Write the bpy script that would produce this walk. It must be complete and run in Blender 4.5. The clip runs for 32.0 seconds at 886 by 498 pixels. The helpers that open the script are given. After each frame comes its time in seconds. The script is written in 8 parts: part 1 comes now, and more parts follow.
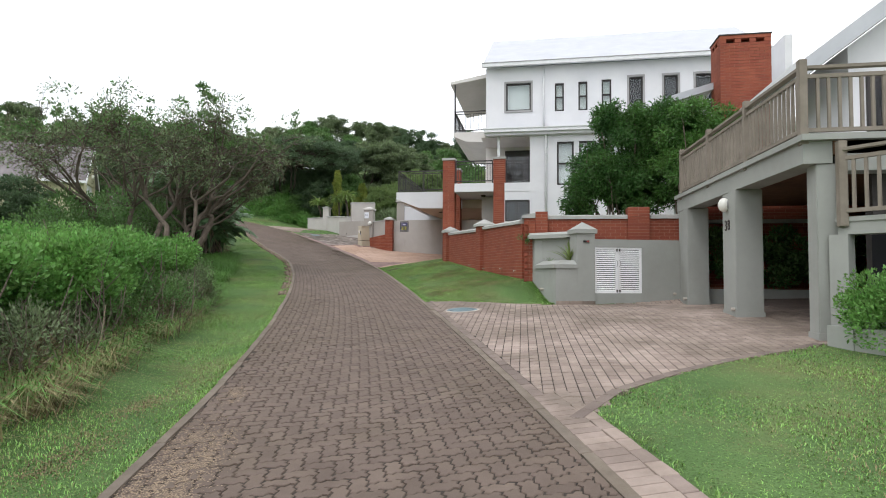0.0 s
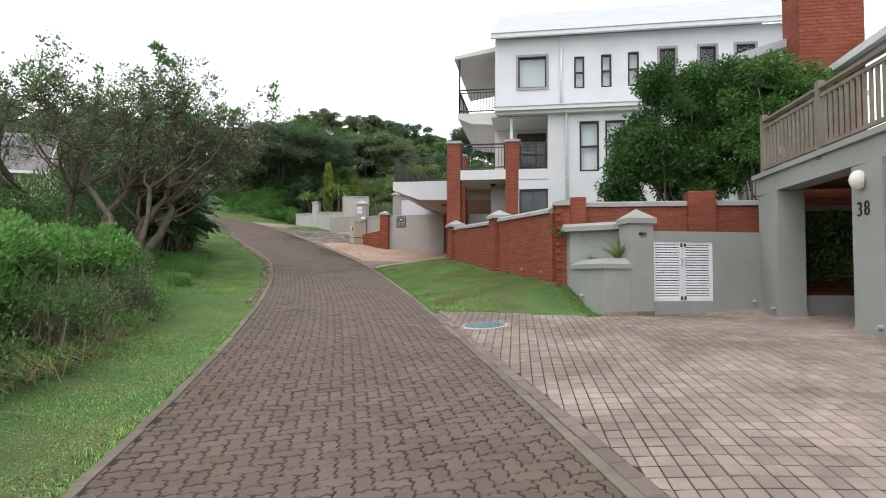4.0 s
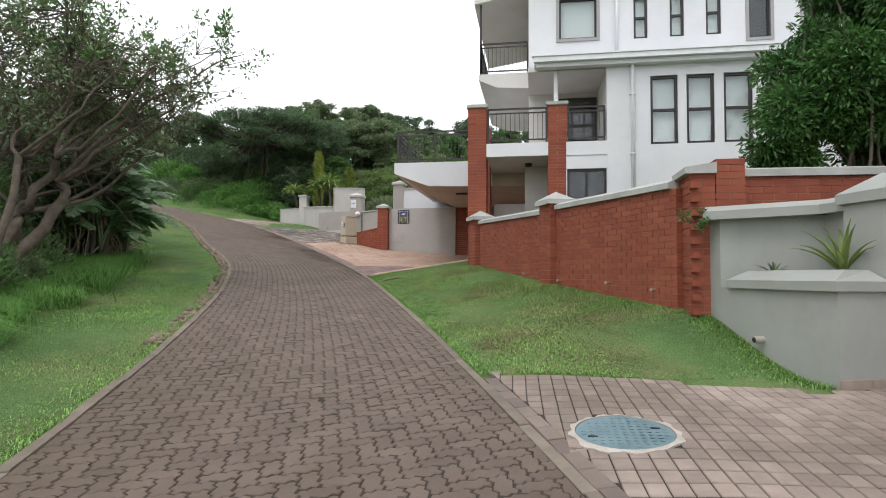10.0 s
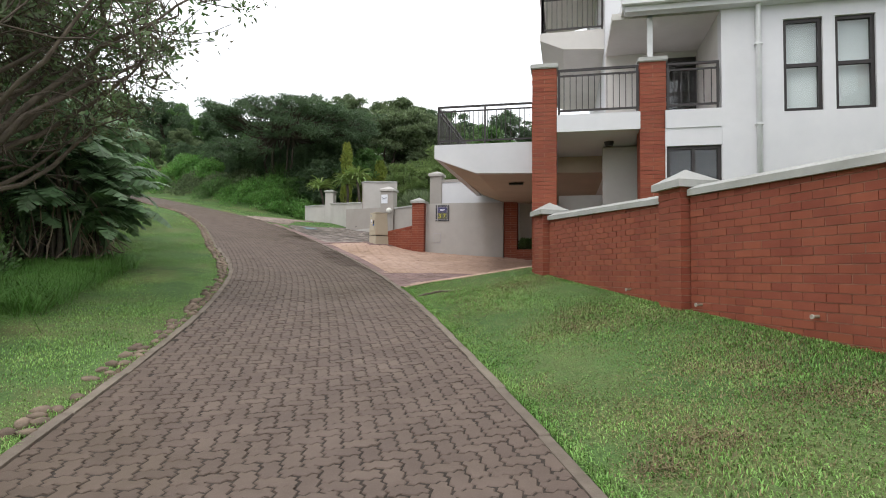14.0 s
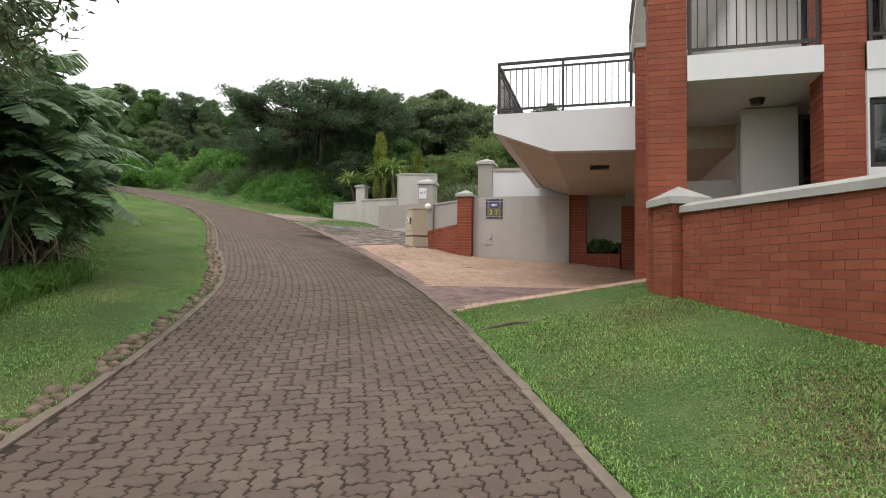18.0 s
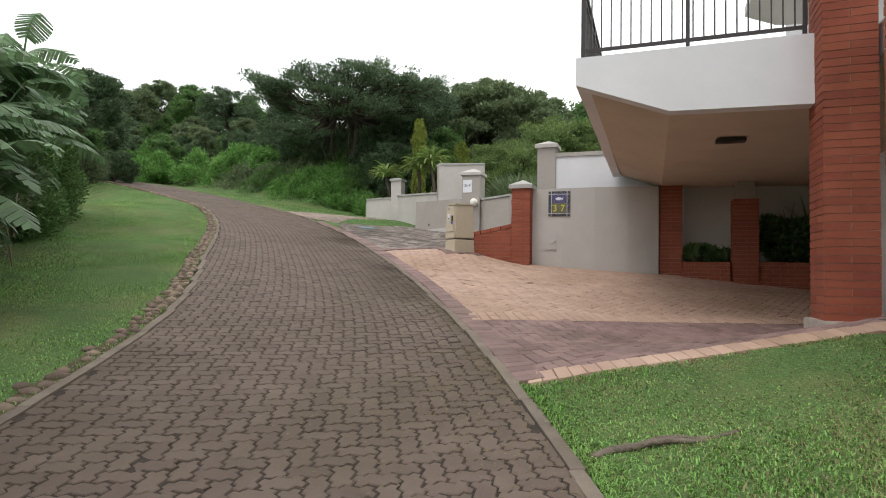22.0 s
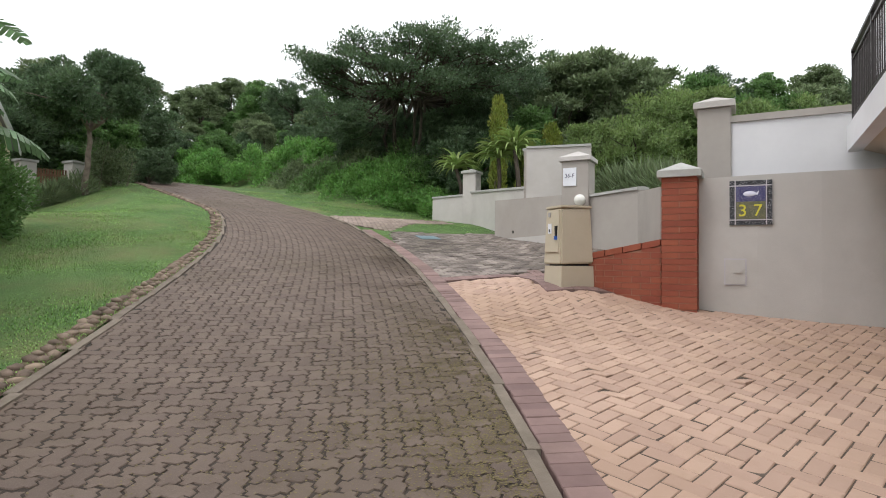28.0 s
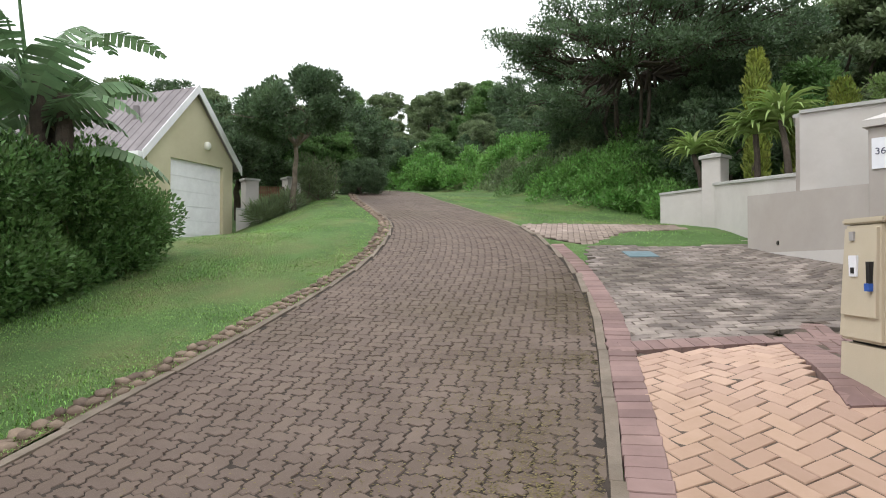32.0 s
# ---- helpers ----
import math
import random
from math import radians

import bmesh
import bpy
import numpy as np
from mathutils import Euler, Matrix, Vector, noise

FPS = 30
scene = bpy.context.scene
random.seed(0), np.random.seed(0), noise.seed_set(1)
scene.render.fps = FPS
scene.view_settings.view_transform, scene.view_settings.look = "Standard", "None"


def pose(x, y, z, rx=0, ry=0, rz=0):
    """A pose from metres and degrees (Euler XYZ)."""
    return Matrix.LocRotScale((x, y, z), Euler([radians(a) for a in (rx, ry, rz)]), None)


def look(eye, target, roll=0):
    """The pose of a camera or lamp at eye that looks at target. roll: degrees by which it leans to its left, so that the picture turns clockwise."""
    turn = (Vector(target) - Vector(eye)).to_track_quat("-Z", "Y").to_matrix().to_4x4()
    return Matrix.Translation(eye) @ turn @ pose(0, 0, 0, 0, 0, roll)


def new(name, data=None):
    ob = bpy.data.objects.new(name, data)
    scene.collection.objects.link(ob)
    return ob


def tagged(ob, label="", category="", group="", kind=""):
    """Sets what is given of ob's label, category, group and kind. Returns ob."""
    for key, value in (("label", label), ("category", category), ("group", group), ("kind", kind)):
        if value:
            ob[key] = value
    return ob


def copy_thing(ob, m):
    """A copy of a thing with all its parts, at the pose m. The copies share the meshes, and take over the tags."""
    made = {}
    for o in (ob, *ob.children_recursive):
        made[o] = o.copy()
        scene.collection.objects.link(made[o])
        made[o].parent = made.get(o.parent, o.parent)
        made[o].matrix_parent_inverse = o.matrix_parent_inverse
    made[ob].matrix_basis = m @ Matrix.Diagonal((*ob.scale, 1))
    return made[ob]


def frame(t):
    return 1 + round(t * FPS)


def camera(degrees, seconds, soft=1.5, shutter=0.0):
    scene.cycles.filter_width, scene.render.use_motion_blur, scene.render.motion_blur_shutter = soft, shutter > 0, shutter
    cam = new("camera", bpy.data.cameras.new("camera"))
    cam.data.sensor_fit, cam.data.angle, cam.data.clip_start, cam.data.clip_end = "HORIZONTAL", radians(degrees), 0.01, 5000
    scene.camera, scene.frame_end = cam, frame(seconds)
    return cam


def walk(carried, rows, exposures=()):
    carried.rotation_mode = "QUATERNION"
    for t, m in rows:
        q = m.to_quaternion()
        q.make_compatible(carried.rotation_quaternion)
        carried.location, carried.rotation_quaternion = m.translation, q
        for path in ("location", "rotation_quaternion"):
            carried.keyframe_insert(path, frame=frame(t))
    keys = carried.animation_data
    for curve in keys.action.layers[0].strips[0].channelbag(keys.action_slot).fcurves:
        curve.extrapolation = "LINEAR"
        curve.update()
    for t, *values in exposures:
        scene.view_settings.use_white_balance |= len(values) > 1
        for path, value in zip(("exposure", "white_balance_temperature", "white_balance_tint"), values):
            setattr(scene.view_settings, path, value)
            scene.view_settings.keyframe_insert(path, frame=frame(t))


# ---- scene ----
cam = camera(74.9, 32.0, soft=1.0)
# seconds, x, y, z, yaw, pitch, lean
ROWS = [
    (0.0, 0.321, -0.018, 1.079, 9.83, 2.58, 0.38),
    (0.5, 0.225, 0.271, 1.097, 9.81, 2.55, 0.36),
    (1.0, 0.124, 0.581, 1.113, 9.76, 2.52, 0.38),
    (1.5, 0.021, 0.921, 1.123, 9.51, 2.49, 0.37),
    (2.0, -0.084, 1.292, 1.121, 9.45, 2.51, 0.33),
    (2.5, -0.190, 1.678, 1.117, 9.45, 2.54, 0.30),
    (4.5, -0.603, 3.267, 1.157, 9.25, 2.48, 0.23),
    (5.0, -0.700, 3.679, 1.176, 9.31, 2.45, 0.15),
    (5.5, -0.793, 4.098, 1.193, 9.30, 2.44, 0.14),
    (6.0, -0.891, 4.510, 1.208, 9.31, 2.45, 0.20),
    (6.5, -0.998, 4.909, 1.225, 9.24, 2.48, 0.26),
    (7.0, -1.111, 5.295, 1.244, 9.11, 2.50, 0.30),
    (7.5, -1.230, 5.674, 1.267, 9.07, 2.52, 0.31),
    (8.0, -1.355, 6.062, 1.294, 9.03, 2.53, 0.30),
    (8.5, -1.482, 6.465, 1.320, 8.96, 2.54, 0.30),
    (9.0, -1.606, 6.876, 1.337, 8.92, 2.56, 0.30),
    (9.5, -1.723, 7.285, 1.350, 8.94, 2.57, 0.29),
    (10.0, -1.830, 7.686, 1.368, 9.08, 2.58, 0.27),
    (10.5, -1.929, 8.080, 1.391, 9.26, 2.58, 0.26),
    (11.0, -2.024, 8.469, 1.417, 9.34, 2.56, 0.27),
    (11.5, -2.126, 8.855, 1.448, 9.34, 2.54, 0.29),
    (12.0, -2.244, 9.239, 1.482, 9.31, 2.51, 0.30),
    (12.5, -2.377, 9.624, 1.513, 9.60, 2.50, 0.33),
    (13.0, -2.519, 10.011, 1.542, 10.31, 2.50, 0.37),
    (13.5, -2.664, 10.398, 1.569, 11.16, 2.49, 0.42),
    (14.0, -2.809, 10.788, 1.592, 12.15, 2.48, 0.50),
    (14.5, -2.955, 11.184, 1.612, 13.17, 2.48, 0.59),
    (16.5, -3.582, 12.788, 1.744, 14.46, 2.42, 0.89),
    (17.0, -3.727, 13.187, 1.764, 14.78, 2.45, 0.89),
    (17.5, -3.863, 13.610, 1.783, 15.21, 2.50, 0.87),
    (18.0, -3.984, 14.045, 1.814, 15.59, 2.51, 0.85),
    (18.5, -4.093, 14.463, 1.856, 15.96, 2.49, 0.87),
    (19.0, -4.189, 14.871, 1.900, 16.53, 2.45, 0.93),
    (19.5, -4.276, 15.283, 1.937, 17.56, 2.43, 1.00),
    (20.0, -4.370, 15.693, 1.974, 18.62, 2.40, 1.07),
    (20.5, -4.488, 16.087, 2.015, 19.11, 2.35, 1.11),
    (21.0, -4.635, 16.466, 2.057, 19.43, 2.30, 1.09),
    (21.5, -4.807, 16.839, 2.100, 19.80, 2.24, 1.04),
    (22.0, -5.001, 17.215, 2.151, 19.99, 2.18, 0.99),
    (22.5, -5.208, 17.604, 2.203, 20.23, 2.12, 0.97),
    (23.0, -5.406, 18.003, 2.251, 20.71, 2.09, 1.00),
    (23.5, -5.575, 18.409, 2.293, 21.18, 2.09, 1.08),
    (24.0, -5.716, 18.811, 2.333, 21.66, 2.11, 1.19),
    (24.5, -5.852, 19.200, 2.365, 22.15, 2.16, 1.28),
    (25.0, -6.000, 19.569, 2.394, 22.56, 2.19, 1.33),
    (25.5, -6.153, 19.926, 2.441, 23.25, 2.16, 1.32),
    (27.5, -6.765, 21.327, 2.777, 26.69, 1.59, 0.67),
    (28.0, -6.897, 21.746, 2.841, 27.87, 1.52, 0.64),
    (28.5, -7.014, 22.183, 2.900, 29.74, 1.46, 0.60),
    (29.0, -7.118, 22.627, 2.958, 32.13, 1.41, 0.51),
    (29.5, -7.222, 23.068, 3.013, 35.08, 1.38, 0.40),
    (30.0, -7.336, 23.488, 3.067, 37.48, 1.36, 0.30),
    (30.5, -7.464, 23.878, 3.126, 40.09, 1.31, 0.19),
    (31.0, -7.610, 24.243, 3.197, 43.91, 1.22, 0.10),
    (31.5, -7.776, 24.582, 3.275, 47.92, 1.11, 0.05),
    (32.0, -7.953, 24.874, 3.363, 51.81, 0.96, 0.09),
]


def eye_pose(x, y, z, yaw, pitch, lean):
    return pose(x, y, z, 0, 0, yaw) @ pose(0, 0, 0, 90 + pitch) @ pose(0, 0, 0, 0, 0, lean)


walk(cam, [(t, eye_pose(*r)) for t, *r in ROWS], exposures=[(0, 0.03, 6300, 10), (11, 0.03, 6320, 10), (14.5, 0.03, 6420, 10), (17, 0.0, 6700, 10), (20, 0.0, 6620, 10), (24, 0.0, 6450, 10), (28, 0.12, 6420, 10), (32, 0.3, 6420, 10)])

# ---- sky and light: a bright overcast day ----
world = bpy.data.worlds.new("overcast_sky")
scene.world = world
world.use_nodes = True
wn, wl = world.node_tree.nodes, world.node_tree.links
wn.clear()
w_out = wn.new("ShaderNodeOutputWorld")
w_bg = wn.new("ShaderNodeBackground")
w_sky = wn.new("ShaderNodeTexSky")
w_sky.sky_type = "NISHITA"
w_sky.sun_disc = False
w_sky.sun_elevation = radians(58)
w_sky.sun_rotation = radians(150)
w_dim = wn.new("ShaderNodeVectorMath")
w_dim.operation = "SCALE"
w_dim.inputs["Scale"].default_value = 0.1
w_noise = wn.new("ShaderNodeTexNoise")
w_noise.inputs["Scale"].default_value = 2.2
w_noise.inputs["Detail"].default_value = 5
w_ramp = wn.new("ShaderNodeValToRGB")
w_ramp.color_ramp.elements[0].position = 0.3
w_ramp.color_ramp.elements[0].color = (0.86, 0.88, 0.92, 1)
w_ramp.color_ramp.elements[1].position = 0.62
w_ramp.color_ramp.elements[1].color = (1.0, 1.0, 1.0, 1)
w_mix = wn.new("ShaderNodeMixRGB")
w_mix.inputs["Fac"].default_value = 0.93
wl.new(w_sky.outputs[0], w_dim.inputs[0])
wl.new(w_dim.outputs[0], w_mix.inputs["Color1"])
wl.new(w_noise.outputs["Fac"], w_ramp.inputs[0])
wl.new(w_ramp.outputs[0], w_mix.inputs["Color2"])
wl.new(w_mix.outputs[0], w_bg.inputs["Color"])
w_bg.inputs["Strength"].default_value = 1.6
wl.new(w_bg.outputs[0], w_out.inputs["Surface"])

sun = new("sun", bpy.data.lights.new("sun", "SUN"))
sun.data.energy = 1.0
sun.data.angle = radians(25)
sun.data.color = (1.0, 0.97, 0.93)
sun.matrix_world = look((0, 0, 40), (10, 22, 0))
scene.view_settings.exposure = 0.0


# ---- materials ----
def material(name, c1, c2, scale=3.0, rough=0.85, bump=0.2, fine=60.0, c3=None, island=0.0, spec=0.3, metal=0.0,
             bump_dist=0.01, obj_rand=0.0, stain=None, stain_scale=0.6, stain_amount=0.5, stain_from=0.48):
    """Two scales of noise between c1 and c2, flecks of c3, large stains, per-piece variation and fine relief."""
    m = bpy.data.materials.new(name)
    m.use_nodes = True
    n, l = m.node_tree.nodes, m.node_tree.links
    b = n["Principled BSDF"]
    tc = n.new("ShaderNodeNewGeometry")
    big = n.new("ShaderNodeTexNoise")
    big.inputs["Scale"].default_value = scale
    big.inputs["Detail"].default_value = 6
    big.inputs["Roughness"].default_value = 0.65
    l.new(tc.outputs["Position"], big.inputs["Vector"])
    small = n.new("ShaderNodeTexNoise")
    small.inputs["Scale"].default_value = fine
    small.inputs["Detail"].default_value = 4
    l.new(tc.outputs["Position"], small.inputs["Vector"])
    ramp = n.new("ShaderNodeValToRGB")
    ramp.color_ramp.elements[0].position = 0.33
    ramp.color_ramp.elements[1].position = 0.67
    ramp.color_ramp.elements[0].color = (*c1, 1)
    ramp.color_ramp.elements[1].color = (*c2, 1)
    l.new(big.outputs["Fac"], ramp.inputs[0])
    col = ramp.outputs[0]
    if c3:
        r3 = n.new("ShaderNodeValToRGB")
        r3.color_ramp.elements[0].position = 0.52
        r3.color_ramp.elements[1].position = 0.72
        l.new(small.outputs["Fac"], r3.inputs[0])
        mx = n.new("ShaderNodeMixRGB")
        mx.inputs["Color2"].default_value = (*c3, 1)
        l.new(r3.outputs[0], mx.inputs["Fac"])
        l.new(col, mx.inputs["Color1"])
        col = mx.outputs[0]
    if stain:
        st = n.new("ShaderNodeTexNoise")
        st.inputs["Scale"].default_value = stain_scale
        st.inputs["Detail"].default_value = 7
        st.inputs["Roughness"].default_value = 0.7
        l.new(tc.outputs["Position"], st.inputs["Vector"])
        rs = n.new("ShaderNodeValToRGB")
        rs.color_ramp.elements[0].position = stain_from
        rs.color_ramp.elements[1].position = stain_from + 0.22
        rs.color_ramp.elements[1].color = (stain_amount,) * 3 + (1,)
        l.new(st.outputs["Fac"], rs.inputs[0])
        ms = n.new("ShaderNodeMixRGB")
        ms.inputs["Color2"].default_value = (*stain, 1)
        l.new(rs.outputs[0], ms.inputs["Fac"])
        l.new(col, ms.inputs["Color1"])
        col = ms.outputs[0]
    if island or obj_rand:
        src = tc.outputs["Random Per Island"]
        k = island
        if obj_rand:
            oi = n.new("ShaderNodeObjectInfo")
            add = n.new("ShaderNodeMath")
            add.operation = "ADD"
            l.new(oi.outputs["Random"], add.inputs[0])
            l.new(src, add.inputs[1])
            fr = n.new("ShaderNodeMath")
            fr.operation = "FRACT"
            l.new(add.outputs[0], fr.inputs[0])
            src, k = fr.outputs[0], max(island, obj_rand)
        mr = n.new("ShaderNodeMapRange")
        mr.inputs["To Min"].default_value = 1 - k
        mr.inputs["To Max"].default_value = 1 + k
        l.new(src, mr.inputs[0])
        hs = n.new("ShaderNodeHueSaturation")
        l.new(mr.outputs[0], hs.inputs["Value"])
        mh = n.new("ShaderNodeMapRange")
        mh.inputs["To Min"].default_value = 0.5 - 0.025 * k
        mh.inputs["To Max"].default_value = 0.5 + 0.025 * k
        l.new(src, mh.inputs[0])
        l.new(mh.outputs[0], hs.inputs["Hue"])
        l.new(col, hs.inputs["Color"])
        col = hs.outputs[0]
    l.new(col, b.inputs["Base Color"])
    b.inputs["Roughness"].default_value = rough
    b.inputs["Specular IOR Level"].default_value = spec
    b.inputs["Metallic"].default_value = metal
    if bump:
        bp = n.new("ShaderNodeBump")
        bp.inputs["Strength"].default_value = bump
        bp.inputs["Distance"].default_value = bump_dist
        l.new(small.outputs["Fac"], bp.inputs["Height"])
        l.new(bp.outputs[0], b.inputs["Normal"])
    return m


def leaf_material(name, c1, c2, gloss=0.45, through_light=0.25, vary=0.35):
    """Foliage: a little light comes through, every leaf differs."""
    m = material(name, c1, c2, 1.2, gloss, 0.0, 30.0, island=vary, obj_rand=0.12, spec=0.35)
    n, l = m.node_tree.nodes, m.node_tree.links
    b = n["Principled BSDF"]
    tr = n.new("ShaderNodeBsdfTranslucent")
    src = b.inputs["Base Color"].links[0].from_socket
    l.new(src, tr.inputs["Color"])
    mix = n.new("ShaderNodeMixShader")
    mix.inputs[0].default_value = through_light
    l.new(b.outputs[0], mix.inputs[1])
    l.new(tr.outputs[0], mix.inputs[2])
    l.new(mix.outputs[0], n["Material Output"].inputs["Surface"])
    return m


def plain(name, c, rough=0.5, metal=0.0, spec=0.5):
    return material(name, tuple(0.94 * v for v in c), tuple(min(1, 1.05 * v) for v in c), 5, rough, 0.05, 120, spec=spec, metal=metal)


def glass_material(name, tint):
    m = bpy.data.materials.new(name)
    m.use_nodes = True
    b = m.node_tree.nodes["Principled BSDF"]
    b.inputs["Base Color"].default_value = (*tint, 1)
    b.inputs["Roughness"].default_value = 0.03
    b.inputs["Transmission Weight"].default_value = 1.0
    b.inputs["IOR"].default_value = 1.45
    return m


M_ROAD = material("road_paver", (0.104, 0.075, 0.058), (0.146, 0.108, 0.086), 2.2, 0.72, 0.35, 150, (0.152, 0.114, 0.094), island=0.1, obj_rand=0.1,
                  stain=(0.088, 0.066, 0.04), stain_scale=0.3, stain_amount=0.75, bump_dist=0.004)
M_BED = material("joint_sand", (0.03, 0.024, 0.019), (0.06, 0.047, 0.038), 5, 0.95, 0.4, 200)
M_DRIVEBED = material("drive_joint_sand", (0.07, 0.053, 0.041), (0.125, 0.097, 0.075), 5, 0.95, 0.4, 200)
M_DRIVE = material("buff_paver", (0.27, 0.208, 0.174), (0.39, 0.31, 0.265), 1.6, 0.8, 0.3, 140, (0.33, 0.275, 0.245), island=0.14, obj_rand=0.14,
                   stain=(0.12, 0.095, 0.07), stain_scale=0.55, stain_amount=0.68, stain_from=0.4, bump_dist=0.004)
M_CLAY = material("clay_paver", (0.38, 0.255, 0.19), (0.48, 0.335, 0.26), 1.8, 0.75, 0.25, 140, (0.44, 0.305, 0.235), island=0.1, obj_rand=0.1,
                  stain=(0.24, 0.15, 0.085), stain_scale=0.45, stain_amount=0.75, bump_dist=0.003)
M_MAUVE = material("mauve_paver", (0.185, 0.118, 0.108), (0.26, 0.172, 0.157), 2.0, 0.75, 0.3, 140, island=0.18, obj_rand=0.18,
                   stain=(0.13, 0.09, 0.07), stain_scale=0.8, stain_amount=0.6, bump_dist=0.003)
M_BROWNPAVER = material("brown_paver", (0.15, 0.115, 0.098), (0.21, 0.165, 0.14), 2.2, 0.78, 0.3, 140, island=0.16, obj_rand=0.16)
# Dark grey: carport shade put into a wall's colour; also the chimney slab.
M_DARKWALL = material("dark_grey_and_shade", (0.055, 0.05, 0.047), (0.09, 0.083, 0.078), 3, 0.9, 0.4, 90)
M_GREY = material("weathered_paver", (0.13, 0.108, 0.095), (0.3, 0.255, 0.225), 2.6, 0.85, 0.4, 120, island=0.32, obj_rand=0.32,
                  stain=(0.07, 0.058, 0.045), stain_scale=0.9, stain_amount=0.85, stain_from=0.42, bump_dist=0.004)
M_KERB = material("kerb_concrete", (0.155, 0.128, 0.1), (0.235, 0.195, 0.155), 4, 0.9, 0.5, 110, island=0.15, stain=(0.13, 0.1, 0.07), stain_scale=1.5)
M_STONE = material("river_stone", (0.13, 0.1, 0.075), (0.27, 0.2, 0.15), 7, 0.85, 0.5, 90, island=0.3, obj_rand=0.3)
# The dark c3 flecks put shade of gaps between blades into the colour.
M_GROUND = material("lawn_soil", (0.066, 0.13, 0.037), (0.125, 0.215, 0.066), 0.9, 0.95, 0.9, 60, (0.05, 0.078, 0.026), stain=(0.27, 0.21, 0.105), stain_scale=0.5, stain_amount=0.5, bump_dist=0.03)
M_SOIL = material("bare_soil", (0.07, 0.05, 0.033), (0.14, 0.1, 0.065), 3, 0.95, 0.8, 60, bump_dist=0.02)
M_MOSS = material("dry_moss", (0.13, 0.105, 0.045), (0.2, 0.165, 0.075), 6, 0.95, 0.3, 90, island=0.25)
M_SAND = material("dry_sand", (0.3, 0.23, 0.16), (0.38, 0.29, 0.2), 3, 0.95, 0.3, 90)
M_BRICK = material("red_brick", (0.235, 0.058, 0.032), (0.315, 0.088, 0.05), 2.5, 0.8, 0.4, 110, (0.25, 0.075, 0.045), island=0.1, obj_rand=0.1,
                   stain=(0.2, 0.062, 0.038), stain_scale=1.1, stain_amount=0.5, bump_dist=0.004)
M_MORTAR = material("red_mortar", (0.31, 0.165, 0.115), (0.41, 0.235, 0.17), 6, 0.95, 0.5, 150)
M_WHITE = material("white_plaster", (0.67, 0.665, 0.69), (0.745, 0.735, 0.75), 0.8, 0.85, 0.25, 130, stain=(0.6, 0.59, 0.59), stain_scale=0.35, stain_amount=0.4, bump_dist=0.003)
M_WARMWHITE = material("warm_white_plaster", (0.62, 0.585, 0.56), (0.7, 0.665, 0.635), 0.9, 0.85, 0.25, 130, stain=(0.5, 0.46, 0.42), stain_scale=0.5, stain_amount=0.4, bump_dist=0.003)
M_SOFFIT = material("beige_soffit", (0.5, 0.41, 0.32), (0.57, 0.47, 0.37), 1.1, 0.85, 0.15, 120)
M_SAGE = material("grey_green_plaster", (0.31, 0.318, 0.292), (0.365, 0.372, 0.345), 0.9, 0.85, 0.3, 130, stain=(0.27, 0.265, 0.235), stain_scale=0.5, stain_amount=0.5, bump_dist=0.003)
M_COPING = material("grey_coping", (0.38, 0.38, 0.36), (0.47, 0.465, 0.44), 1.6, 0.85, 0.3, 120, stain=(0.26, 0.25, 0.22), stain_scale=1.3, stain_amount=0.5)
M_TAUPE = material("taupe_plaster", (0.35, 0.318, 0.29), (0.41, 0.375, 0.342), 1.0, 0.85, 0.25, 130, stain=(0.33, 0.29, 0.25), stain_scale=0.6, stain_amount=0.4, bump_dist=0.003)
M_TAUPE_LIGHT = material("pale_taupe_plaster", (0.47, 0.445, 0.42), (0.54, 0.51, 0.482), 1.0, 0.85, 0.25, 130, stain=(0.4, 0.36, 0.32), stain_scale=0.7, stain_amount=0.4)
M_OLIVE = material("cream_olive_plaster", (0.5, 0.46, 0.31), (0.56, 0.52, 0.36), 0.9, 0.85, 0.2, 120, stain=(0.44, 0.4, 0.28), stain_scale=0.5, stain_amount=0.4)
M_ROOF_GREY = material("grey_roof_sheet", (0.17, 0.15, 0.155), (0.24, 0.215, 0.22), 1.2, 0.65, 0.2, 60)
M_ROOF_WHITE = material("pale_roof_sheet", (0.46, 0.47, 0.5), (0.53, 0.54, 0.57), 1.2, 0.5, 0.1, 60)
M_BRONZE = plain("dark_bronze_metal", (0.032, 0.026, 0.025), 0.45, 0.2)
M_TIMBER = material("weathered_taupe_wood", (0.2, 0.172, 0.138), (0.275, 0.238, 0.195), 3, 0.75, 0.3, 80)
M_FENCEWOOD = material("brown_slat_wood", (0.13, 0.07, 0.04), (0.2, 0.11, 0.065), 4, 0.8, 0.3, 80)
M_GLOSSWHITE = plain("white_enamel", (0.86, 0.86, 0.87), 0.35)
M_GUTTER = plain("white_gutter", (0.74, 0.74, 0.75), 0.45)
M_GREYTRIM = plain("grey_window_trim", (0.33, 0.32, 0.315), 0.7)
M_BLIND = material("white_blind", (0.62, 0.64, 0.63), (0.7, 0.71, 0.7), 2, 0.8, 0.1, 90)
M_GLASS = glass_material("window_glass", (0.9, 0.95, 0.95))
# Near-black sheets and blocks in this stand for shade in rooms and voids.
M_DARKROOM = plain("unlit_void_black", (0.035, 0.035, 0.04), 0.9, spec=0.1)
M_CREAMBOX = material("cream_fibreglass", (0.47, 0.41, 0.31), (0.53, 0.465, 0.355), 2.0, 0.55, 0.1, 90, stain=(0.36, 0.3, 0.2), stain_scale=2.0, stain_amount=0.4)
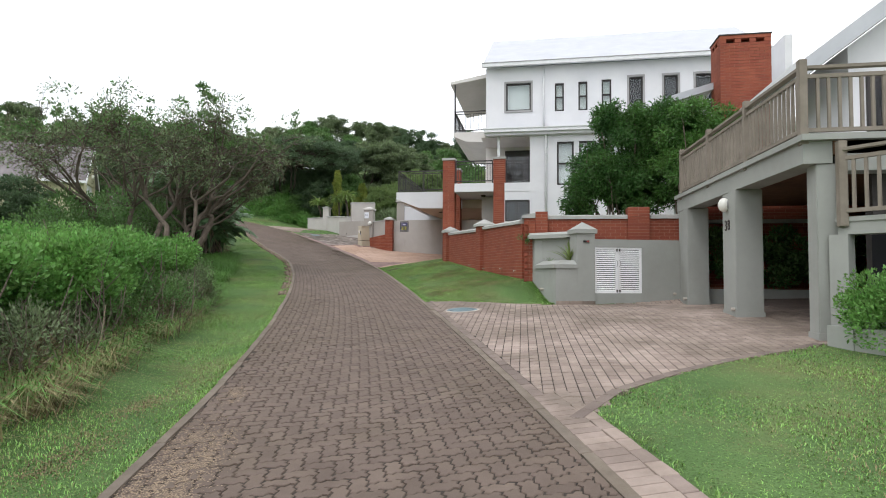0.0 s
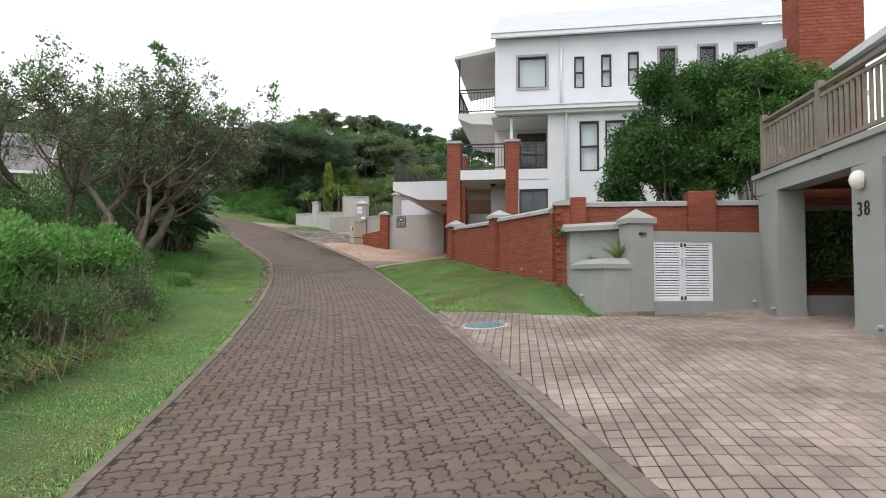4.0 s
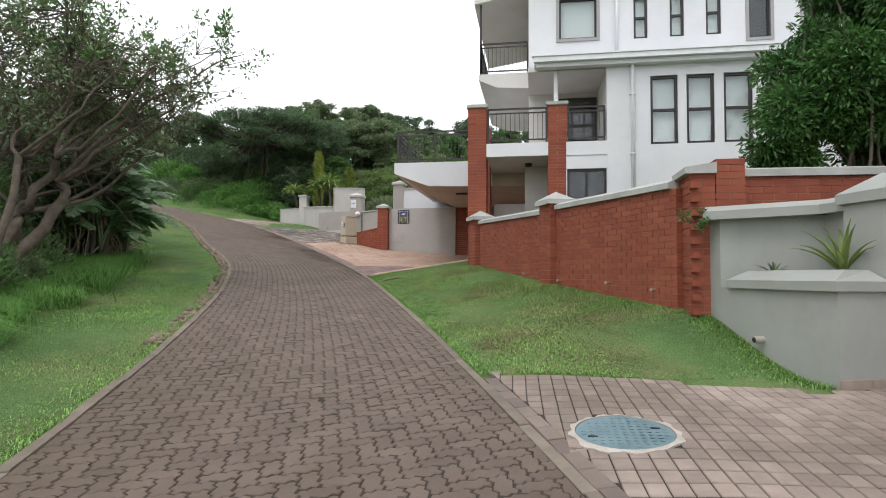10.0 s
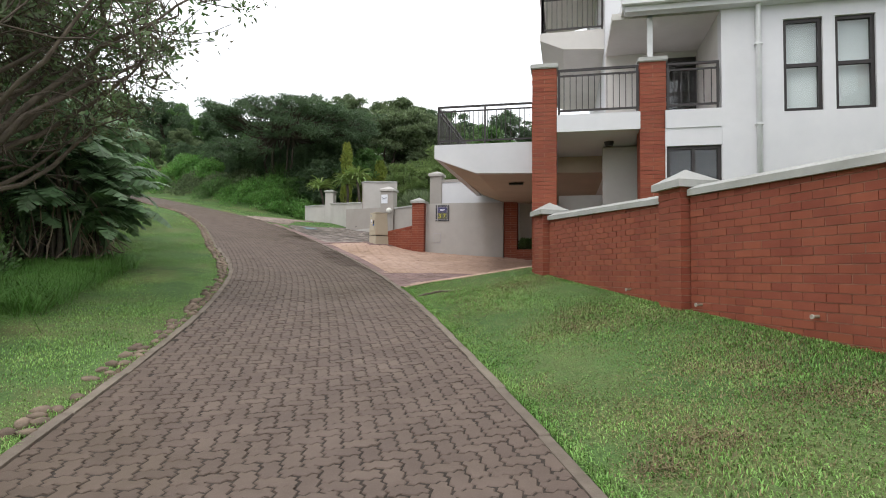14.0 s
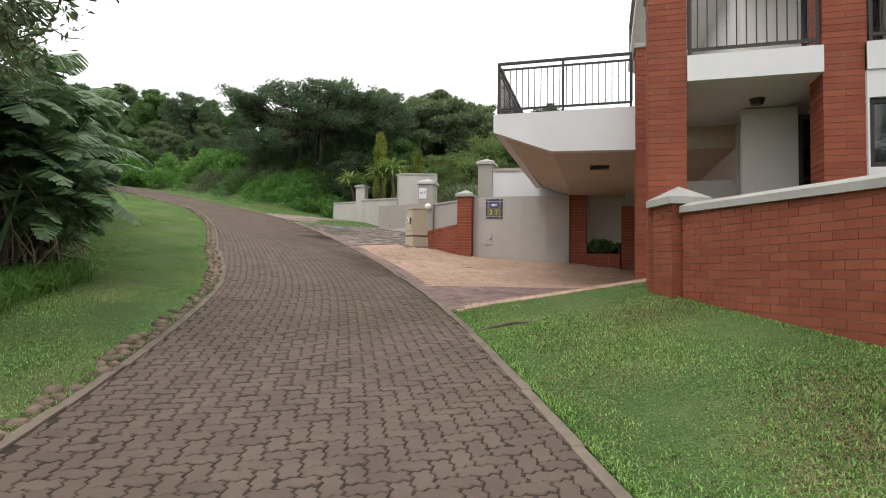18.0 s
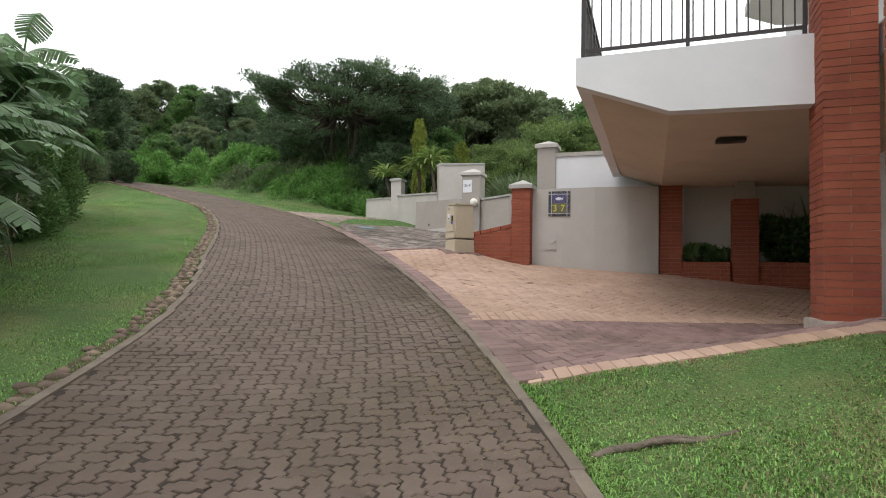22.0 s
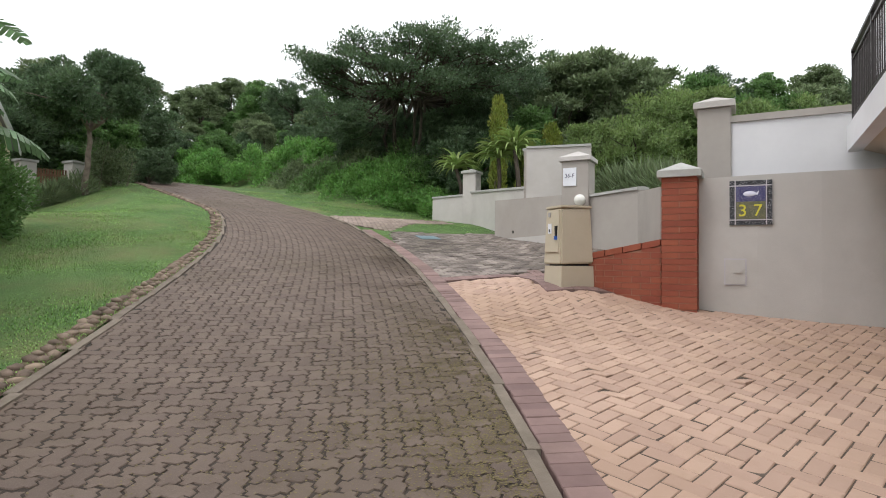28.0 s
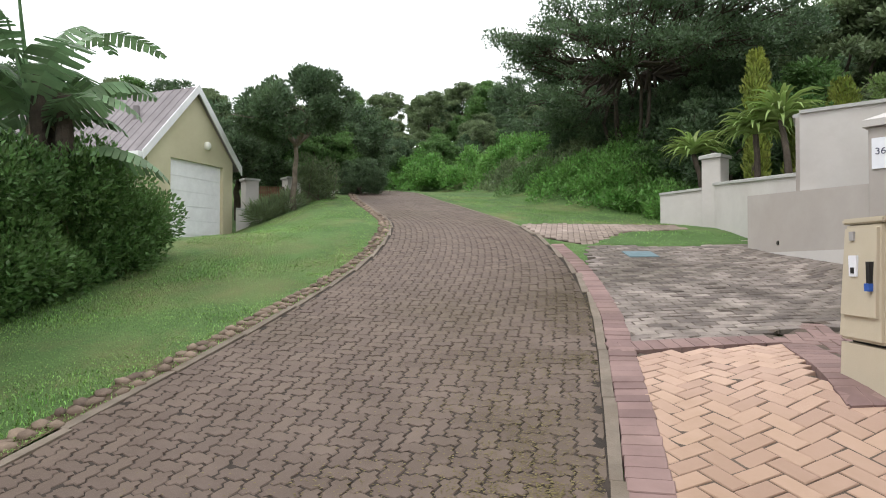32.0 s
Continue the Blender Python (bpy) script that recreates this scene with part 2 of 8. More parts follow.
M_LID = material("blue_grey_lid", (0.11, 0.17, 0.19), (0.16, 0.235, 0.255), 6, 0.6, 0.5, 70, bump_dist=0.006)
M_CEMENT = material("pale_cement", (0.36, 0.315, 0.275), (0.5, 0.45, 0.4), 9, 0.9, 0.6, 90)
M_BARK = material("grey_bark", (0.12, 0.095, 0.075), (0.22, 0.18, 0.145), 6, 0.95, 0.9, 45, bump_dist=0.02)
M_LIMB = material("brown_limb_bark", (0.08, 0.064, 0.05), (0.16, 0.128, 0.1), 6, 0.95, 0.9, 45, bump_dist=0.02)
M_DRYTWIG = material("dry_twig", (0.2, 0.16, 0.115), (0.32, 0.26, 0.19), 6, 0.95, 0.6, 45)
M_DARKBARK = material("dark_bark", (0.05, 0.04, 0.032), (0.1, 0.08, 0.062), 6, 0.95, 0.8, 45, bump_dist=0.02)
M_LAMPWHITE = plain("opal_globe", (0.82, 0.8, 0.74), 0.25)
M_BLACK = plain("black_metal", (0.015, 0.015, 0.016), 0.45)
M_SIGNWHITE = plain("sign_white", (0.75, 0.76, 0.8), 0.5)
M_INK = plain("sign_ink", (0.07, 0.07, 0.12), 0.6)
M_TILE_BLUE = material("blue_mosaic_tile", (0.035, 0.035, 0.12), (0.1, 0.09, 0.2), 25, 0.3, 0.2, 90, (0.3, 0.3, 0.4))
M_TILE_OLIVE = material("olive_mosaic_tile", (0.1, 0.1, 0.06), (0.17, 0.16, 0.09), 25, 0.35, 0.2, 90, (0.3, 0.3, 0.2))
M_TILE_BLACK = material("black_speckled_tile", (0.02, 0.02, 0.024), (0.05, 0.05, 0.06), 25, 0.3, 0.2, 70, (0.35, 0.35, 0.36))
M_TILE_LINE = plain("pale_tile_line", (0.5, 0.47, 0.5), 0.4)
M_YELLOW = plain("yellow_numeral", (0.62, 0.56, 0.05), 0.5)
M_PINKISH = plain("pale_fish_glaze", (0.68, 0.68, 0.8), 0.35)
M_BLUEPLASTIC = plain("blue_plastic", (0.03, 0.1, 0.4), 0.4)
M_REDPLASTIC = plain("red_plastic", (0.3, 0.05, 0.04), 0.5)

L_BRIGHT = leaf_material("bright_shrub_leaf", (0.1, 0.24, 0.05), (0.205, 0.39, 0.1), through_light=0.35)
L_SHRUB = leaf_material("shrub_leaf", (0.085, 0.17, 0.05), (0.155, 0.27, 0.085), through_light=0.33)
L_DARK = leaf_material("forest_leaf", (0.12, 0.185, 0.085), (0.21, 0.295, 0.14), through_light=0.36)
L_FOREST = leaf_material("hill_forest_leaf", (0.068, 0.115, 0.058), (0.125, 0.188, 0.092), through_light=0.33)
L_FRESH = leaf_material("light_green_leaf", (0.13, 0.2, 0.065), (0.22, 0.3, 0.1), through_light=0.35)
L_TREE = leaf_material("garden_tree_leaf", (0.035, 0.1, 0.022), (0.1, 0.21, 0.05), through_light=0.3, vary=0.5)
L_FRESHTREE = leaf_material("fresh_garden_leaf", (0.06, 0.15, 0.03), (0.145, 0.28, 0.065), through_light=0.33, vary=0.5)
L_GREYGREEN = leaf_material("grey_green_leaf", (0.12, 0.165, 0.078), (0.215, 0.275, 0.14), through_light=0.33)
L_TWIG = leaf_material("dry_twig_leaf", (0.09, 0.08, 0.04), (0.16, 0.13, 0.07))
L_BANANA = leaf_material("banana_leaf", (0.1, 0.175, 0.082), (0.195, 0.3, 0.15), gloss=0.5, through_light=0.3)
L_ALOE = leaf_material("aloe_leaf", (0.19, 0.28, 0.08), (0.33, 0.42, 0.14))
L_LIME = leaf_material("lime_leaf", (0.19, 0.25, 0.05), (0.38, 0.41, 0.09))
L_GRASS = leaf_material("grass_blade", (0.15, 0.3, 0.064), (0.3, 0.455, 0.135), gloss=0.6, vary=0.6)
L_TALLGRASS = leaf_material("tall_grass_blade", (0.125, 0.28, 0.058), (0.23, 0.43, 0.11), gloss=0.5)
L_DEAD = leaf_material("dead_turf_blade", (0.2, 0.16, 0.085), (0.33, 0.27, 0.15), gloss=0.7)
L_STRAW = leaf_material("straw_blade", (0.23, 0.195, 0.1), (0.36, 0.305, 0.16), gloss=0.7)


# ---- small builders ----
def mesh_from(name, verts, faces, mat, smooth=False):
    me = bpy.data.meshes.new(name)
    me.from_pydata([tuple(v) for v in verts], [], [tuple(f) for f in faces])
    me.materials.append(mat)
    if smooth:
        me.polygons.foreach_set("use_smooth", [True] * len(me.polygons))
    me.update()
    return me


def thing(name, label, category, at=(0, 0, 0), rz=0.0, group="", kind=""):
    ob = new(name)
    ob.empty_display_size = 0.1
    ob.matrix_world = pose(*at, 0, 0, rz)
    return tagged(ob, label, category, group, kind)


def hexa(bm, bottom, top):
    """A solid between two rings of equal length."""
    b = [bm.verts.new(p) for p in bottom]
    t = [bm.verts.new(p) for p in top]
    n = len(b)
    bm.faces.new(b[::-1])
    bm.faces.new(t)
    for i in range(n):
        bm.faces.new((b[i], b[(i + 1) % n], t[(i + 1) % n], t[i]))
    return bm


def box(x0, y0, z0, x1, y1, z1, bm=None, bevel=0.0):
    bm = bm or bmesh.new()
    tmp = bmesh.new() if bevel else bm
    ring = [(x0, y0), (x1, y0), (x1, y1), (x0, y1)]
    hexa(tmp, [(x, y, z0) for x, y in ring], [(x, y, z1) for x, y in ring])
    if bevel:
        bmesh.ops.bevel(tmp, geom=list(tmp.edges), offset=bevel, segments=2, affect="EDGES")
        me = bpy.data.meshes.new("tmp")
        tmp.to_mesh(me)
        tmp.free()
        bm.from_mesh(me)
        bpy.data.meshes.remove(me)
    return bm


def prism(ring, z0, z1, bm=None):
    """An upright prism over a plan; z0 and z1 are heights or lists of heights."""
    bm = bm or bmesh.new()
    a = z0 if isinstance(z0, (list, tuple)) else [z0] * len(ring)
    b = z1 if isinstance(z1, (list, tuple)) else [z1] * len(ring)
    return hexa(bm, [(x, y, z) for (x, y), z in zip(ring, a)], [(x, y, z) for (x, y), z in zip(ring, b)])


def slab_line(p, q, w, z0, z1, bm=None, shift=0.0):
    """A wall along the plan line p-q, w thick, with heights at both ends."""
    p, q = Vector(p), Vector(q)
    d = (q - p).normalized()
    n = Vector((-d.y, d.x))
    a, b = (n * (shift + w / 2), n * (shift - w / 2))
    za = z0 if isinstance(z0, (list, tuple)) else (z0, z0)
    zb = z1 if isinstance(z1, (list, tuple)) else (z1, z1)
    return prism([tuple(p + a), tuple(p + b), tuple(q + b), tuple(q + a)], [za[0], za[0], za[1], za[1]], [zb[0], zb[0], zb[1], zb[1]], bm)


def tube(points, radii, sides=8, bm=None, cap=True):
    bm = bm or bmesh.new()
    rings = []
    pts = [Vector(p) for p in points]
    for i, p in enumerate(pts):
        d = (pts[min(i + 1, len(pts) - 1)] - pts[max(i - 1, 0)]).normalized()
        u = d.cross(Vector((0.31, 0.17, 0.93)))
        if u.length < 0.05:
            u = d.cross(Vector((1, 0, 0)))
        u.normalize()
        v = d.cross(u)
        r = radii[i] if isinstance(radii, (list, tuple)) else radii
        rings.append([bm.verts.new(p + r * (math.cos(6.2832 * k / sides) * u + math.sin(6.2832 * k / sides) * v)) for k in range(sides)])
    for a, b in zip(rings, rings[1:]):
        for k in range(sides):
            bm.faces.new((a[k], a[(k + 1) % sides], b[(k + 1) % sides], b[k]))
    if cap:
        bm.faces.new(rings[0][::-1])
        bm.faces.new(rings[-1])
    return bm


def ball(c, r, bm=None, seg=16, squash=1.0):
    bm = bm or bmesh.new()
    bmesh.ops.create_uvsphere(bm, u_segments=seg, v_segments=seg // 2, radius=r, matrix=Matrix.Translation(c) @ Matrix.Diagonal((1, 1, squash, 1)))
    return bm


def cap_pyramid(cx, cy, z, w, d, lip, rise, rz=0.0, bm=None):
    """A pier cap: a thick square lip under a low pyramid."""
    bm = bm or bmesh.new()
    c, s = math.cos(rz), math.sin(rz)
    ring = [(cx + c * a * w / 2 - s * b * d / 2, cy + s * a * w / 2 + c * b * d / 2) for a, b in ((-1, -1), (1, -1), (1, 1), (-1, 1))]
    prism(ring, z, z + lip, bm)
    tip = bm.verts.new((cx, cy, z + lip + rise))
    base = [bm.verts.new((x, y, z + lip + 0.001)) for x, y in ring]
    for i in range(4):
        bm.faces.new((base[i], base[(i + 1) % 4], tip))
    return bm


# ---- lie of the land ----
KNOTS = [(7.5, -34), (4.9, -20), (2.6, -10), (0.9, -3), (-0.2, 1.2), (-1.2, 4.6), (-1.85, 6.7), (-2.6, 8.95), (-3.5, 11.5), (-4.65, 14.5), (-6.45, 18.65),
         (-8.7, 23.05), (-11.65, 27.2), (-14.64, 30.66), (-17.6, 32.93), (-20.76, 34.28), (-24.2, 35.75), (-28.2, 37.7), (-31.6, 38.2), (-35, 37.0), (-39, 33.5), (-44, 27)]


def spline(knots, steps):
    p = np.array(knots, float)
    p = np.vstack([2 * p[0] - p[1], p, 2 * p[-1] - p[-2]])
    out = []
    u = np.linspace(0, 1, steps, endpoint=False)[:, None]
    for a, b, c, d in zip(p, p[1:], p[2:], p[3:]):
        out.append(0.5 * (2 * b + (c - a) * u + (2 * a - 5 * b + 4 * c - d) * u ** 2 + (3 * b - a - 3 * c + d) * u ** 3))
    out.append(p[-2:-1])
    return np.vstack(out)


ROADLINE = spline(KNOTS, 24)
_seg = np.diff(ROADLINE, axis=0)
ARC = np.concatenate([[0], np.cumsum(np.hypot(_seg[:, 0], _seg[:, 1]))])
_tan = np.gradient(ROADLINE, axis=0)
_tan /= np.linalg.norm(_tan, axis=1)[:, None]
NORMAL = np.stack([_tan[:, 1], -_tan[:, 0]], 1)  # to the right
S0 = float(ARC[5 * 24])  # arc length beside the first driveway


def half_width(s, side=1):
    """From the road's middle to its edge, right of it or (side < 0) left."""
    u = np.asarray(s) - S0
    right = np.interp(u, [0, 5, 9, 13, 16, 20, 23, 27, 29, 32.5, 39], [1.49, 1.49, 1.51, 1.56, 1.6, 1.52, 1.6, 1.57, 1.45, 1.22, 1.22])
    left = np.interp(u, [0, 4, 8, 12, 15, 19, 21.5, 24, 27, 31.5, 35, 39], [1.44, 1.49, 1.53, 1.5, 1.46, 1.5, 1.6, 1.74, 1.69, 1.52, 1.35, 1.28])
    return np.where(np.asarray(side) < 0, left, right)


def along(s, l):
    """World plan of a point s along the road and l to the right of its middle."""
    c = np.stack([np.interp(s, ARC, ROADLINE[:, 0]), np.interp(s, ARC, ROADLINE[:, 1])], -1)
    n = np.stack([np.interp(s, ARC, NORMAL[:, 0]), np.interp(s, ARC, NORMAL[:, 1])], -1)
    return c + np.asarray(l)[..., None] * n


def project(x, y):
    """Distance along the road and offset to its right."""
    x, y = np.atleast_1d(np.asarray(x, float)), np.atleast_1d(np.asarray(y, float))
    s, l = np.empty(len(x)), np.empty(len(x))
    for i in range(0, len(x), 4000):
        dx = x[i:i + 4000, None] - ROADLINE[None, :, 0]
        dy = y[i:i + 4000, None] - ROADLINE[None, :, 1]
        k = np.argmin(dx * dx + dy * dy, axis=1)
        r = np.arange(len(k))
        ddx, ddy = dx[r, k], dy[r, k]
        s[i:i + 4000] = ARC[k] + ddx * _tan[k, 0] + ddy * _tan[k, 1]
        l[i:i + 4000] = ddx * NORMAL[k, 0] + ddy * NORMAL[k, 1]
    return s, l


def bump(x, y, cx, cy, rx, ry, h):
    return h * np.exp(-((x - cx) / rx) ** 2 - ((y - cy) / ry) ** 2)


def smoothstep(a, b, v):
    u = np.clip((v - a) / (b - a), 0, 1)
    return u * u * (3 - 2 * u)


def slope(x, y):
    x, y = np.clip(x, -23, 8), np.clip(y, -25, 44)
    return -0.3766 + 0.06814 * x + 0.05755 * y + 0.0068 * x * x - 0.00062 * x * y + 0.001236 * y * np.maximum(y, 0)


def land(x, y):
    """Height of the ground."""
    x, y = np.atleast_1d(np.asarray(x, float)), np.atleast_1d(np.asarray(y, float))
    s, l = project(x, y)
    lc = np.clip(l, -2.2, 2.2)
    p = along(s, lc)
    z = slope(p[:, 0], p[:, 1])
    far = -0.917 * (p[:, 0] + 16.6) + 0.4 * (p[:, 1] - 32.0)
    cross = 0.4 * (p[:, 0] + 16.6) + 0.917 * (p[:, 1] - 32.0)
    f_ = np.clip(far, 0, 26)
    z += (3.8 + 0.2 * f_ - 0.002 * f_ ** 2 + 0.034 * np.clip(cross, -6, 6) - z) * smoothstep(-1.0, 2.5, far)     # road eases towards its crest
    u = s - S0
    r, q = np.maximum(l - 2.2, 0), np.maximum(-l - 2.2, 0)
    z += 0.045 * np.minimum(r, 6) * smoothstep(8.6, 4, u)                       # first driveway climbs a little
    z += 0.165 * np.minimum(np.maximum(l - 1.75, 0), 3.2) * smoothstep(7.9, 9.6, u + 0.25 * r) * smoothstep(18.6, 17.2, u)   # lawn rises to the wall
    z += np.minimum(0.15 * np.maximum(r - 1.6, 0) + 0.38 * np.clip(r - 2.5, 0, 5), 5.5) * smoothstep(34.5, 38.5, u)   # bank past the last driveway
    z += np.minimum(0.09 * np.maximum(r - 9, 0), 5) * smoothstep(20, 30, u)
    z += 0.03 * np.minimum(q, 4) * smoothstep(20, 4, u)
    z += np.minimum(0.10 * np.maximum(q - 14, 0), 9)                          # far hillside
    z -= 0.42 * np.minimum(np.maximum(q - 0.4, 0), 3.2) * smoothstep(31, 39, u) * smoothstep(16, 9, q)   # lawn falls to the garage
    z += 0.34 * smoothstep(4.0, 6.3, l) * smoothstep(25.6, 27.2, u) * smoothstep(31.5, 29.0, u)      # third driveway climbs to its walls
    z += bump(x, y, -9.1, 29.25, 0.9, 0.9, 0.17)                                # mound under the kiosk
    return z


def land1(x, y):
    return float(land(x, y)[0])


def part(name, bm, mat, parent=None, label="", smooth=False):
    """One mesh object out of a bmesh in world space, as a part of its parent."""
    me = bpy.data.meshes.new(name)
    bm.to_mesh(me)
    bm.free()
    me.materials.append(mat)
    if smooth:
        me.polygons.foreach_set("use_smooth", [True] * len(me.polygons))
    return hang(new(name, me), parent, label)


def hang(ob, parent, label=""):
    if parent:
        ob.parent = parent
        if parent.data is None:
            ob.matrix_parent_inverse = parent.matrix_basis.inverted()
    if label:
        ob["label"] = label
    return ob


def fast_mesh(name, verts, faces, mat, smooth=False):
    """A mesh from arrays: verts (n, 3), faces (m, k)."""
    verts, faces = np.asarray(verts, np.float32), np.asarray(faces, np.int32)
    me = bpy.data.meshes.new(name)
    me.vertices.add(len(verts))
    me.vertices.foreach_set("co", verts.ravel())
    k = faces.shape[1]
    me.loops.add(faces.size)
    me.loops.foreach_set("vertex_index", faces.ravel())
    me.polygons.add(len(faces))
    me.polygons.foreach_set("loop_start", np.arange(0, faces.size, k, dtype=np.int32))
    me.polygons.foreach_set("loop_total", np.full(len(faces), k, np.int32))
    me.materials.append(mat)
    me.update(calc_edges=True)
    me.polygons.foreach_set("use_smooth", np.full(len(faces), smooth, bool))
    return me


# ---- plan of the paved areas ----
def on_road(s, side, extra=0.0):
    return tuple(along(np.array([S0 + s]), np.array([side * (1.6 + extra)]))[0])


DRIVE_38 = [(0.62, 4.68), (1.05, 5.5), (1.7, 6.22), (2.45, 6.9), (3.72, 7.85), (9.5, 8.2), (9.5, 14.2), (3.6, 14.0), (1.37, 13.05), (0.85, 12.95), (0.49, 12.74), (-0.72, 12.92), (-1.27, 12.97), (-2.3, 13.0), (-2.5, 12.6), (-1.3, 9.1), (-0.2, 6.0)]
DRIVE_37 = [(-5.9, 21.4), (-5.3, 21.66), (-4.4, 21.98), (-3.55, 22.35), (2.0, 23.6), (2.0, 32.5), (-4.7, 32.5), (-4.9, 29.95), (-6.2, 29.75), (-7.5, 29.5), (-8.35, 29.4), (-9.14, 28.75), (-9.98, 30.02), (-10.75, 29.08), (-11.05, 28.7), (-10.2, 28.0), (-7.6, 23.9)]
APRON = [(-10.75, 29.08), (-9.98, 30.02), (-9.14, 28.75), (-8.35, 29.4), (-8.9, 29.5), (-9.2, 30.5), (-10.1, 31.05), (-10.22, 30.2), (-10.97, 29.26)]
DRIVE_36 = [(-11.3, 28.85), (-10.97, 29.26), (-10.22, 30.2), (-10.1, 31.05), (-9.2, 30.5), (-9.0, 29.6), (-7.7, 29.8), (-7.5, 31.0), (-8.4, 33.0), (-10.2, 34.0), (-11.9, 34.75), (-13.05, 36.1), (-12.6, 35.4), (-13.2, 34.4), (-14.3, 33.1), (-12.9, 31.3)]
DRIVE_35 = [(-14.35, 33.2), (-14.9, 35.0), (-14.4, 36.6), (-15.1, 37.2), (-16.6, 35.0), (-17.0, 34.25), (-15.7, 33.2)]


def inside(poly, x, y):
    x, y = np.asarray(x, float), np.asarray(y, float)
    res = np.zeros(x.shape, bool)
    p = np.array(poly)
    for (ax, ay), (bx, by) in zip(p, np.roll(p, -1, 0)):
        if ay == by:
            continue
        c = ((ay > y) != (by > y)) & (x < (bx - ax) * (y - ay) / (by - ay) + ax)
        res ^= c
    return res


def paved(x, y, grow=0.0):
    s, l = project(x, y)
    u = s - S0
    out = np.abs(l) < half_width(s, l) + 0.09 + grow
    out |= (l > 0) & (u < 0.4) & (u > -12) & (l < half_width(s) + 0.43)
    out |= (l > 0) & (((u > 0.2) & (u < 7.9)) | ((u > 17.6) & (u < 31.2))) & (l < half_width(s) + 0.32)
    for poly in (DRIVE_38, DRIVE_37, DRIVE_36, DRIVE_35, APRON):
        out |= inside(poly, x, y)
    return out


# ---- ground: one sheet to the horizon ----
def axis(*spans):
    out = []
    for a, b, step in spans:
        out += list(np.arange(a, b - 1e-6, step))
    return np.array(out + [spans[-1][1]])


gx = axis((-900, -200, 100), (-200, -60, 10), (-60, -24, 1.0), (-24, -17, 0.4), (-17, 5, 0.14), (5, 12, 0.5), (12, 60, 4), (60, 200, 20), (200, 900, 100))
gy = axis((-900, -200, 100), (-200, -40, 10), (-40, -4, 1.0), (-4, 37, 0.14), (37, 44, 0.4), (44, 80, 1.5), (80, 200, 10), (200, 900, 100))
GX, GY = np.meshgrid(gx, gy, indexing="ij")
X1, Y1 = GX.ravel(), GY.ravel()
Z1 = land(X1, Y1)
s1, l1 = project(X1, Y1)
Z1 = Z1 - 0.07 * paved(X1, Y1, 0.02)
Z1 += 0.012 * np.sin(X1 * 1.9 + 0.7 * np.sin(Y1 * 1.3)) * np.cos(Y1 * 1.6) * (np.abs(l1) > 2)
ni, nj = GX.shape
idx = np.arange(ni * nj).reshape(ni, nj)
quads = np.stack([idx[:-1, :-1], idx[1:, :-1], idx[1:, 1:], idx[:-1, 1:]], -1).reshape(-1, 4)
ground = new("ground", fast_mesh("ground", np.stack([X1, Y1, Z1], -1), quads, M_GROUND, True))
tagged(ground, "mown green lawn and grassy hillside with dry patches", "ground", kind="structure")


# ---- paving ----
def zigzag_edge(a, b, amp):
    """Points from lattice corner a to b along an S-shaped paver side (end left out)."""
    a, b = np.array(a, float), np.array(b, float)
    d = b - a
    key = d if (d[0] > 0 or d[1] > 0) else -d
    n = np.array([-key[1], key[0]]) * amp
    flip = 1 if (d[0] > 0 or d[1] > 0) else -1
    return [a + d * 0.06, a + d * 0.36 + n * flip, a + d * 0.64 - n * flip]


def paver_outline(horizontal, amp, long=2.0, joint=0.14):
    c = [(0, 0), (1, 0), (2, 0), (2, 1), (1, 1), (0, 1)] if horizontal else [(0, 0), (1, 0), (1, 1), (1, 2), (0, 2), (0, 1)]
    if amp == 0:
        c = [(0, 0), (long, 0), (long, 1), (0, 1)] if horizontal else [(0, 0), (1, 0), (1, long), (0, long)]
        pts = [np.array(p, float) for p in c]
    else:
        pts = []
        for a, b in zip(c, c[1:] + c[:1]):
            pts += zigzag_edge(a, b, amp)
    pts = np.array(pts)
    mid = pts.mean(0)
    size = np.array([2.0, 1.0] if horizontal else [1.0, 2.0])
    if amp == 0:
        size = np.array([long, 1.0] if horizontal else [1.0, long])
    wide = np.array([joint, joint * (1.9 if long < 2 else 1.0)])
    return mid, (pts - mid) * (1 - (0.105 if amp else wide) / size)


def herringbone(i0, i1, j0, j1):
    """Lattice corners of a right-angled herringbone: (i, j, horizontal)."""
    out = []
    for j in range(j0, j1):
        for i in range(i0, i1):
            k = (i - j) % 4
            if k == 0:
                out.append((i, j, True))
            elif k == 3:
                out.append((i, j, False))
    return out


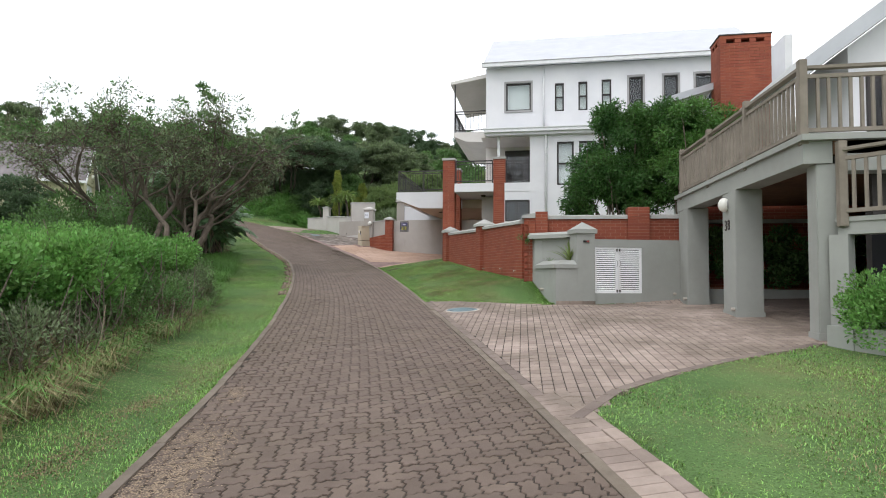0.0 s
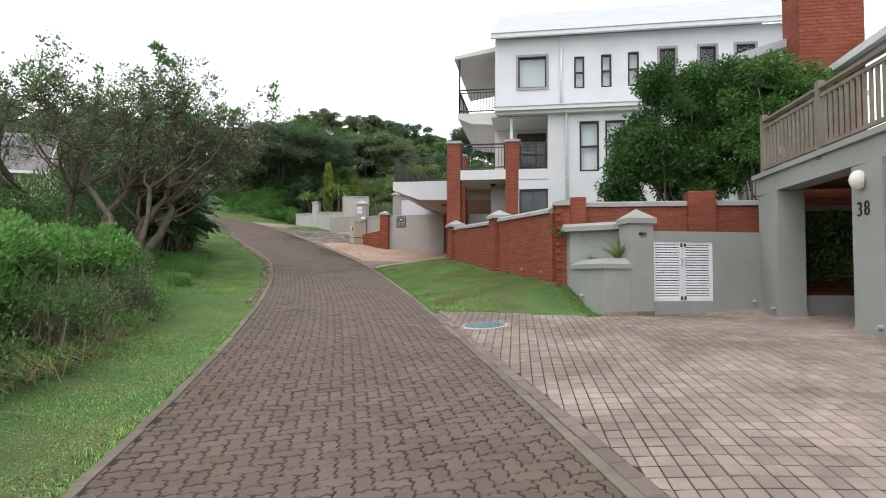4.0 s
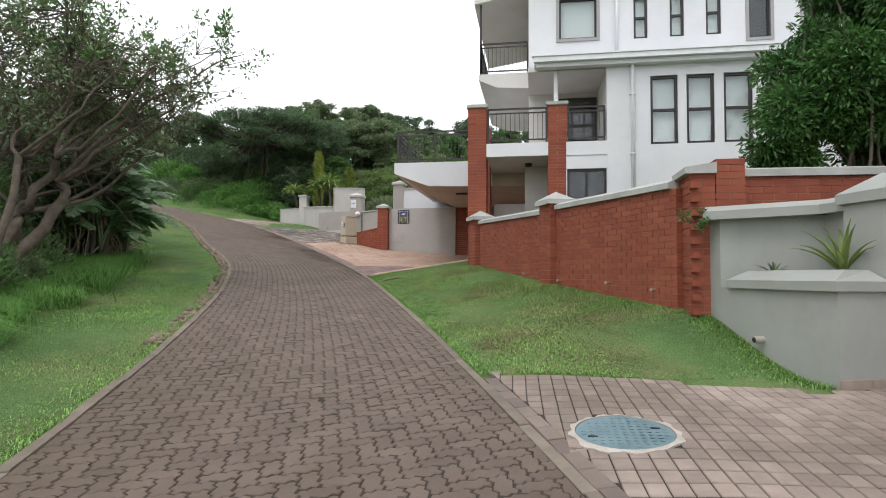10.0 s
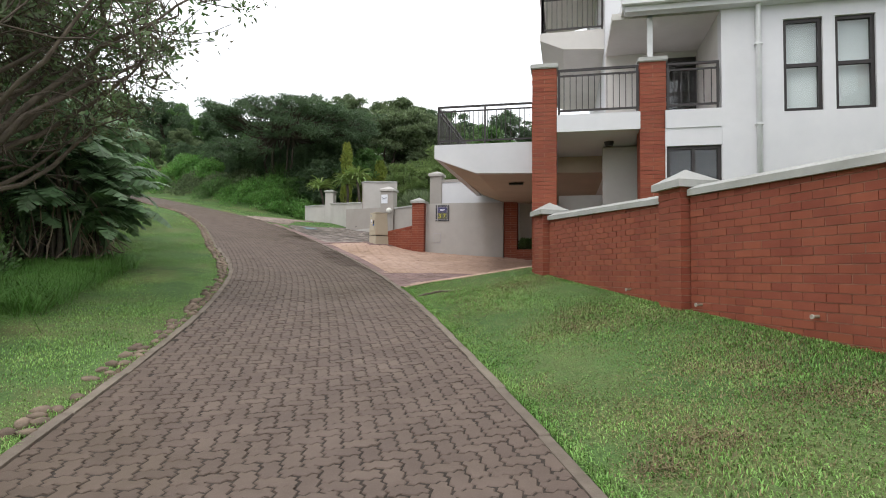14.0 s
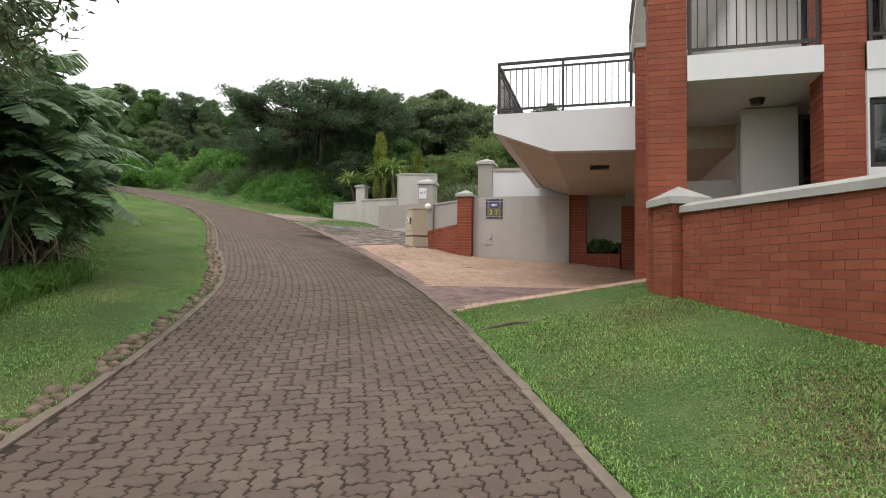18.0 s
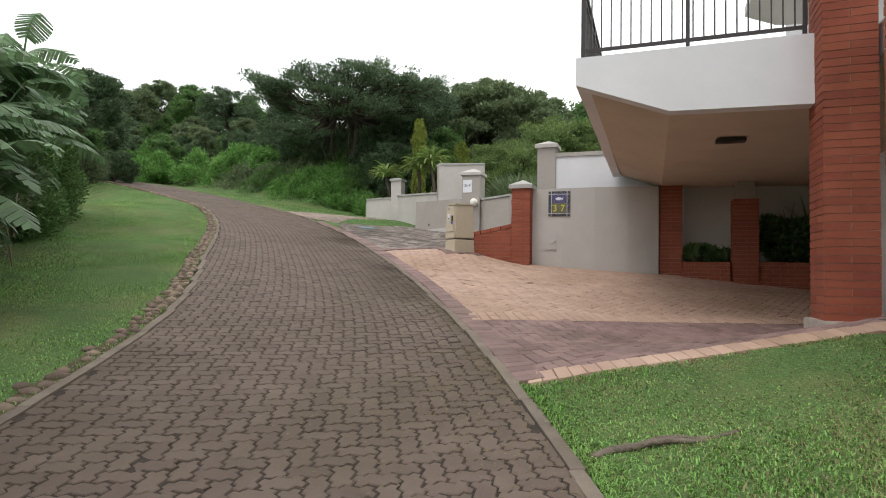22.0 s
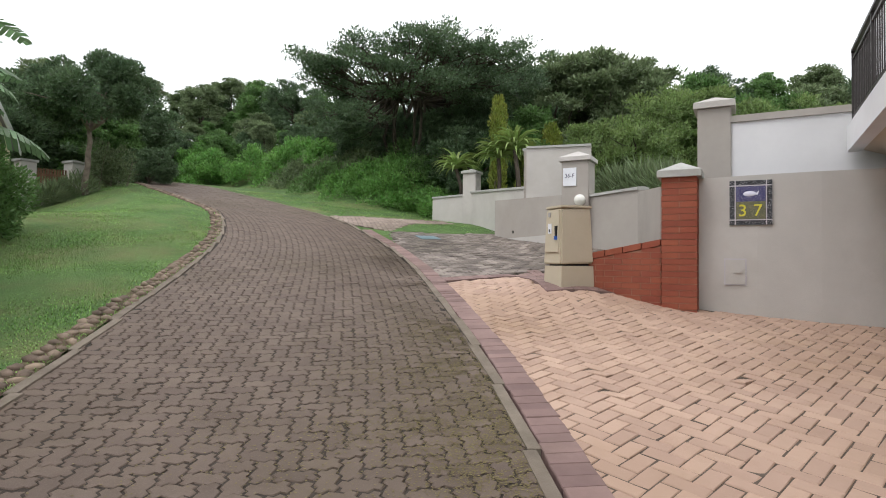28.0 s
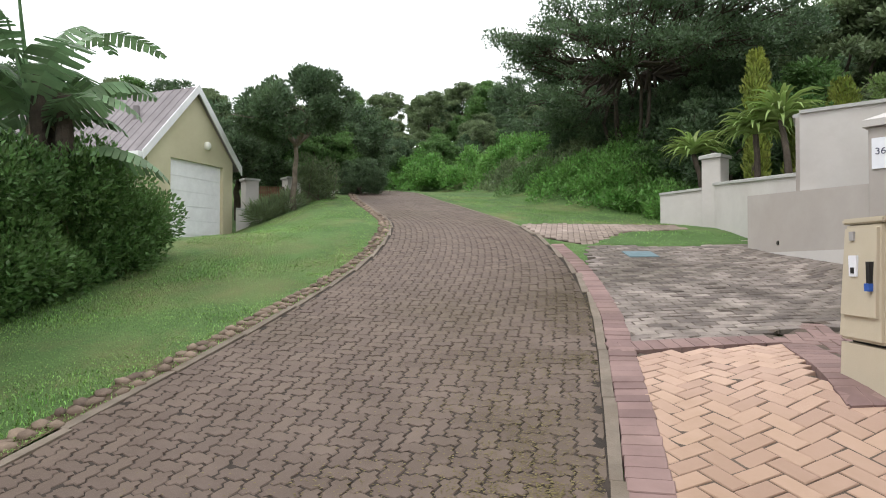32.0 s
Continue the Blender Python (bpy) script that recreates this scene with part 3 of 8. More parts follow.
def lay(name, parent, cells, unit, amp, place, keep, mat, thick=0.05, single=None, clip=None, joint=0.105, tile_name="paver", trim=None, tilt=0.0025, long=2.0, rise=0.0):
    """Lay pavers: cells on the lattice, place(u, v) gives plan points, keep(x, y) says which stay, single(x, y) which are pieces of their own."""
    shapes = {h: paver_outline(h, amp, long, joint) for h in (True, False)}
    rng = np.random.RandomState(5)
    for h in (True, False):
        mid, ring = shapes[h]
        c = np.array([(i, j) for i, j, hh in cells if hh == h], float)
        if not len(c):
            continue
        m = (c + mid) * unit
        mp = place(m[:, 0], m[:, 1])
        ok = keep(mp[:, 0], mp[:, 1])
        m, mp = m[ok], mp[ok]
        if not len(m):
            continue
        alone = single(mp[:, 0], mp[:, 1]) if single else np.zeros(len(m), bool)
        probe = place(np.array([0.0, 0.01, 0.0]), np.array([0.0, 0.0, 0.01]))
        a_, b_ = probe[1] - probe[0], probe[2] - probe[0]
        if a_[0] * b_[1] - a_[1] * b_[0] < 0:
            ring = ring[::-1]
        n = len(ring)
        # joined pavers, each one bent to the place where it lies
        mm = m[~alone]
        u = mm[:, None, 0] + ring[None, :, 0] * unit
        v = mm[:, None, 1] + ring[None, :, 1] * unit
        if trim:
            u, v = trim(u, v)
        p = place(u.ravel(), v.ravel())
        if clip:
            p = clip(p)
        z = land(p[:, 0], p[:, 1]).reshape(len(mm), n) + rise
        z = z + np.abs(rng.normal(0, 0.0012, (len(mm), 1))) + (ring[None, :, 0] * rng.normal(0, tilt, (len(mm), 1)) + ring[None, :, 1] * rng.normal(0, tilt, (len(mm), 1)))
        p = p.reshape(len(mm), n, 2)
        cen = p.mean(1, keepdims=True)
        inner = cen + (p - cen) * (1 - 0.009 / unit)
        top = np.concatenate([inner, z[..., None]], -1)
        mid_ring = np.concatenate([p, z[..., None] - 0.005], -1)
        low = np.concatenate([p, z[..., None] - thick], -1)
        V = np.concatenate([top, mid_ring, low], 1).reshape(-1, 3)
        base = (np.arange(len(mm)) * 3 * n)[:, None]
        k = np.arange(n)
        k2 = (k + 1) % n
        sides = np.concatenate([np.stack([n + k, n + k2, k2, k], -1), np.stack([2 * n + k, 2 * n + k2, n + k2, n + k], -1)])
        quads = (base[:, None, :] + sides[None]).reshape(-1, 4)
        tops = base + k[None]
        nq, nt = len(quads), len(tops)
        me = bpy.data.meshes.new(tile_name + "_field")
        me.vertices.add(len(V))
        me.vertices.foreach_set("co", V.astype(np.float32).ravel())
        me.loops.add(quads.size + tops.size)
        me.loops.foreach_set("vertex_index", np.concatenate([quads.ravel(), tops.ravel()]).astype(np.int32))
        me.polygons.add(nq + nt)
        me.polygons.foreach_set("loop_start", np.concatenate([np.arange(nq) * 4, nq * 4 + np.arange(nt) * n]).astype(np.int32))
        me.polygons.foreach_set("loop_total", np.concatenate([np.full(nq, 4), np.full(nt, n)]).astype(np.int32))
        me.materials.append(mat)
        me.update(calc_edges=True)
        me.polygons.foreach_set("use_smooth", np.zeros(nq + nt, bool))
        if nt:
            hang(tagged(new(tile_name + "_field", me), kind="stuff"), parent)
        # single pavers share one mesh
        if alone.any():
            r = ring * unit
            cen = r.mean(0)
            inr = cen + (r - cen) * (1 - 0.009 / unit)
            bmv = [(*q, 0) for q in inr] + [(*q, -0.005) for q in r] + [(*q, -thick) for q in r]
            f = [list(range(n))] + [[n + a, n + b, b, a] for a, b in zip(k, k2)] + [[2 * n + a, 2 * n + b, n + b, n + a] for a, b in zip(k, k2)]
            shared = mesh_from(tile_name, bmv, f, mat)
            for (mu, mv) in m[alone]:
                e = 0.02
                q = place(np.array([mu, mu + e, mu]), np.array([mv, mv, mv + e]))
                zz = land(q[:, 0], q[:, 1])
                o = Vector((*q[0], zz[0]))
                a = (Vector((*q[1], zz[1])) - o).normalized()
                b = (Vector((*q[2], zz[2])) - o).normalized()
                w = a.cross(b).normalized()
                b = w.cross(a)
                if w.z < 0:
                    w = -w
                ob = new(tile_name, shared)
                ob.matrix_basis = Matrix(((a.x, b.x, w.x, o.x), (a.y, b.y, w.y, o.y), (a.z, b.z, w.z, o.z + rise + 0.003 + abs(rng.normal(0, 0.001))), (0, 0, 0, 1)))
                hang(ob, parent)


def sheet(name, parent, xs, ys, place, drop, mat, mask=None):
    """A bed under the paving."""
    U, V = np.meshgrid(xs, ys, indexing="ij")
    p = place(U.ravel(), V.ravel())
    z = land(p[:, 0], p[:, 1]) - drop
    a, b = U.shape
    i = np.arange(a * b).reshape(a, b)
    q = np.stack([i[:-1, :-1], i[1:, :-1], i[1:, 1:], i[:-1, 1:]], -1).reshape(-1, 4)
    if mask is not None:
        ok = mask(p[:, 0], p[:, 1])
        q = q[ok[q].all(1)]
    return hang(new(name, fast_mesh(name, np.concatenate([p, z[:, None]], 1), q, mat, True)), parent)


PU = 0.11
road = thing("road", "brown-grey interlocking paved road curving uphill", "road", (*ROADLINE[5 * 24], 0), kind="structure")
place_road = lambda u, v: along(S0 + u, v)
sheet("paving_bed", road, np.arange(-34, 58, 0.35), np.linspace(-1, 1, 9), lambda u, v: along(S0 + u, v * (half_width(S0 + u, v) + 0.05)), 0.005, M_BED)


def trim_road(u, v):
    return u, np.clip(v, -half_width(S0 + u, -1), half_width(S0 + u))


lay("road", road, herringbone(-110, 490, -17, 17), PU, 0.13, place_road,
    lambda x, y: (lambda s, l: np.abs(l) < half_width(s, l) + 0.052)(*project(x, y)), M_ROAD,
    single=lambda x, y: (lambda s, l: (s > S0 + 18.2) & (s < S0 + 20.4) & (np.abs(l) < 1.4))(*project(x, y)), trim=trim_road)


def strip(name, parent, s0, s1, la, lb, step, gap, mat, rise, thick, label="", single_upto=0, rough=0.004):
    """A row of kerb pieces along the road between offsets la and lb from its middle (added to the half width)."""
    side = 1 if lb > 0 else -1
    rng = np.random.RandomState(int(abs(s0 * 7) + abs(la * 100)))
    V, F = [], []
    s = s0
    while s < s1:
        e = s + step * rng.uniform(0.94, 1.06)
        sa, sb = s + gap / 2, e - gap / 2
        w = float(half_width(S0 + s, side))
        us = np.array([sa, sb, sb, sa])
        ls = np.array([la, la, lb, lb]) + side * w + rng.normal(0, rough, 4)
        p = along(S0 + us, ls)
        z = land(p[:, 0], p[:, 1]) + rise + rng.normal(0, rough * 0.6)
        c = p.mean(0)
        pin = c + (p - c) * (1 - 0.006 / max(0.03, np.abs(p - c).max()))
        b = len(V)
        V += [(*pin[i], z[i]) for i in range(4)] + [(*p[i], z[i] - 0.006) for i in range(4)] + [(*p[i], z[i] - thick) for i in range(4)]
        o = [0, 1, 2, 3] if side * (lb - la) < 0 or True else [3, 2, 1, 0]
        F += [[b + i for i in o]] + [[b + 4 + i, b + 4 + (i + 1) % 4, b + (i + 1) % 4, b + i] for i in range(4)] + [[b + 8 + i, b + 8 + (i + 1) % 4, b + 4 + (i + 1) % 4, b + 4 + i] for i in range(4)]
        s = e
    me = mesh_from(name, V, F, mat)
    bm = bmesh.new()
    bm.from_mesh(me)
    bmesh.ops.recalc_face_normals(bm, faces=bm.faces)
    bm.to_mesh(me)
    bm.free()
    return hang(tagged(new(name, me), kind="stuff"), parent, label)


kerb_l = thing("kerb_left", "narrow concrete edging strip along the road", "kerb", (*on_road(0, -1), 0), kind="structure")
strip("edging", kerb_l, -34, 56, -0.005, -0.085, 1.0, 0.008, M_KERB, 0.012, 0.12)
kerb_r = thing("kerb_right", "narrow concrete edging strip along the road", "kerb", (*on_road(0, 1), 0), kind="structure")
strip("edging", kerb_r, -34, 56, 0.005, 0.085, 1.0, 0.008, M_KERB, 0.006, 0.12)
strip("soldier_paver", kerb_r, 0.3, 7.9, 0.09, 0.2, 0.225, 0.008, M_BROWNPAVER, 0.006, 0.08, "grey-brown edge pavers")
strip("soldier_paver", kerb_r, 17.3, 26.4, 0.09, 0.31, 0.115, 0.006, M_MAUVE, 0.009, 0.08, "mauve soldier pavers")
strip("soldier_paver", kerb_r, 26.4, 31.0, 0.09, 0.31, 0.115, 0.006, M_MAUVE, 0.009, 0.08, "mauve soldier pavers")
strip("soldier_paver", kerb_r, -12, 0.3, 0.09, 0.31, 0.115, 0.006, M_DRIVE, 0.002, 0.08, "buff soldier pavers")
strip("soldier_paver", kerb_r, -12, 0.3, 0.315, 0.425, 0.225, 0.006, M_DRIVE, 0.002, 0.08, "buff edge pavers")


def turned(cx, cy, deg):
    c, s = math.cos(radians(deg)), math.sin(radians(deg))
    return lambda u, v: np.stack([cx + c * u - s * v, cy + s * u + c * v], -1)


def off_kerb(x, y, d=0.22):
    s, l = project(x, y)
    return l > half_width(s) + d


# first driveway: buff pavers in straight columns
drive_a = thing("driveway", "buff paved driveway with damp stains", "driveway", (1.5, 9.5, 0.3), kind="structure", group="driveways")
pl = turned(1.5, 9.5, 2)
cells = [(i, j * 1.4, False) for i in range(-70, 95) for j in range(-60, 64)]
inA = lambda x, y: inside(DRIVE_38, x, y) & off_kerb(x, y, 0.17)


def clip_kerb(p, d=0.208):
    s, l = project(p[:, 0], p[:, 1])
    near = l < half_width(s) + d
    q = along(s, np.maximum(l, half_width(s) + d))
    return np.where(near[:, None], q, p)


hole = lambda x, y: np.hypot(x + 1.28, y - 11.5) > 0.31
lay("drive", drive_a, cells, PU, 0, pl, lambda x, y: inA(x, y) & hole(x, y), M_DRIVE, tilt=0.0015, long=1.4, clip=clip_kerb, joint=0.065,
    single=lambda x, y: (x > -1.6) & (x < 0.7) & (y > 9.2) & (y < 12.4) & (np.hypot(x + 0.2, y - 10.8) < 1.5))
sheet("paving_bed", drive_a, np.arange(-3, 10, 0.1), np.arange(4.4, 14.6, 0.1), lambda u, v: np.stack([u, v], -1), 0.004, M_BED, lambda x, y: inside(DRIVE_38, x, y) & off_kerb(x, y, 0.1))

# second driveway: clay herringbone with mauve bands
drive_b = thing("driveway", "orange clay herringbone driveway with mauve bands", "driveway", (-6, 26, 1.8), kind="structure", group="driveways")
pl_b = turned(-6.5, 26.5, 72)
KIOSK_BANDS = (((-10.86, 28.94), (-9.99, 30.02)), ((-9.97, 30.0), (-9.14, 28.76)), ((-9.12, 28.75), (-8.38, 29.36)))

inB = lambda x, y: inside(DRIVE_37, x, y) & off_kerb(x, y)


def band_line(a, b):
    """A band's start, its direction, and the distance in from it."""
    a, b = np.array(a), np.array(b)
    d = (b - a) / np.linalg.norm(b - a)
    return a, d, lambda x, y: -(x - a[0]) * d[1] + (y - a[1]) * d[0]


EDGE = band_line((-5.95, 21.38), (-3.55, 22.3))     # lawn side
INNER = band_line((-6.8, 23.48), (-4.7, 24.52))     # start of the clay field


hb = herringbone(-75, 95, -60, 75)
lay("drive", drive_b, hb, PU, 0, pl_b, lambda x, y: inB(x, y) & (INNER[2](x, y) > 0.4), M_CLAY, joint=0.07,
    single=lambda x, y: np.hypot(x + 8.3, y - 26.9) < 1.45)
lay("drive", drive_b, hb, PU, 0, turned(-6.5, 26.5, 33), lambda x, y: inB(x, y) & (EDGE[2](x, y) > 0.2) & (INNER[2](x, y) < 0.06), M_MAUVE, tile_name="mauve_paver", joint=0.07,
    single=lambda x, y: np.hypot(x + 5.9, y - 22.6) < 0.6)
for (p0, d0, _), row0 in ((EDGE, 0.03), (INNER, 0.0), (INNER, 0.225)):
    lay("drive", drive_b, [(i, 0, False) for i in range(-20, 90)], PU, 0,
        (lambda p, d, r: lambda u, v: np.stack([p[0] + d[0] * u - d[1] * (v + r), p[1] + d[1] * u + d[0] * (v + r)], -1))(p0, d0, row0),
        lambda x, y: inside(DRIVE_37, x, y) & off_kerb(x, y, 0.22), M_CLAY, tile_name="soldier_paver", rise=0.007, joint=0.07)
sheet("paving_bed", drive_b, np.arange(-11.4, 2.2, 0.1), np.arange(21, 32.8, 0.1), lambda u, v: np.stack([u, v], -1), 0.005, M_DRIVEBED, lambda x, y: inside(DRIVE_37, x, y) & off_kerb(x, y, 0.1))

# third driveway: weathered grey pavers
drive_c = thing("driveway", "weathered grey paved driveway with dark moss stains", "driveway", (-11, 32, 3), kind="structure", group="driveways")
inC = lambda x, y: inside(DRIVE_36, x, y) & off_kerb(x, y)
lay("drive", drive_c, [(i + (j % 2), j, True) for j in range(-60, 60) for i in range(-60, 60, 2)], PU, 0, turned(-11, 32, 52), inC, M_GREY, tilt=0.003,
    single=lambda x, y: np.hypot(x + 11.2, y - 31.2) < 0.95)
sheet("paving_bed", drive_c, np.arange(-14.6, -7.2, 0.2), np.arange(29, 36.6, 0.2), lambda u, v: np.stack([u, v], -1), 0.005, M_DRIVEBED, lambda x, y: inside(DRIVE_36, x, y) & off_kerb(x, y, 0.1))
drive_d = thing("driveway", "narrow pinkish paved entrance past the grey driveway", "driveway", (-15.5, 34.5, 3.9), kind="structure", group="driveways")
lay("drive", drive_d, hb, PU, 0, turned(-15.5, 34.5, 40), lambda x, y: inside(DRIVE_35, x, y) & off_kerb(x, y, 0.1), M_DRIVE)
sheet("paving_bed", drive_d, np.arange(-17.4, -14, 0.2), np.arange(33, 37.6, 0.2), lambda u, v: np.stack([u, v], -1), 0.005, M_DRIVEBED, lambda x, y: inside(DRIVE_35, x, y) & off_kerb(x, y, 0.1))


def border(parent, name, a, b, w, step, mat, label="", lift=0.004):
    """A straight row of border pavers, w wide, from a to b."""
    a, b = np.array(a, float), np.array(b, float)
    d = b - a
    L = np.linalg.norm(d)
    d /= L
    nrm = np.array([-d[1], d[0]])
    n = max(1, int(L / step))
    bm = bmesh.new()
    for i in range(n):
        u0, u1 = L * i / n + 0.003, L * (i + 1) / n - 0.003
        ring = [a + d * u0, a + d * u1, a + d * u1 + nrm * w, a + d * u0 + nrm * w]
        zs = [land1(*q) + lift for q in ring]
        prism([tuple(q) for q in ring], [z - 0.07 for z in zs], zs, bm)
    return tagged(part(name, bm, mat, parent, label), kind="stuff")


for a, b in zip(DRIVE_38[:4], DRIVE_38[1:5]):
    border(drive_a, "border_paver", a, b, 0.11, 0.225, M_BROWNPAVER)
for (a, b), w in zip(KIOSK_BANDS, (0.255, 0.235, 0.225)):
    border(drive_b, "border_paver", a, b, w, 0.112, M_MAUVE, lift=0.012)
lay("drive", drive_b, hb, PU, 0, turned(-9.6, 30.2, 33), lambda x, y: inside([(-10.16, 30.26), (-9.97, 30.1), (-9.72, 30.12), (-8.95, 28.97), (-8.55, 29.4), (-8.95, 29.5), (-9.2, 30.5), (-10.05, 31.0)], x, y), M_MAUVE, tile_name="mauve_paver", joint=0.07)
sheet("paving_bed", drive_b, np.arange(-11.3, -8.2, 0.1), np.arange(28.7, 31.2, 0.1), lambda u, v: np.stack([u, v], -1), 0.006, M_DRIVEBED, lambda x, y: inside(APRON, x, y) & off_kerb(x, y, 0.1))


# manhole cover
mz = land1(-1.28, 11.5)
hatch = thing("manhole_cover", "round blue-grey manhole cover in a rough cement ring", "manhole cover", (-1.28, 11.5, mz))
bm = bmesh.new()
n = 48
rng = np.random.RandomState(3)
ro = [0.335 + rng.uniform(-0.02, 0.035) for _ in range(n)]
for i in range(n):
    a0, a1 = 6.2832 * i / n, 6.2832 * (i + 1) / n
    q = [(r * math.cos(a) - 1.28, r * math.sin(a) + 11.5) for r, a in ((0.305, a0), (ro[i], a0), (ro[(i + 1) % n], a1), (0.305, a1))]
    prism(q, [land1(*p) - 0.05 for p in q], [land1(*p) + (0.014 if k in (0, 3) else 0.008) for k, p in enumerate(q)], bm)
bmesh.ops.remove_doubles(bm, verts=bm.verts, dist=1e-4)
part("cement_ring", bm, M_CEMENT, hatch)
bm = bmesh.new()
ringp = [(0.3 * math.cos(6.2832 * i / n) - 1.28, 0.3 * math.sin(6.2832 * i / n) + 11.5) for i in range(n)]
prism(ringp, [land1(*p) - 0.05 for p in ringp], [land1(*p) + 0.009 for p in ringp], bm)
lid = part("lid", bm, M_LID, hatch)
bm = bmesh.new()
for i in range(-5, 6):
    for j in range(-5, 6):
        x, y = i * 0.05 - 1.28, j * 0.05 + 11.5
        if math.hypot(x + 1.28, y - 11.5) < 0.26:
            z = land1(x, y) + 0.008
            box(x - 0.014, y - 0.005, z, x + 0.014, y + 0.005, z + 0.0025, bm)
tagged(part("tread_rib", bm, M_LID, lid), kind="stuff")
for dx in (-0.2, 0.2):
    z = land1(-1.28 + dx, 11.5 + dx * 0.4) + 0.0095
    # Black plate on the lid paints the dark of a lifting hole.
    part("lift_hole_black", box(-1.31 + dx, 11.487 + dx * 0.4, z - 0.004, -1.25 + dx, 11.513 + dx * 0.4, z + 0.002), M_BLACK, lid)

# square drain cover beside the third driveway
dz_ = land1(-13.55, 33.0)
drain = thing("drain_cover", "grey square drain cover set in the paving", "drain cover", (-13.3, 33.3, dz_))
pr = [(-13.6, 33.05), (-13.25, 32.75), (-12.95, 33.1), (-13.3, 33.4)]
part("plate", prism(pr, [land1(*p) - 0.03 for p in pr], [land1(*p) + 0.012 for p in pr]), M_LID, drain)

# drifts of washed sand on the road's low edge
drift = thing("sand_drift", "pale washed sand lying along the road edge", "sand", (*on_road(0, -1.2), land1(*on_road(0, -1.2))), kind="stuff")


def drifted(x, y, luck):
    s, l = project(x, y)
    u = s - S0
    n_ = 0.5 + 0.22 * np.sin(7.1 * x + 2.0 * np.sin(5.3 * y)) + 0.16 * np.sin(17 * y + 3 * np.sin(11 * x)) + 0.12 * np.sin(41 * x + 37 * y)
    w_ = np.exp(-((l + 1.02 - 0.06 * np.sin(2 * u)) / 0.13) ** 2) * smoothstep(-5, -3, u) * smoothstep(0.3, -0.6, u) + 0.55 * np.exp(-((l + 1.3) / 0.2) ** 2) * smoothstep(-4, -2, u) * smoothstep(0.9, -0.3, u) + 0.9 * np.exp(-((l + 1.25) / 0.1) ** 2 - ((u - 1.3) / 0.25) ** 2)
    return 0.75 * w_ * (0.4 + n_) > luck


rng = np.random.RandomState(8)
gu, gl_ = rng.uniform(-5, 1.8, 90000), rng.uniform(-1.59, -0.55, 90000)
gp = along(S0 + gu, gl_)
gp = gp[drifted(gp[:, 0], gp[:, 1], rng.uniform(0, 1, len(gp)))]
ga, gs = rng.uniform(0, 6.2832, len(gp)), rng.uniform(0.003, 0.008, len(gp))
ring = np.stack([np.stack([gs * np.cos(ga + k * 1.5708), gs * np.sin(ga + k * 1.5708)], -1) + gp for k in range(4)], 1)
gz = np.repeat(land(gp[:, 0], gp[:, 1]) + 0.003, 4).reshape(-1, 4, 1)
hang(tagged(new("sand_grain", fast_mesh("sand_grain", np.concatenate([ring, gz], -1).reshape(-1, 3), np.arange(4 * len(gp)).reshape(-1, 4), M_SAND, False)), kind="stuff"), drift)

# dry moss speckling the pavers towards the low edge
moss = thing("moss_speckle", "olive-brown dry moss speckling the road pavers", "moss", (*on_road(24, 1.2), land1(*on_road(24, 1.2))), kind="stuff")
mu, ml = rng.uniform(15, 33, 190000), 1.58 - rng.exponential(0.55, 190000)
mp = along(S0 + mu, ml)
patch = 0.55 + 0.3 * np.sin(1.9 * mp[:, 0] + 1.3 * np.sin(2.2 * mp[:, 1])) + 0.25 * np.sin(4.7 * mp[:, 1] + 2 * np.sin(3.1 * mp[:, 0]))
mp = mp[(ml > -0.9) & (rng.uniform(0, 1, len(mu)) < 0.75 * np.clip(patch, 0, 1) * smoothstep(15, 20, mu) * smoothstep(33, 28, mu))]
ma, ms_ = rng.uniform(0, 6.2832, len(mp)), rng.uniform(0.003, 0.0085, len(mp))
ring = np.stack([np.stack([ms_ * np.cos(ma + k * 1.5708), ms_ * np.sin(ma + k * 1.5708)], -1) + mp for k in range(4)], 1)
mz = np.repeat(land(mp[:, 0], mp[:, 1]) + 0.003, 4).reshape(-1, 4, 1)
hang(tagged(new("moss_fleck", fast_mesh("moss_fleck", np.concatenate([ring, mz], -1).reshape(-1, 3), np.arange(4 * len(mp)).reshape(-1, 4), M_MOSS, False)), kind="stuff"), moss)

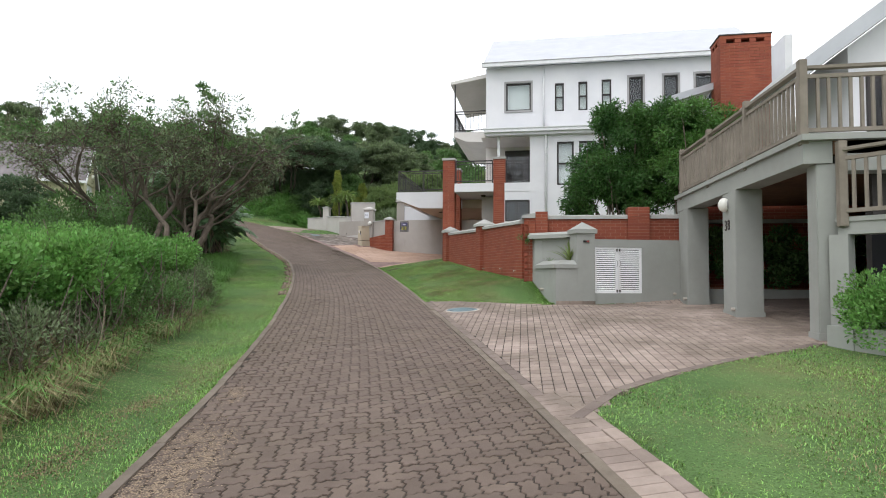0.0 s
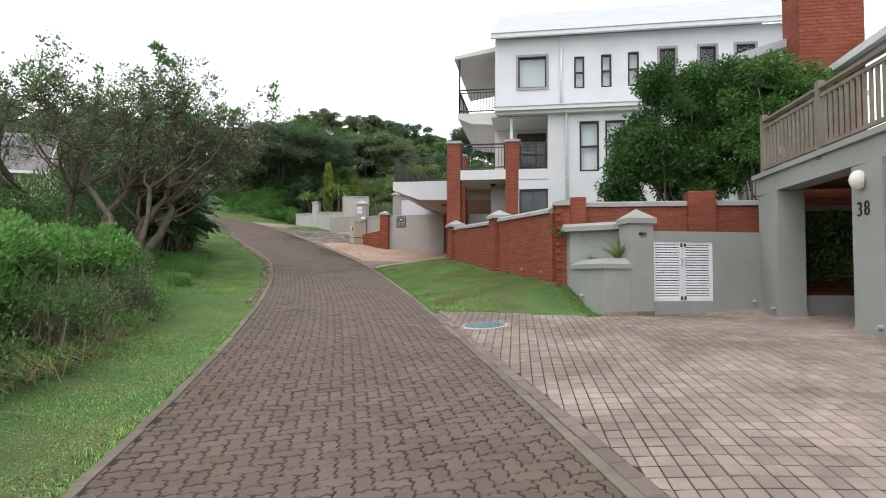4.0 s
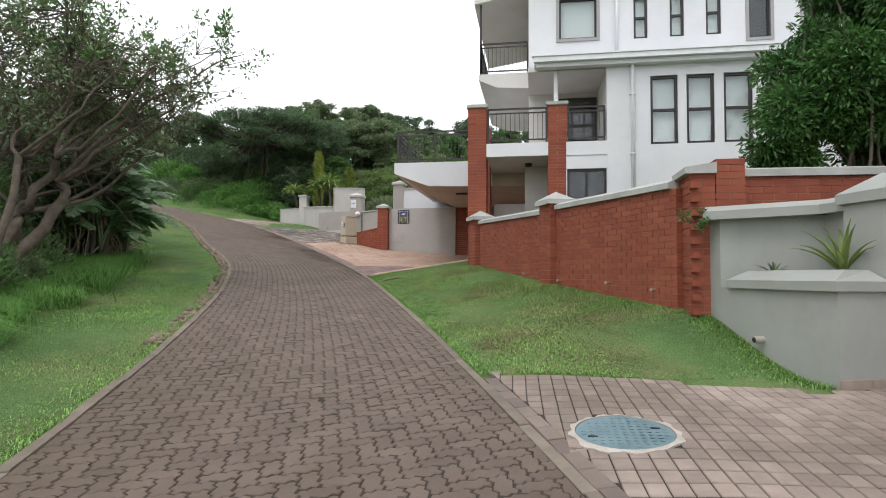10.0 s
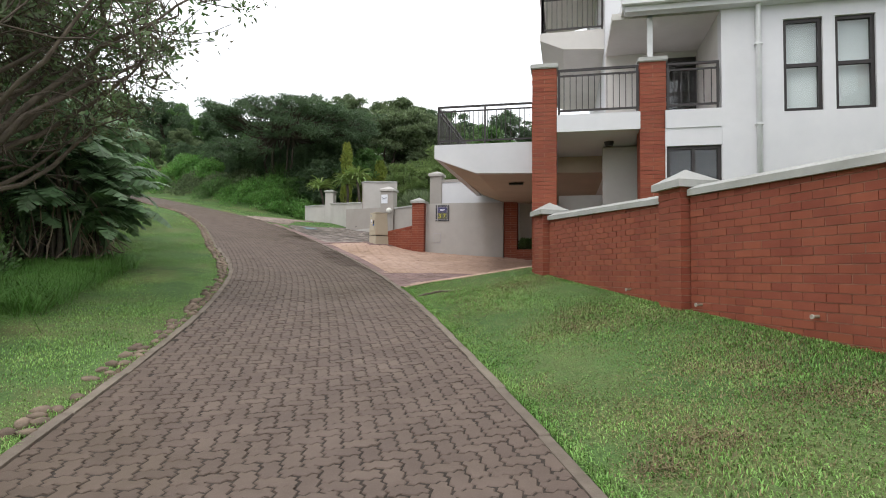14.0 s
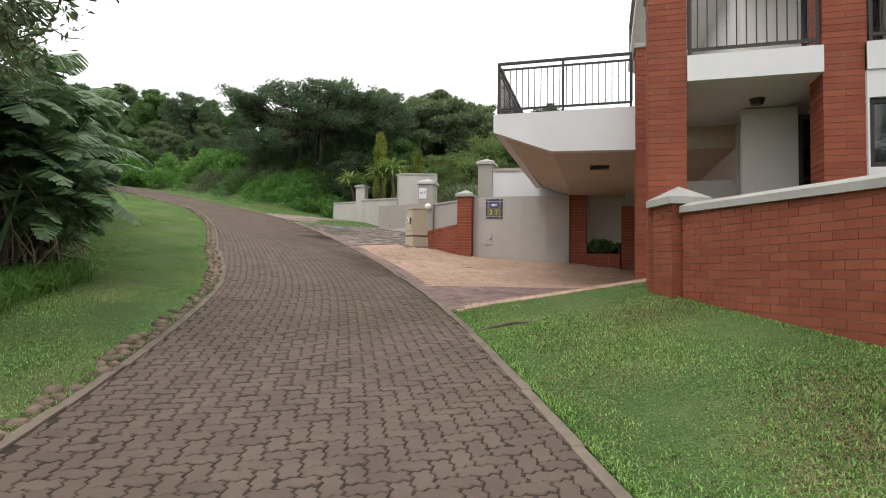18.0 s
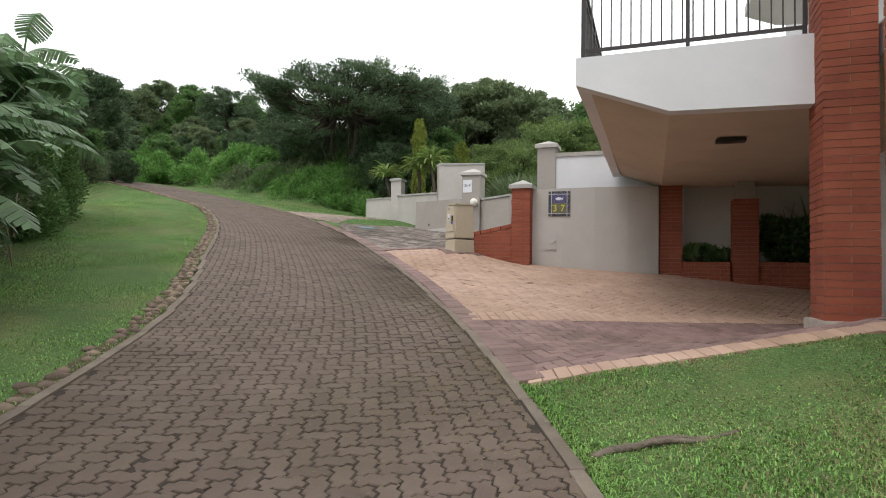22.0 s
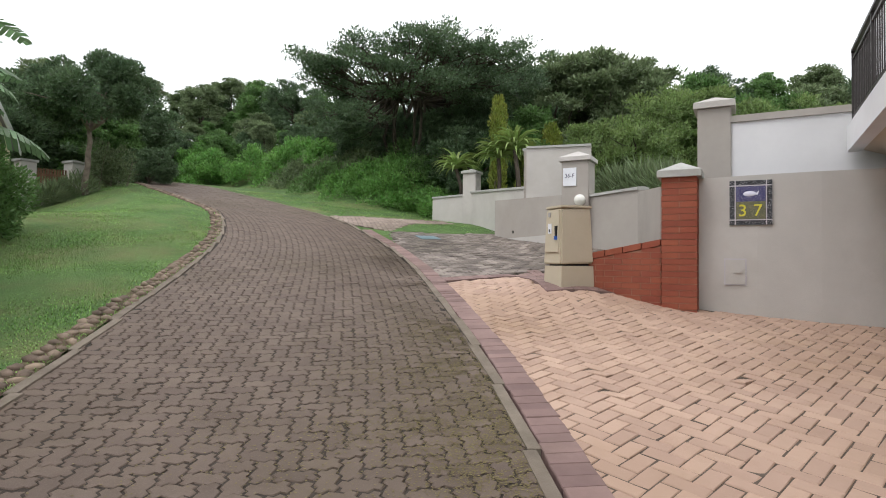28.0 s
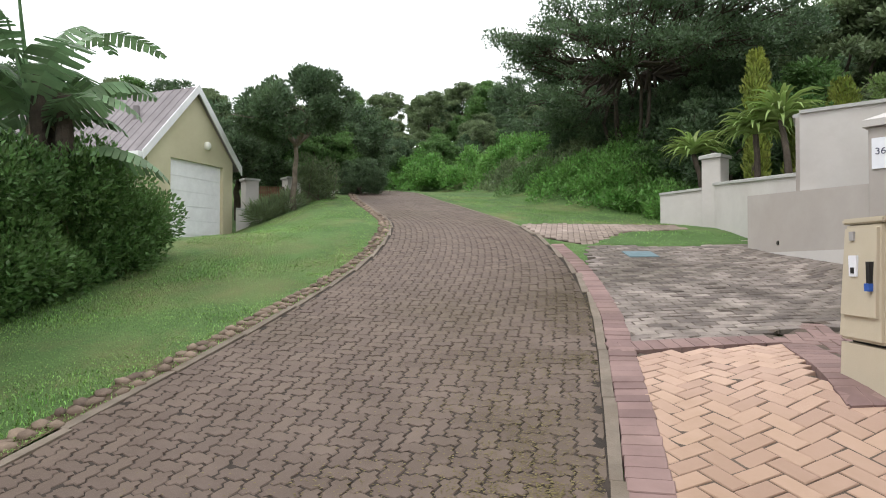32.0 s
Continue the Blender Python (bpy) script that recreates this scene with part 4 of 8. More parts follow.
stones = thing("stone_edging", "brown river stones bedded along the kerb", "stone edging", (*on_road(15, -1), land1(*on_road(15, -1))), kind="structure")
rng = np.random.RandomState(11)
ico = bmesh.new()
bmesh.ops.create_icosphere(ico, subdivisions=1, radius=1)
ico_v = np.array([v.co[:] for v in ico.verts])
ico_f = np.array([[v.index for v in f.verts] for f in ico.faces])
ico.free()
stone_meshes = []
for k in range(6):
    w = ico_v * (1 + rng.uniform(-0.16, 0.16, (len(ico_v), 1)))
    stone_meshes.append(fast_mesh("stone", w, ico_f, M_STONE, True))
SV, SF, cnt, nsingle = [], [], 0, 0
s = 10.5
while s < 46:
    for row in range(2):
        if rng.rand() < (0.6 if s < 13 else 0.1 if row == 0 else 0.12 if s > 20 else 0.55):
            continue
        l = -(float(half_width(S0 + s, -1)) + 0.145 + row * 0.11 + rng.uniform(-0.03, 0.03))
        p = along(np.array([S0 + s + rng.uniform(-0.03, 0.03)]), np.array([l]))[0]
        z = land1(*p)
        sz = (rng.uniform(0.06, 0.095), rng.uniform(0.045, 0.065), rng.uniform(0.03, 0.05))
        m = pose(p[0], p[1], z + 0.004, rng.uniform(-8, 8), rng.uniform(-8, 8), rng.uniform(0, 180)) @ Matrix.Diagonal((*sz, 1))
        if 17 < s < 36 and nsingle < 300:
            ob = new("stone", stone_meshes[rng.randint(6)])
            ob.matrix_basis = m
            hang(ob, stones)
            nsingle += 1
        else:
            w = ico_v * (1 + rng.uniform(-0.16, 0.16, (len(ico_v), 1)))
            w = np.c_[w, np.ones(len(w))] @ np.array(m).T
            SV.append(w[:, :3])
            SF.append(ico_f + cnt)
            cnt += len(w)
    s += rng.uniform(0.13, 0.19)
hang(tagged(new("stone_rest", fast_mesh("stone_rest", np.vstack(SV), np.vstack(SF), M_STONE, True)), kind="stuff"), stones)
sheet("soil_strip", stones, np.arange(10.0, 47, 0.3), np.array([0.0, 0.33, 0.67, 1.0]), lambda u, v: along(S0 + u, -(half_width(S0 + u, -1) + 0.08 + v * np.interp(u, [10, 13, 20, 24], [0.01, 0.1, 0.17, 0.22]))), -0.006, M_SOIL)


# ---- bricks ----
BL, BH, JT = 0.223, 0.067, 0.01
_c = [(x, y, z) for z in (-0.5, 0.5) for x, y in ((-0.5, -0.5), (0.5, -0.5), (0.5, 0.5), (-0.5, 0.5))]
_f = [(3, 2, 1, 0), (4, 5, 6, 7), (0, 1, 5, 4), (1, 2, 6, 5), (2, 3, 7, 6), (3, 0, 4, 7)]
BRICK_MESH = mesh_from("brick", _c, _f, M_BRICK)
UNIT = np.array(_c)
LATER = []  # pieces are linked last


def bricks(parent, items, single=lambda c: False, limit=300):
    """items: (centre, size, turn). Near ones become pieces of their own, the rest one mesh."""
    LATER.append((parent, items, single, limit))


def lay_bricks():
    rng = np.random.RandomState(9)
    for parent, items, single, limit in LATER:
        V, F, n, made = [], [], 0, 0
        for c, sz, a in items:
            jig = rng.normal(0, 0.0012, 3)
            m = Matrix.Translation((c[0] + jig[0], c[1] + jig[1], c[2])) @ Matrix.Rotation(a, 4, "Z") @ Matrix.Diagonal((*sz, 1))
            if made < limit and single(c):
                ob = new("brick", BRICK_MESH)
                ob.matrix_basis = m
                hang(ob, parent)
                made += 1
            else:
                w = np.c_[UNIT, np.ones(8)] @ np.array(m).T
                V.append(w[:, :3])
                F.append(np.array(_f) + n)
                n += 8
        if V:
            hang(tagged(new("brick_rest", fast_mesh("brick_rest", np.vstack(V), np.vstack(F), M_BRICK)), kind="stuff"), parent)


def brick_run(parent, p, q, thick, z_low, z_top, single=lambda c: False):
    """A straight brick wall from p to q: courses of bricks proud of a mortar core; z_top at both ends."""
    p, q = np.array(p, float), np.array(q, float)
    L = np.linalg.norm(q - p)
    d = (q - p) / L
    ang = math.atan2(d[1], d[0])
    part("mortar_core", slab_line(tuple(p + d * 0.004), tuple(q - d * 0.004), thick - 0.014, z_low, [z_top[0] - 0.004, z_top[1] - 0.004]), M_MORTAR, parent)
    items = []
    k = 0
    z = z_low
    while z < max(z_top):
        u = -(BL + JT) / 2 * (k % 2)
        while u < L:
            u0, u1 = max(u, 0.0), min(u + BL, L)
            if u1 - u0 > 0.03:
                uc = (u0 + u1) / 2
                zt = z_top[0] + (z_top[1] - z_top[0]) * uc / L
                h = min(BH, zt - z)
                if h > 0.015:
                    c = p + d * uc
                    items.append(((c[0], c[1], z + h / 2), (u1 - u0, thick, h), ang))
            u += BL + JT
        z += BH + JT
        k += 1
    bricks(parent, items, single)


def brick_pier(parent, cx, cy, w, d, z0, z1, rz=0.0, single=lambda c: False):
    """A brick pier, two bricks a course, laid crosswise in turn."""
    c, s = math.cos(rz), math.sin(rz)
    ring = [(cx + c * a - s * b, cy + s * a + c * b) for a, b in ((-w / 2 + 0.007, -d / 2 + 0.007), (w / 2 - 0.007, -d / 2 + 0.007), (w / 2 - 0.007, d / 2 - 0.007), (-w / 2 + 0.007, d / 2 - 0.007))]
    part("mortar_core", prism(ring, z0, z1 - 0.003), M_MORTAR, parent)
    items, z, k = [], z0, 0
    while z < z1 - 0.02:
        h = min(BH, z1 - z)
        for sg in (-1, 1):
            if k % 2:
                lx, ly, sx, sy = sg * (w / 4 + 0.0025), 0, w / 2 - 0.005, d
            else:
                lx, ly, sx, sy = 0, sg * (d / 4 + 0.0025), w, d / 2 - 0.005
            items.append(((cx + c * lx - s * ly, cy + s * lx + c * ly, z + h / 2), (sx, sy, h), rz))
        z += BH + JT
        k += 1
    bricks(parent, items, single)


def coping(name, parent, p, q, w, z, thick, mat, peak=0.05):
    """A sloped-top coping along p-q; z at both ends."""
    p, q = Vector(p), Vector(q)
    d = (q - p).normalized()
    n = Vector((-d.y, d.x))
    bm = bmesh.new()
    sec = [(-w / 2, 0), (w / 2, 0), (w / 2, thick), (w * 0.12, thick + peak), (-w * 0.12, thick + peak), (-w / 2, thick)]
    hexa(bm, [(*(p + n * a), z[0] + b) for a, b in sec], [(*(q + n * a), z[1] + b) for a, b in sec])
    bmesh.ops.recalc_face_normals(bm, faces=bm.faces)
    return part(name, bm, mat, parent)


# ---- brick garden wall beside the lawn ----
E0, E1, E2 = (-3.13, 21.45), (-1.48, 17.85), (-0.15, 14.85)
gw = thing("garden_wall", "red brick garden wall with sloping grey coping beside the lawn", "wall", (*E1, land1(*E1)), kind="structure")
ang_g = math.atan2(E2[1] - E0[1], E2[0] - E0[0])
brick_run(gw, (-3.02, 21.2), (-1.58, 18.07), 0.22, 1.05, (2.56, 2.45), lambda c: c[1] < 20.2 and c[2] > 1.3)
brick_run(gw, (-1.38, 17.63), (-0.11, 14.77), 0.22, 0.7, (2.48, 2.4), lambda c: c[1] > 15.6 and c[2] > 1.15)
coping("coping", gw, (-3.02, 21.2), (-1.58, 18.07), 0.3, (2.56, 2.45), 0.07, M_COPING)
coping("coping", gw, (-1.38, 17.63), E2, 0.3, (2.48, 2.4), 0.07, M_COPING)
for (cx, cy), zb, zt in ((E0, 1.2, 2.67), (E1, 1.0, 2.58)):
    pier = thing("wall_pier", "red brick wall pier with pointed grey cap", "pier", (cx, cy, zb), group="brick wall piers")
    brick_pier(pier, cx, cy, 0.42, 0.42, zb, zt, ang_g)
    part("cap", cap_pyramid(cx, cy, zt, 0.54, 0.54, 0.08, 0.16, ang_g), M_COPING, pier)
# short copper drain spouts low in the wall
for y in (18.75, 17.45, 16.1, 15.15):
    x = E2[0] + (y - E2[1]) * (E0[0] - E2[0]) / (E0[1] - E2[1])
    z = land1(x - 0.15, y - 0.05) + (0.2 if y < 17 else 0.1)
    tap = thing("wall_spout", "short drain spout with a white rim at the wall foot", "pipe", (x - 0.12, y - 0.05, z), group="wall spouts")
    part("pipe", tube([(x - 0.08, y - 0.035, z), (x - 0.145, y - 0.065, z - 0.004)], 0.013, 10), M_DRYTWIG, tap)
    part("rim", tube([(x - 0.145, y - 0.065, z - 0.004), (x - 0.157, y - 0.07, z - 0.005)], 0.02, 12), M_CEMENT, tap)

# corner pier and cross wall of the same brick
cw = thing("corner_wall", "red brick corner wall with flat grey coping", "wall", (0.15, 14.6, 0.9), kind="structure")
brick_pier(cw, -0.005, 14.66, 0.27, 0.5, 0.75, 2.5, 0.0, lambda c: True)
brick_pier(cw, 0.285, 14.66, 0.3, 0.52, 0.75, 2.66, 0.0, lambda c: True)
# toothed bricks left standing out at the corner
tooth = []
for k in range(11):
    z = 0.95 + 2 * k * (BH + JT)
    if z < 2.4:
        tooth.append(((-0.1, 14.385, z + BH / 2), (0.08, 0.11, BH), 0.0))
bricks(cw, tooth, lambda c: True)
part("cap", prism([(-0.2, 14.35), (0.132, 14.35), (0.132, 14.97), (-0.2, 14.97)], 2.5, [2.57, 2.62, 2.62, 2.57]), M_COPING, cw)
brick_run(cw, (0.44, 14.66), (2.55, 14.72), 0.22, 0.6, (2.48, 2.48), lambda c: c[2] > 1.9)
coping("coping", cw, (0.44, 14.66), (2.4, 14.72), 0.3, (2.48, 2.48), 0.08, M_COPING, 0.03)
brick_pier(cw, 2.6, 14.72, 0.5, 0.42, 0.6, 2.76)
brick_run(cw, (2.86, 14.74), (9.4, 15.0), 0.22, 0.6, (2.48, 2.48))
coping("coping", cw, (2.88, 14.74), (9.4, 15.0), 0.3, (2.48, 2.48), 0.08, M_COPING, 0.03)

# ---- planter wall, pier and meter gate of the first house ----
pw = thing("planter_wall", "grey-green plastered planter wall with chamfered ledge", "planter", (0.5, 13.7, 0.6), kind="structure")
F0, FC, F1 = (0.06, 14.42), (0.6, 12.86), (1.44, 13.15)
PDIR = (Vector(F1) - Vector(FC)).normalized()
PNRM = Vector((-PDIR.y, PDIR.x))


def ppt(u, o=0.0):
    """A place u along the pier's face from the planter's corner, o behind it."""
    p = Vector(FC) + PDIR * u + PNRM * o
    return (p.x, p.y)


inner_c = (0.78, 13.02)
part("front_wall", prism([F0, FC, ppt(0.482), ppt(0.482, 0.18), inner_c, (0.26, 14.42)], 0.25, 1.25), M_SAGE, pw)
part("back_wall", prism([F0, (0.12, 14.245), (0.3, 14.2), (0.96, 13.82), (1.02, 13.42), (1.22, 13.44), (1.12, 13.98), (0.5, 14.4), (0.1, 14.53)], 0.4, 1.97), M_SAGE, pw)
ledge_out = [(0.13, 14.1), (0.565, 12.82), ppt(0.47, -0.035)]
ledge_in = [(0.34, 14.06), (0.74, 13.02), ppt(0.47, 0.16)]
bm = bmesh.new()
for k in range(2):
    a, b, c, d = ledge_out[k], ledge_out[k + 1], ledge_in[k + 1], ledge_in[k]
    prism([a, b, c, d], 1.25, 1.33, bm)
    prism([a, b, c, d], 1.331, [1.332, 1.332, 1.43, 1.43], bm)
part("ledge", bm, M_SAGE, pw)
for a, b in (((0.02, 14.36), (0.98, 13.8)), ((0.98, 13.8), (1.12, 13.36))):
    coping("coping", pw, a, b, 0.3, (1.97, 1.97), 0.09, M_SAGE, 0.06)
part("planter_soil", prism([(0.36, 14.1), (0.8, 13.08), ppt(0.48, 0.19), (1.0, 13.5), (0.92, 13.8), (0.4, 14.12)], 0.6, 1.36), M_SOIL, pw)
for u0, u1 in ((0.0, 0.3), (0.305, 0.6), (0.605, 0.9)):
    part("foot_tile", prism([ppt(u0, -0.012), ppt(u1, -0.012), ppt(u1, 0.02), ppt(u0, 0.02)], 0.36, 0.53), M_DRIVE, pw, "buff skirting tile")
px0, py0 = 0.29, 13.66
pz0 = land1(px0, py0) + 0.14
part("drain_pipe", tube([(px0 + 0.1, py0 + 0.03, pz0), (px0 - 0.06, py0 - 0.02, pz0)], 0.035, 14), M_CEMENT, pw, "short pale drain pipe")
# Black disc on the solid pipe end paints the shade of its bore.
part("bore_shade_disc", tube([(px0 - 0.058, py0 - 0.02, pz0), (px0 - 0.063, py0 - 0.0215, pz0)], 0.026, 14), M_BLACK, pw)
wp = thing("wall_pier", "grey-green plastered pier with pointed cap", "pier", (1.25, 13.25, 0.45))
part("shaft", prism([ppt(0.484), ppt(0.9), ppt(0.9, 0.41), ppt(0.484, 0.41)], 0.3, 2.02), M_SAGE, wp)
pcx, pcy = ppt(0.692, 0.205)
part("cap", cap_pyramid(pcx, pcy, 2.02, 0.5, 0.5, 0.09, 0.18, math.atan2(PDIR.y, PDIR.x)), M_SAGE, wp)
part("name_plate", prism([ppt(0.63, -0.022), ppt(0.76, -0.022), ppt(0.76, -0.002), ppt(0.63, -0.002)], 1.82, 1.865), M_BLACK, wp, "small dark name plate")
part("plate_end", prism([ppt(0.7, -0.028), ppt(0.755, -0.028), ppt(0.755, -0.022), ppt(0.7, -0.022)], 1.823, 1.862), M_REDPLASTIC, wp, "red end of the plate")
G0, G1 = Vector((1.425, 13.185)), Vector((3.42, 13.82))
gd = (G1 - G0).normalized()
gn = Vector((gd.y, -gd.x))
mw = thing("meter_wall", "grey-green plastered wall around a white louvred gate", "wall", (*G0, 0.45), kind="structure")


def gpt(u, o=0.0):
    p = G0 + gd * u + gn * o
    return (p.x, p.y)


def gbox(u0, u1, o0, o1, z0, z1, bm=None):
    return prism([gpt(u0, o1), gpt(u1, o1), gpt(u1, o0), gpt(u0, o0)], z0, z1, bm)


GU0, GU1, GZ0, GZ1 = 0.02, 1.14, 0.7, 1.72
bm = gbox(0.0, 2.2, -0.2, 0.0, 0.2, GZ0)
gbox(0.0, GU0, -0.2, 0.0, GZ0, GZ1, bm)
gbox(GU1, 2.2, -0.2, 0.0, GZ0, GZ1, bm)
gbox(0.0, 2.2, -0.2, 0.0, GZ1, 1.9, bm)
part("wall_body", bm, M_SAGE, mw)
gate = thing("louvred_gate", "pair of white louvred metal gates, closed", "gate", (*gpt(0.57), GZ0))
for leaf in range(2):
    a = GU0 + leaf * (GU1 - GU0) / 2
    b = a + (GU1 - GU0) / 2 - 0.006
    bm = gbox(a, a + 0.05, -0.05, -0.012, GZ0, GZ1)
    gbox(b - 0.05, b, -0.05, -0.012, GZ0, GZ1, bm)
    gbox(a + 0.05, b - 0.05, -0.05, -0.012, GZ0, GZ0 + 0.05, bm)
    gbox(a + 0.05, b - 0.05, -0.05, -0.012, GZ1 - 0.05, GZ1, bm)
    lf = part("gate_leaf", bm, M_GLOSSWHITE, gate)
    k = 21
    pitch = (GZ1 - GZ0 - 0.1) / k
    for i in range(k):
        z = GZ0 + 0.052 + pitch * i
        bm = bmesh.new()
        hexa(bm, [(*gpt(a + 0.05, -0.014), z), (*gpt(b - 0.05, -0.014), z), (*gpt(b - 0.05, -0.026), z), (*gpt(a + 0.05, -0.026), z)],
             [(*gpt(a + 0.05, -0.03), z + pitch * 0.68), (*gpt(b - 0.05, -0.03), z + pitch * 0.68), (*gpt(b - 0.05, -0.042), z + pitch * 0.68), (*gpt(a + 0.05, -0.042), z + pitch * 0.68)])
        part("slat", bm, M_GLOSSWHITE, lf)
    h = b - 0.03 if leaf == 0 else a + 0.03
    part("handle", tube([(*gpt(h, -0.012), 1.3), (*gpt(h, 0.03), 1.31), (*gpt(h, 0.03), 1.42), (*gpt(h, -0.012), 1.43)], 0.008, 8), M_GREYTRIM, lf)
    for z in (GZ0 + 0.05, GZ1 - 0.06):
        part("bolt", gbox(h - 0.012, h + 0.012, -0.012, 0.012, z - 0.03, z + 0.03), M_BRONZE, lf)
dpz = land1(*gpt(1.9)) + 0.13
part("drain_pipe", tube([(*gpt(1.9, -0.02), dpz), (*gpt(1.9, 0.06), dpz)], 0.03, 12), M_CEMENT, mw, "short pale drain pipe")
# Near-black panel paints the shade behind the slats.
part("backing", gbox(GU0, GU1, -0.19, -0.15, GZ0, GZ1), M_DARKROOM, gate, "near-black panel in place of the shade behind the louvres")

# ---- house 38: carport, deck, railings, chimney ----
h38 = thing("house", "grey-green house with carport under a railed timber deck", "house", (4.5, 10.5, 0.5))
DZ0, DZ1 = 2.55, 2.92


def deck_x(y):
    return 3.36 + (13.7 - y) * 0.05


for x0, x1, y0, y1, zb in ((3.37, 3.8, 13.06, 13.85, 0.3), (3.5, 3.93, 10.35, 11.05, 0.3), (3.8, 4.06, 8.12, 8.4, 0.2)):
    part("column", box(x0, y0, zb, x1, y1, DZ0, bevel=0.012), M_SAGE, h38)
    part("column_foot", box(x0 - 0.012, y0 - 0.012, zb, x1 + 0.012, y1 + 0.012, land1(x0, y0) + 0.09), M_SAGE, h38)
part("deck_beam", prism([(deck_x(13.9), 13.9), (deck_x(8.1), 8.1), (deck_x(8.1) + 0.35, 8.1), (deck_x(13.9) + 0.35, 13.9)], DZ0, DZ1 - 0.08), M_SAGE, h38)
# Timber underside, kept dark brown to put carport shade into its colour.
part("deck_edge", prism([(deck_x(13.95) - 0.05, 13.95), (deck_x(8.0) - 0.05, 8.0), (13.5, 8.0), (13.5, 13.95)], DZ1 - 0.08, DZ1), M_SAGE, h38)
part("deck_slab", prism([(deck_x(13.9) + 0.36, 13.9), (deck_x(8.1) + 0.36, 8.1), (13.5, 8.1), (13.5, 13.9)], DZ0 + 0.12, DZ1 - 0.082), M_FENCEWOOD, h38)
part("cross_beam", box(4.07, 8.1, DZ0 - 0.1, 13.5, 8.4, DZ1 - 0.084), M_SAGE, h38)
part("back_wall", box(13.5, 8.0, 0.0, 13.7, 14.9, DZ1), M_SAGE, h38)
part("wall_trim", box(13.46, 8.62, 2.2, 13.498, 14.0, 2.26), M_COPING, h38, "pale trim along the back wall")
# Added to close the front against light; its dark colour paints in shade.
part("closing_wall", box(4.6, 8.42, 0.0, 13.5, 8.6, DZ0 + 0.12), M_DARKWALL, h38)
# Full height to keep light out of the carport.
part("side_wall", box(8.3, 14.05, 0.2, 13.5, 14.25, DZ1 - 0.084), M_SAGE, h38)
yard = thing("carport_wall", "shaded red brick wall with pale coping behind the carport", "wall", (5.9, 14.2, 0.4), kind="structure")
brick_run(yard, (3.86, 14.2), (8.28, 14.2), 0.22, 0.3, (2.3, 2.3))
part("coping", box(3.86, 14.06, 2.302, 8.28, 14.34, 2.39), M_COPING, yard)
brick_run(yard, (3.86, 14.22), (8.28, 14.22), 0.2, 2.394, (2.83, 2.83))
bed = thing("carport_bed", "low grey kerb of a planted bed in the carport", "planter", (5.9, 13.3, 0.5), kind="structure")
part("kerb_wall", box(3.82, 13.3, 0.3, 8.28, 13.42, 0.82, bevel=0.01), M_SAGE, bed)
part("bed_soil", box(3.83, 13.43, 0.3, 8.28, 14.08, 0.76), M_SOIL, bed)
for px_, py_ in ((3.33, 13.2), (3.47, 10.45)):
    dz = land1(px_, py_) + 0.12
    part("drain_pipe", tube([(px_ + 0.06, py_, dz), (px_ - 0.03, py_, dz)], 0.03, 12), M_CEMENT, h38, "short pale drain pipe")
for xx in (5.9, 8.4):
    part("column", box(xx, 9.9, 0.2, xx + 0.35, 10.3, DZ0 + 0.12), M_SAGE, h38)
# Darker than the drive it covers; carport shade is in this colour.
part("carport_floor", prism([(4.6, 8.6), (13.5, 8.6), (13.5, 14.05), (4.6, 14.05)], 0.3, [land1(4.6, 8.6) + 0.012, 0.72, 0.9, land1(4.6, 14.05) + 0.012]), M_BROWNPAVER, h38)


def timber_rail(parent, p, q, z, h, posts, gap=0.128, post_w=0.1, first=0):
    """A timber balustrade with square balusters between posts."""
    p, q = Vector(p), Vector(q)
    L = (q - p).length
    d = (q - p) / L
    for i in range(first, posts + 1):
        c = p + d * L * i / posts
        part("post", box(c.x - post_w / 2, c.y - post_w / 2, z - 0.12, c.x + post_w / 2, c.y + post_w / 2, z + h + 0.06, bevel=0.006), M_TIMBER, parent)
    part("top_rail", slab_line(p, q, 0.09, z + h - 0.07, z + h - 0.03), M_TIMBER, parent)
    part("upper_rail", slab_line(p, q, 0.05, z + h - 0.19, z + h - 0.14), M_TIMBER, parent)
    part("bottom_rail", slab_line(p, q, 0.05, z + 0.05, z + 0.1), M_TIMBER, parent)
    n = int(L / gap)
    for i in range(1, n):
        c = p + d * L * i / n
        part("baluster", slab_line(c - d * 0.018, c + d * 0.018, 0.036, z + 0.1, z + h - 0.19), M_TIMBER, parent)


rail_a = thing("deck_railing", "weathered taupe timber deck railing", "railing", (3.5, 10.5, DZ1), group="deck railings")
timber_rail(rail_a, (deck_x(13.6) + 0.03, 13.6), (deck_x(8.15) + 0.03, 8.15), DZ1, 0.95, 3)
timber_rail(rail_a, (deck_x(8.15) + 0.085, 8.15), (9.3, 8.15), DZ1, 0.95, 4, first=1)
# lower terrace in front
terr = thing("terrace_wall", "low grey-green terrace wall carrying a timber railing", "wall", (4.6, 6.6, 0.4), kind="structure")
T0, T1 = (3.98, 8.0), (5.9, 6.1)
part("wall_body", slab_line(T0, T1, 0.25, 0.1, 0.7, shift=0.14), M_SAGE, terr)
part("lintel", slab_line(T0, T1, 0.25, 1.62, 1.78, shift=0.14), M_SAGE, terr)
part("end_post", prism([(3.9, 8.05), (4.05, 7.9), (4.2, 8.05), (4.05, 8.2)], 0.1, 1.62), M_SAGE, terr)
# Near-black panel paints the shade inside the opening under the lintel.
part("shade_panel", slab_line((4.5, 8.3), (6.5, 6.3), 0.1, 0.2, 1.64, shift=0.1), M_DARKROOM, terr)
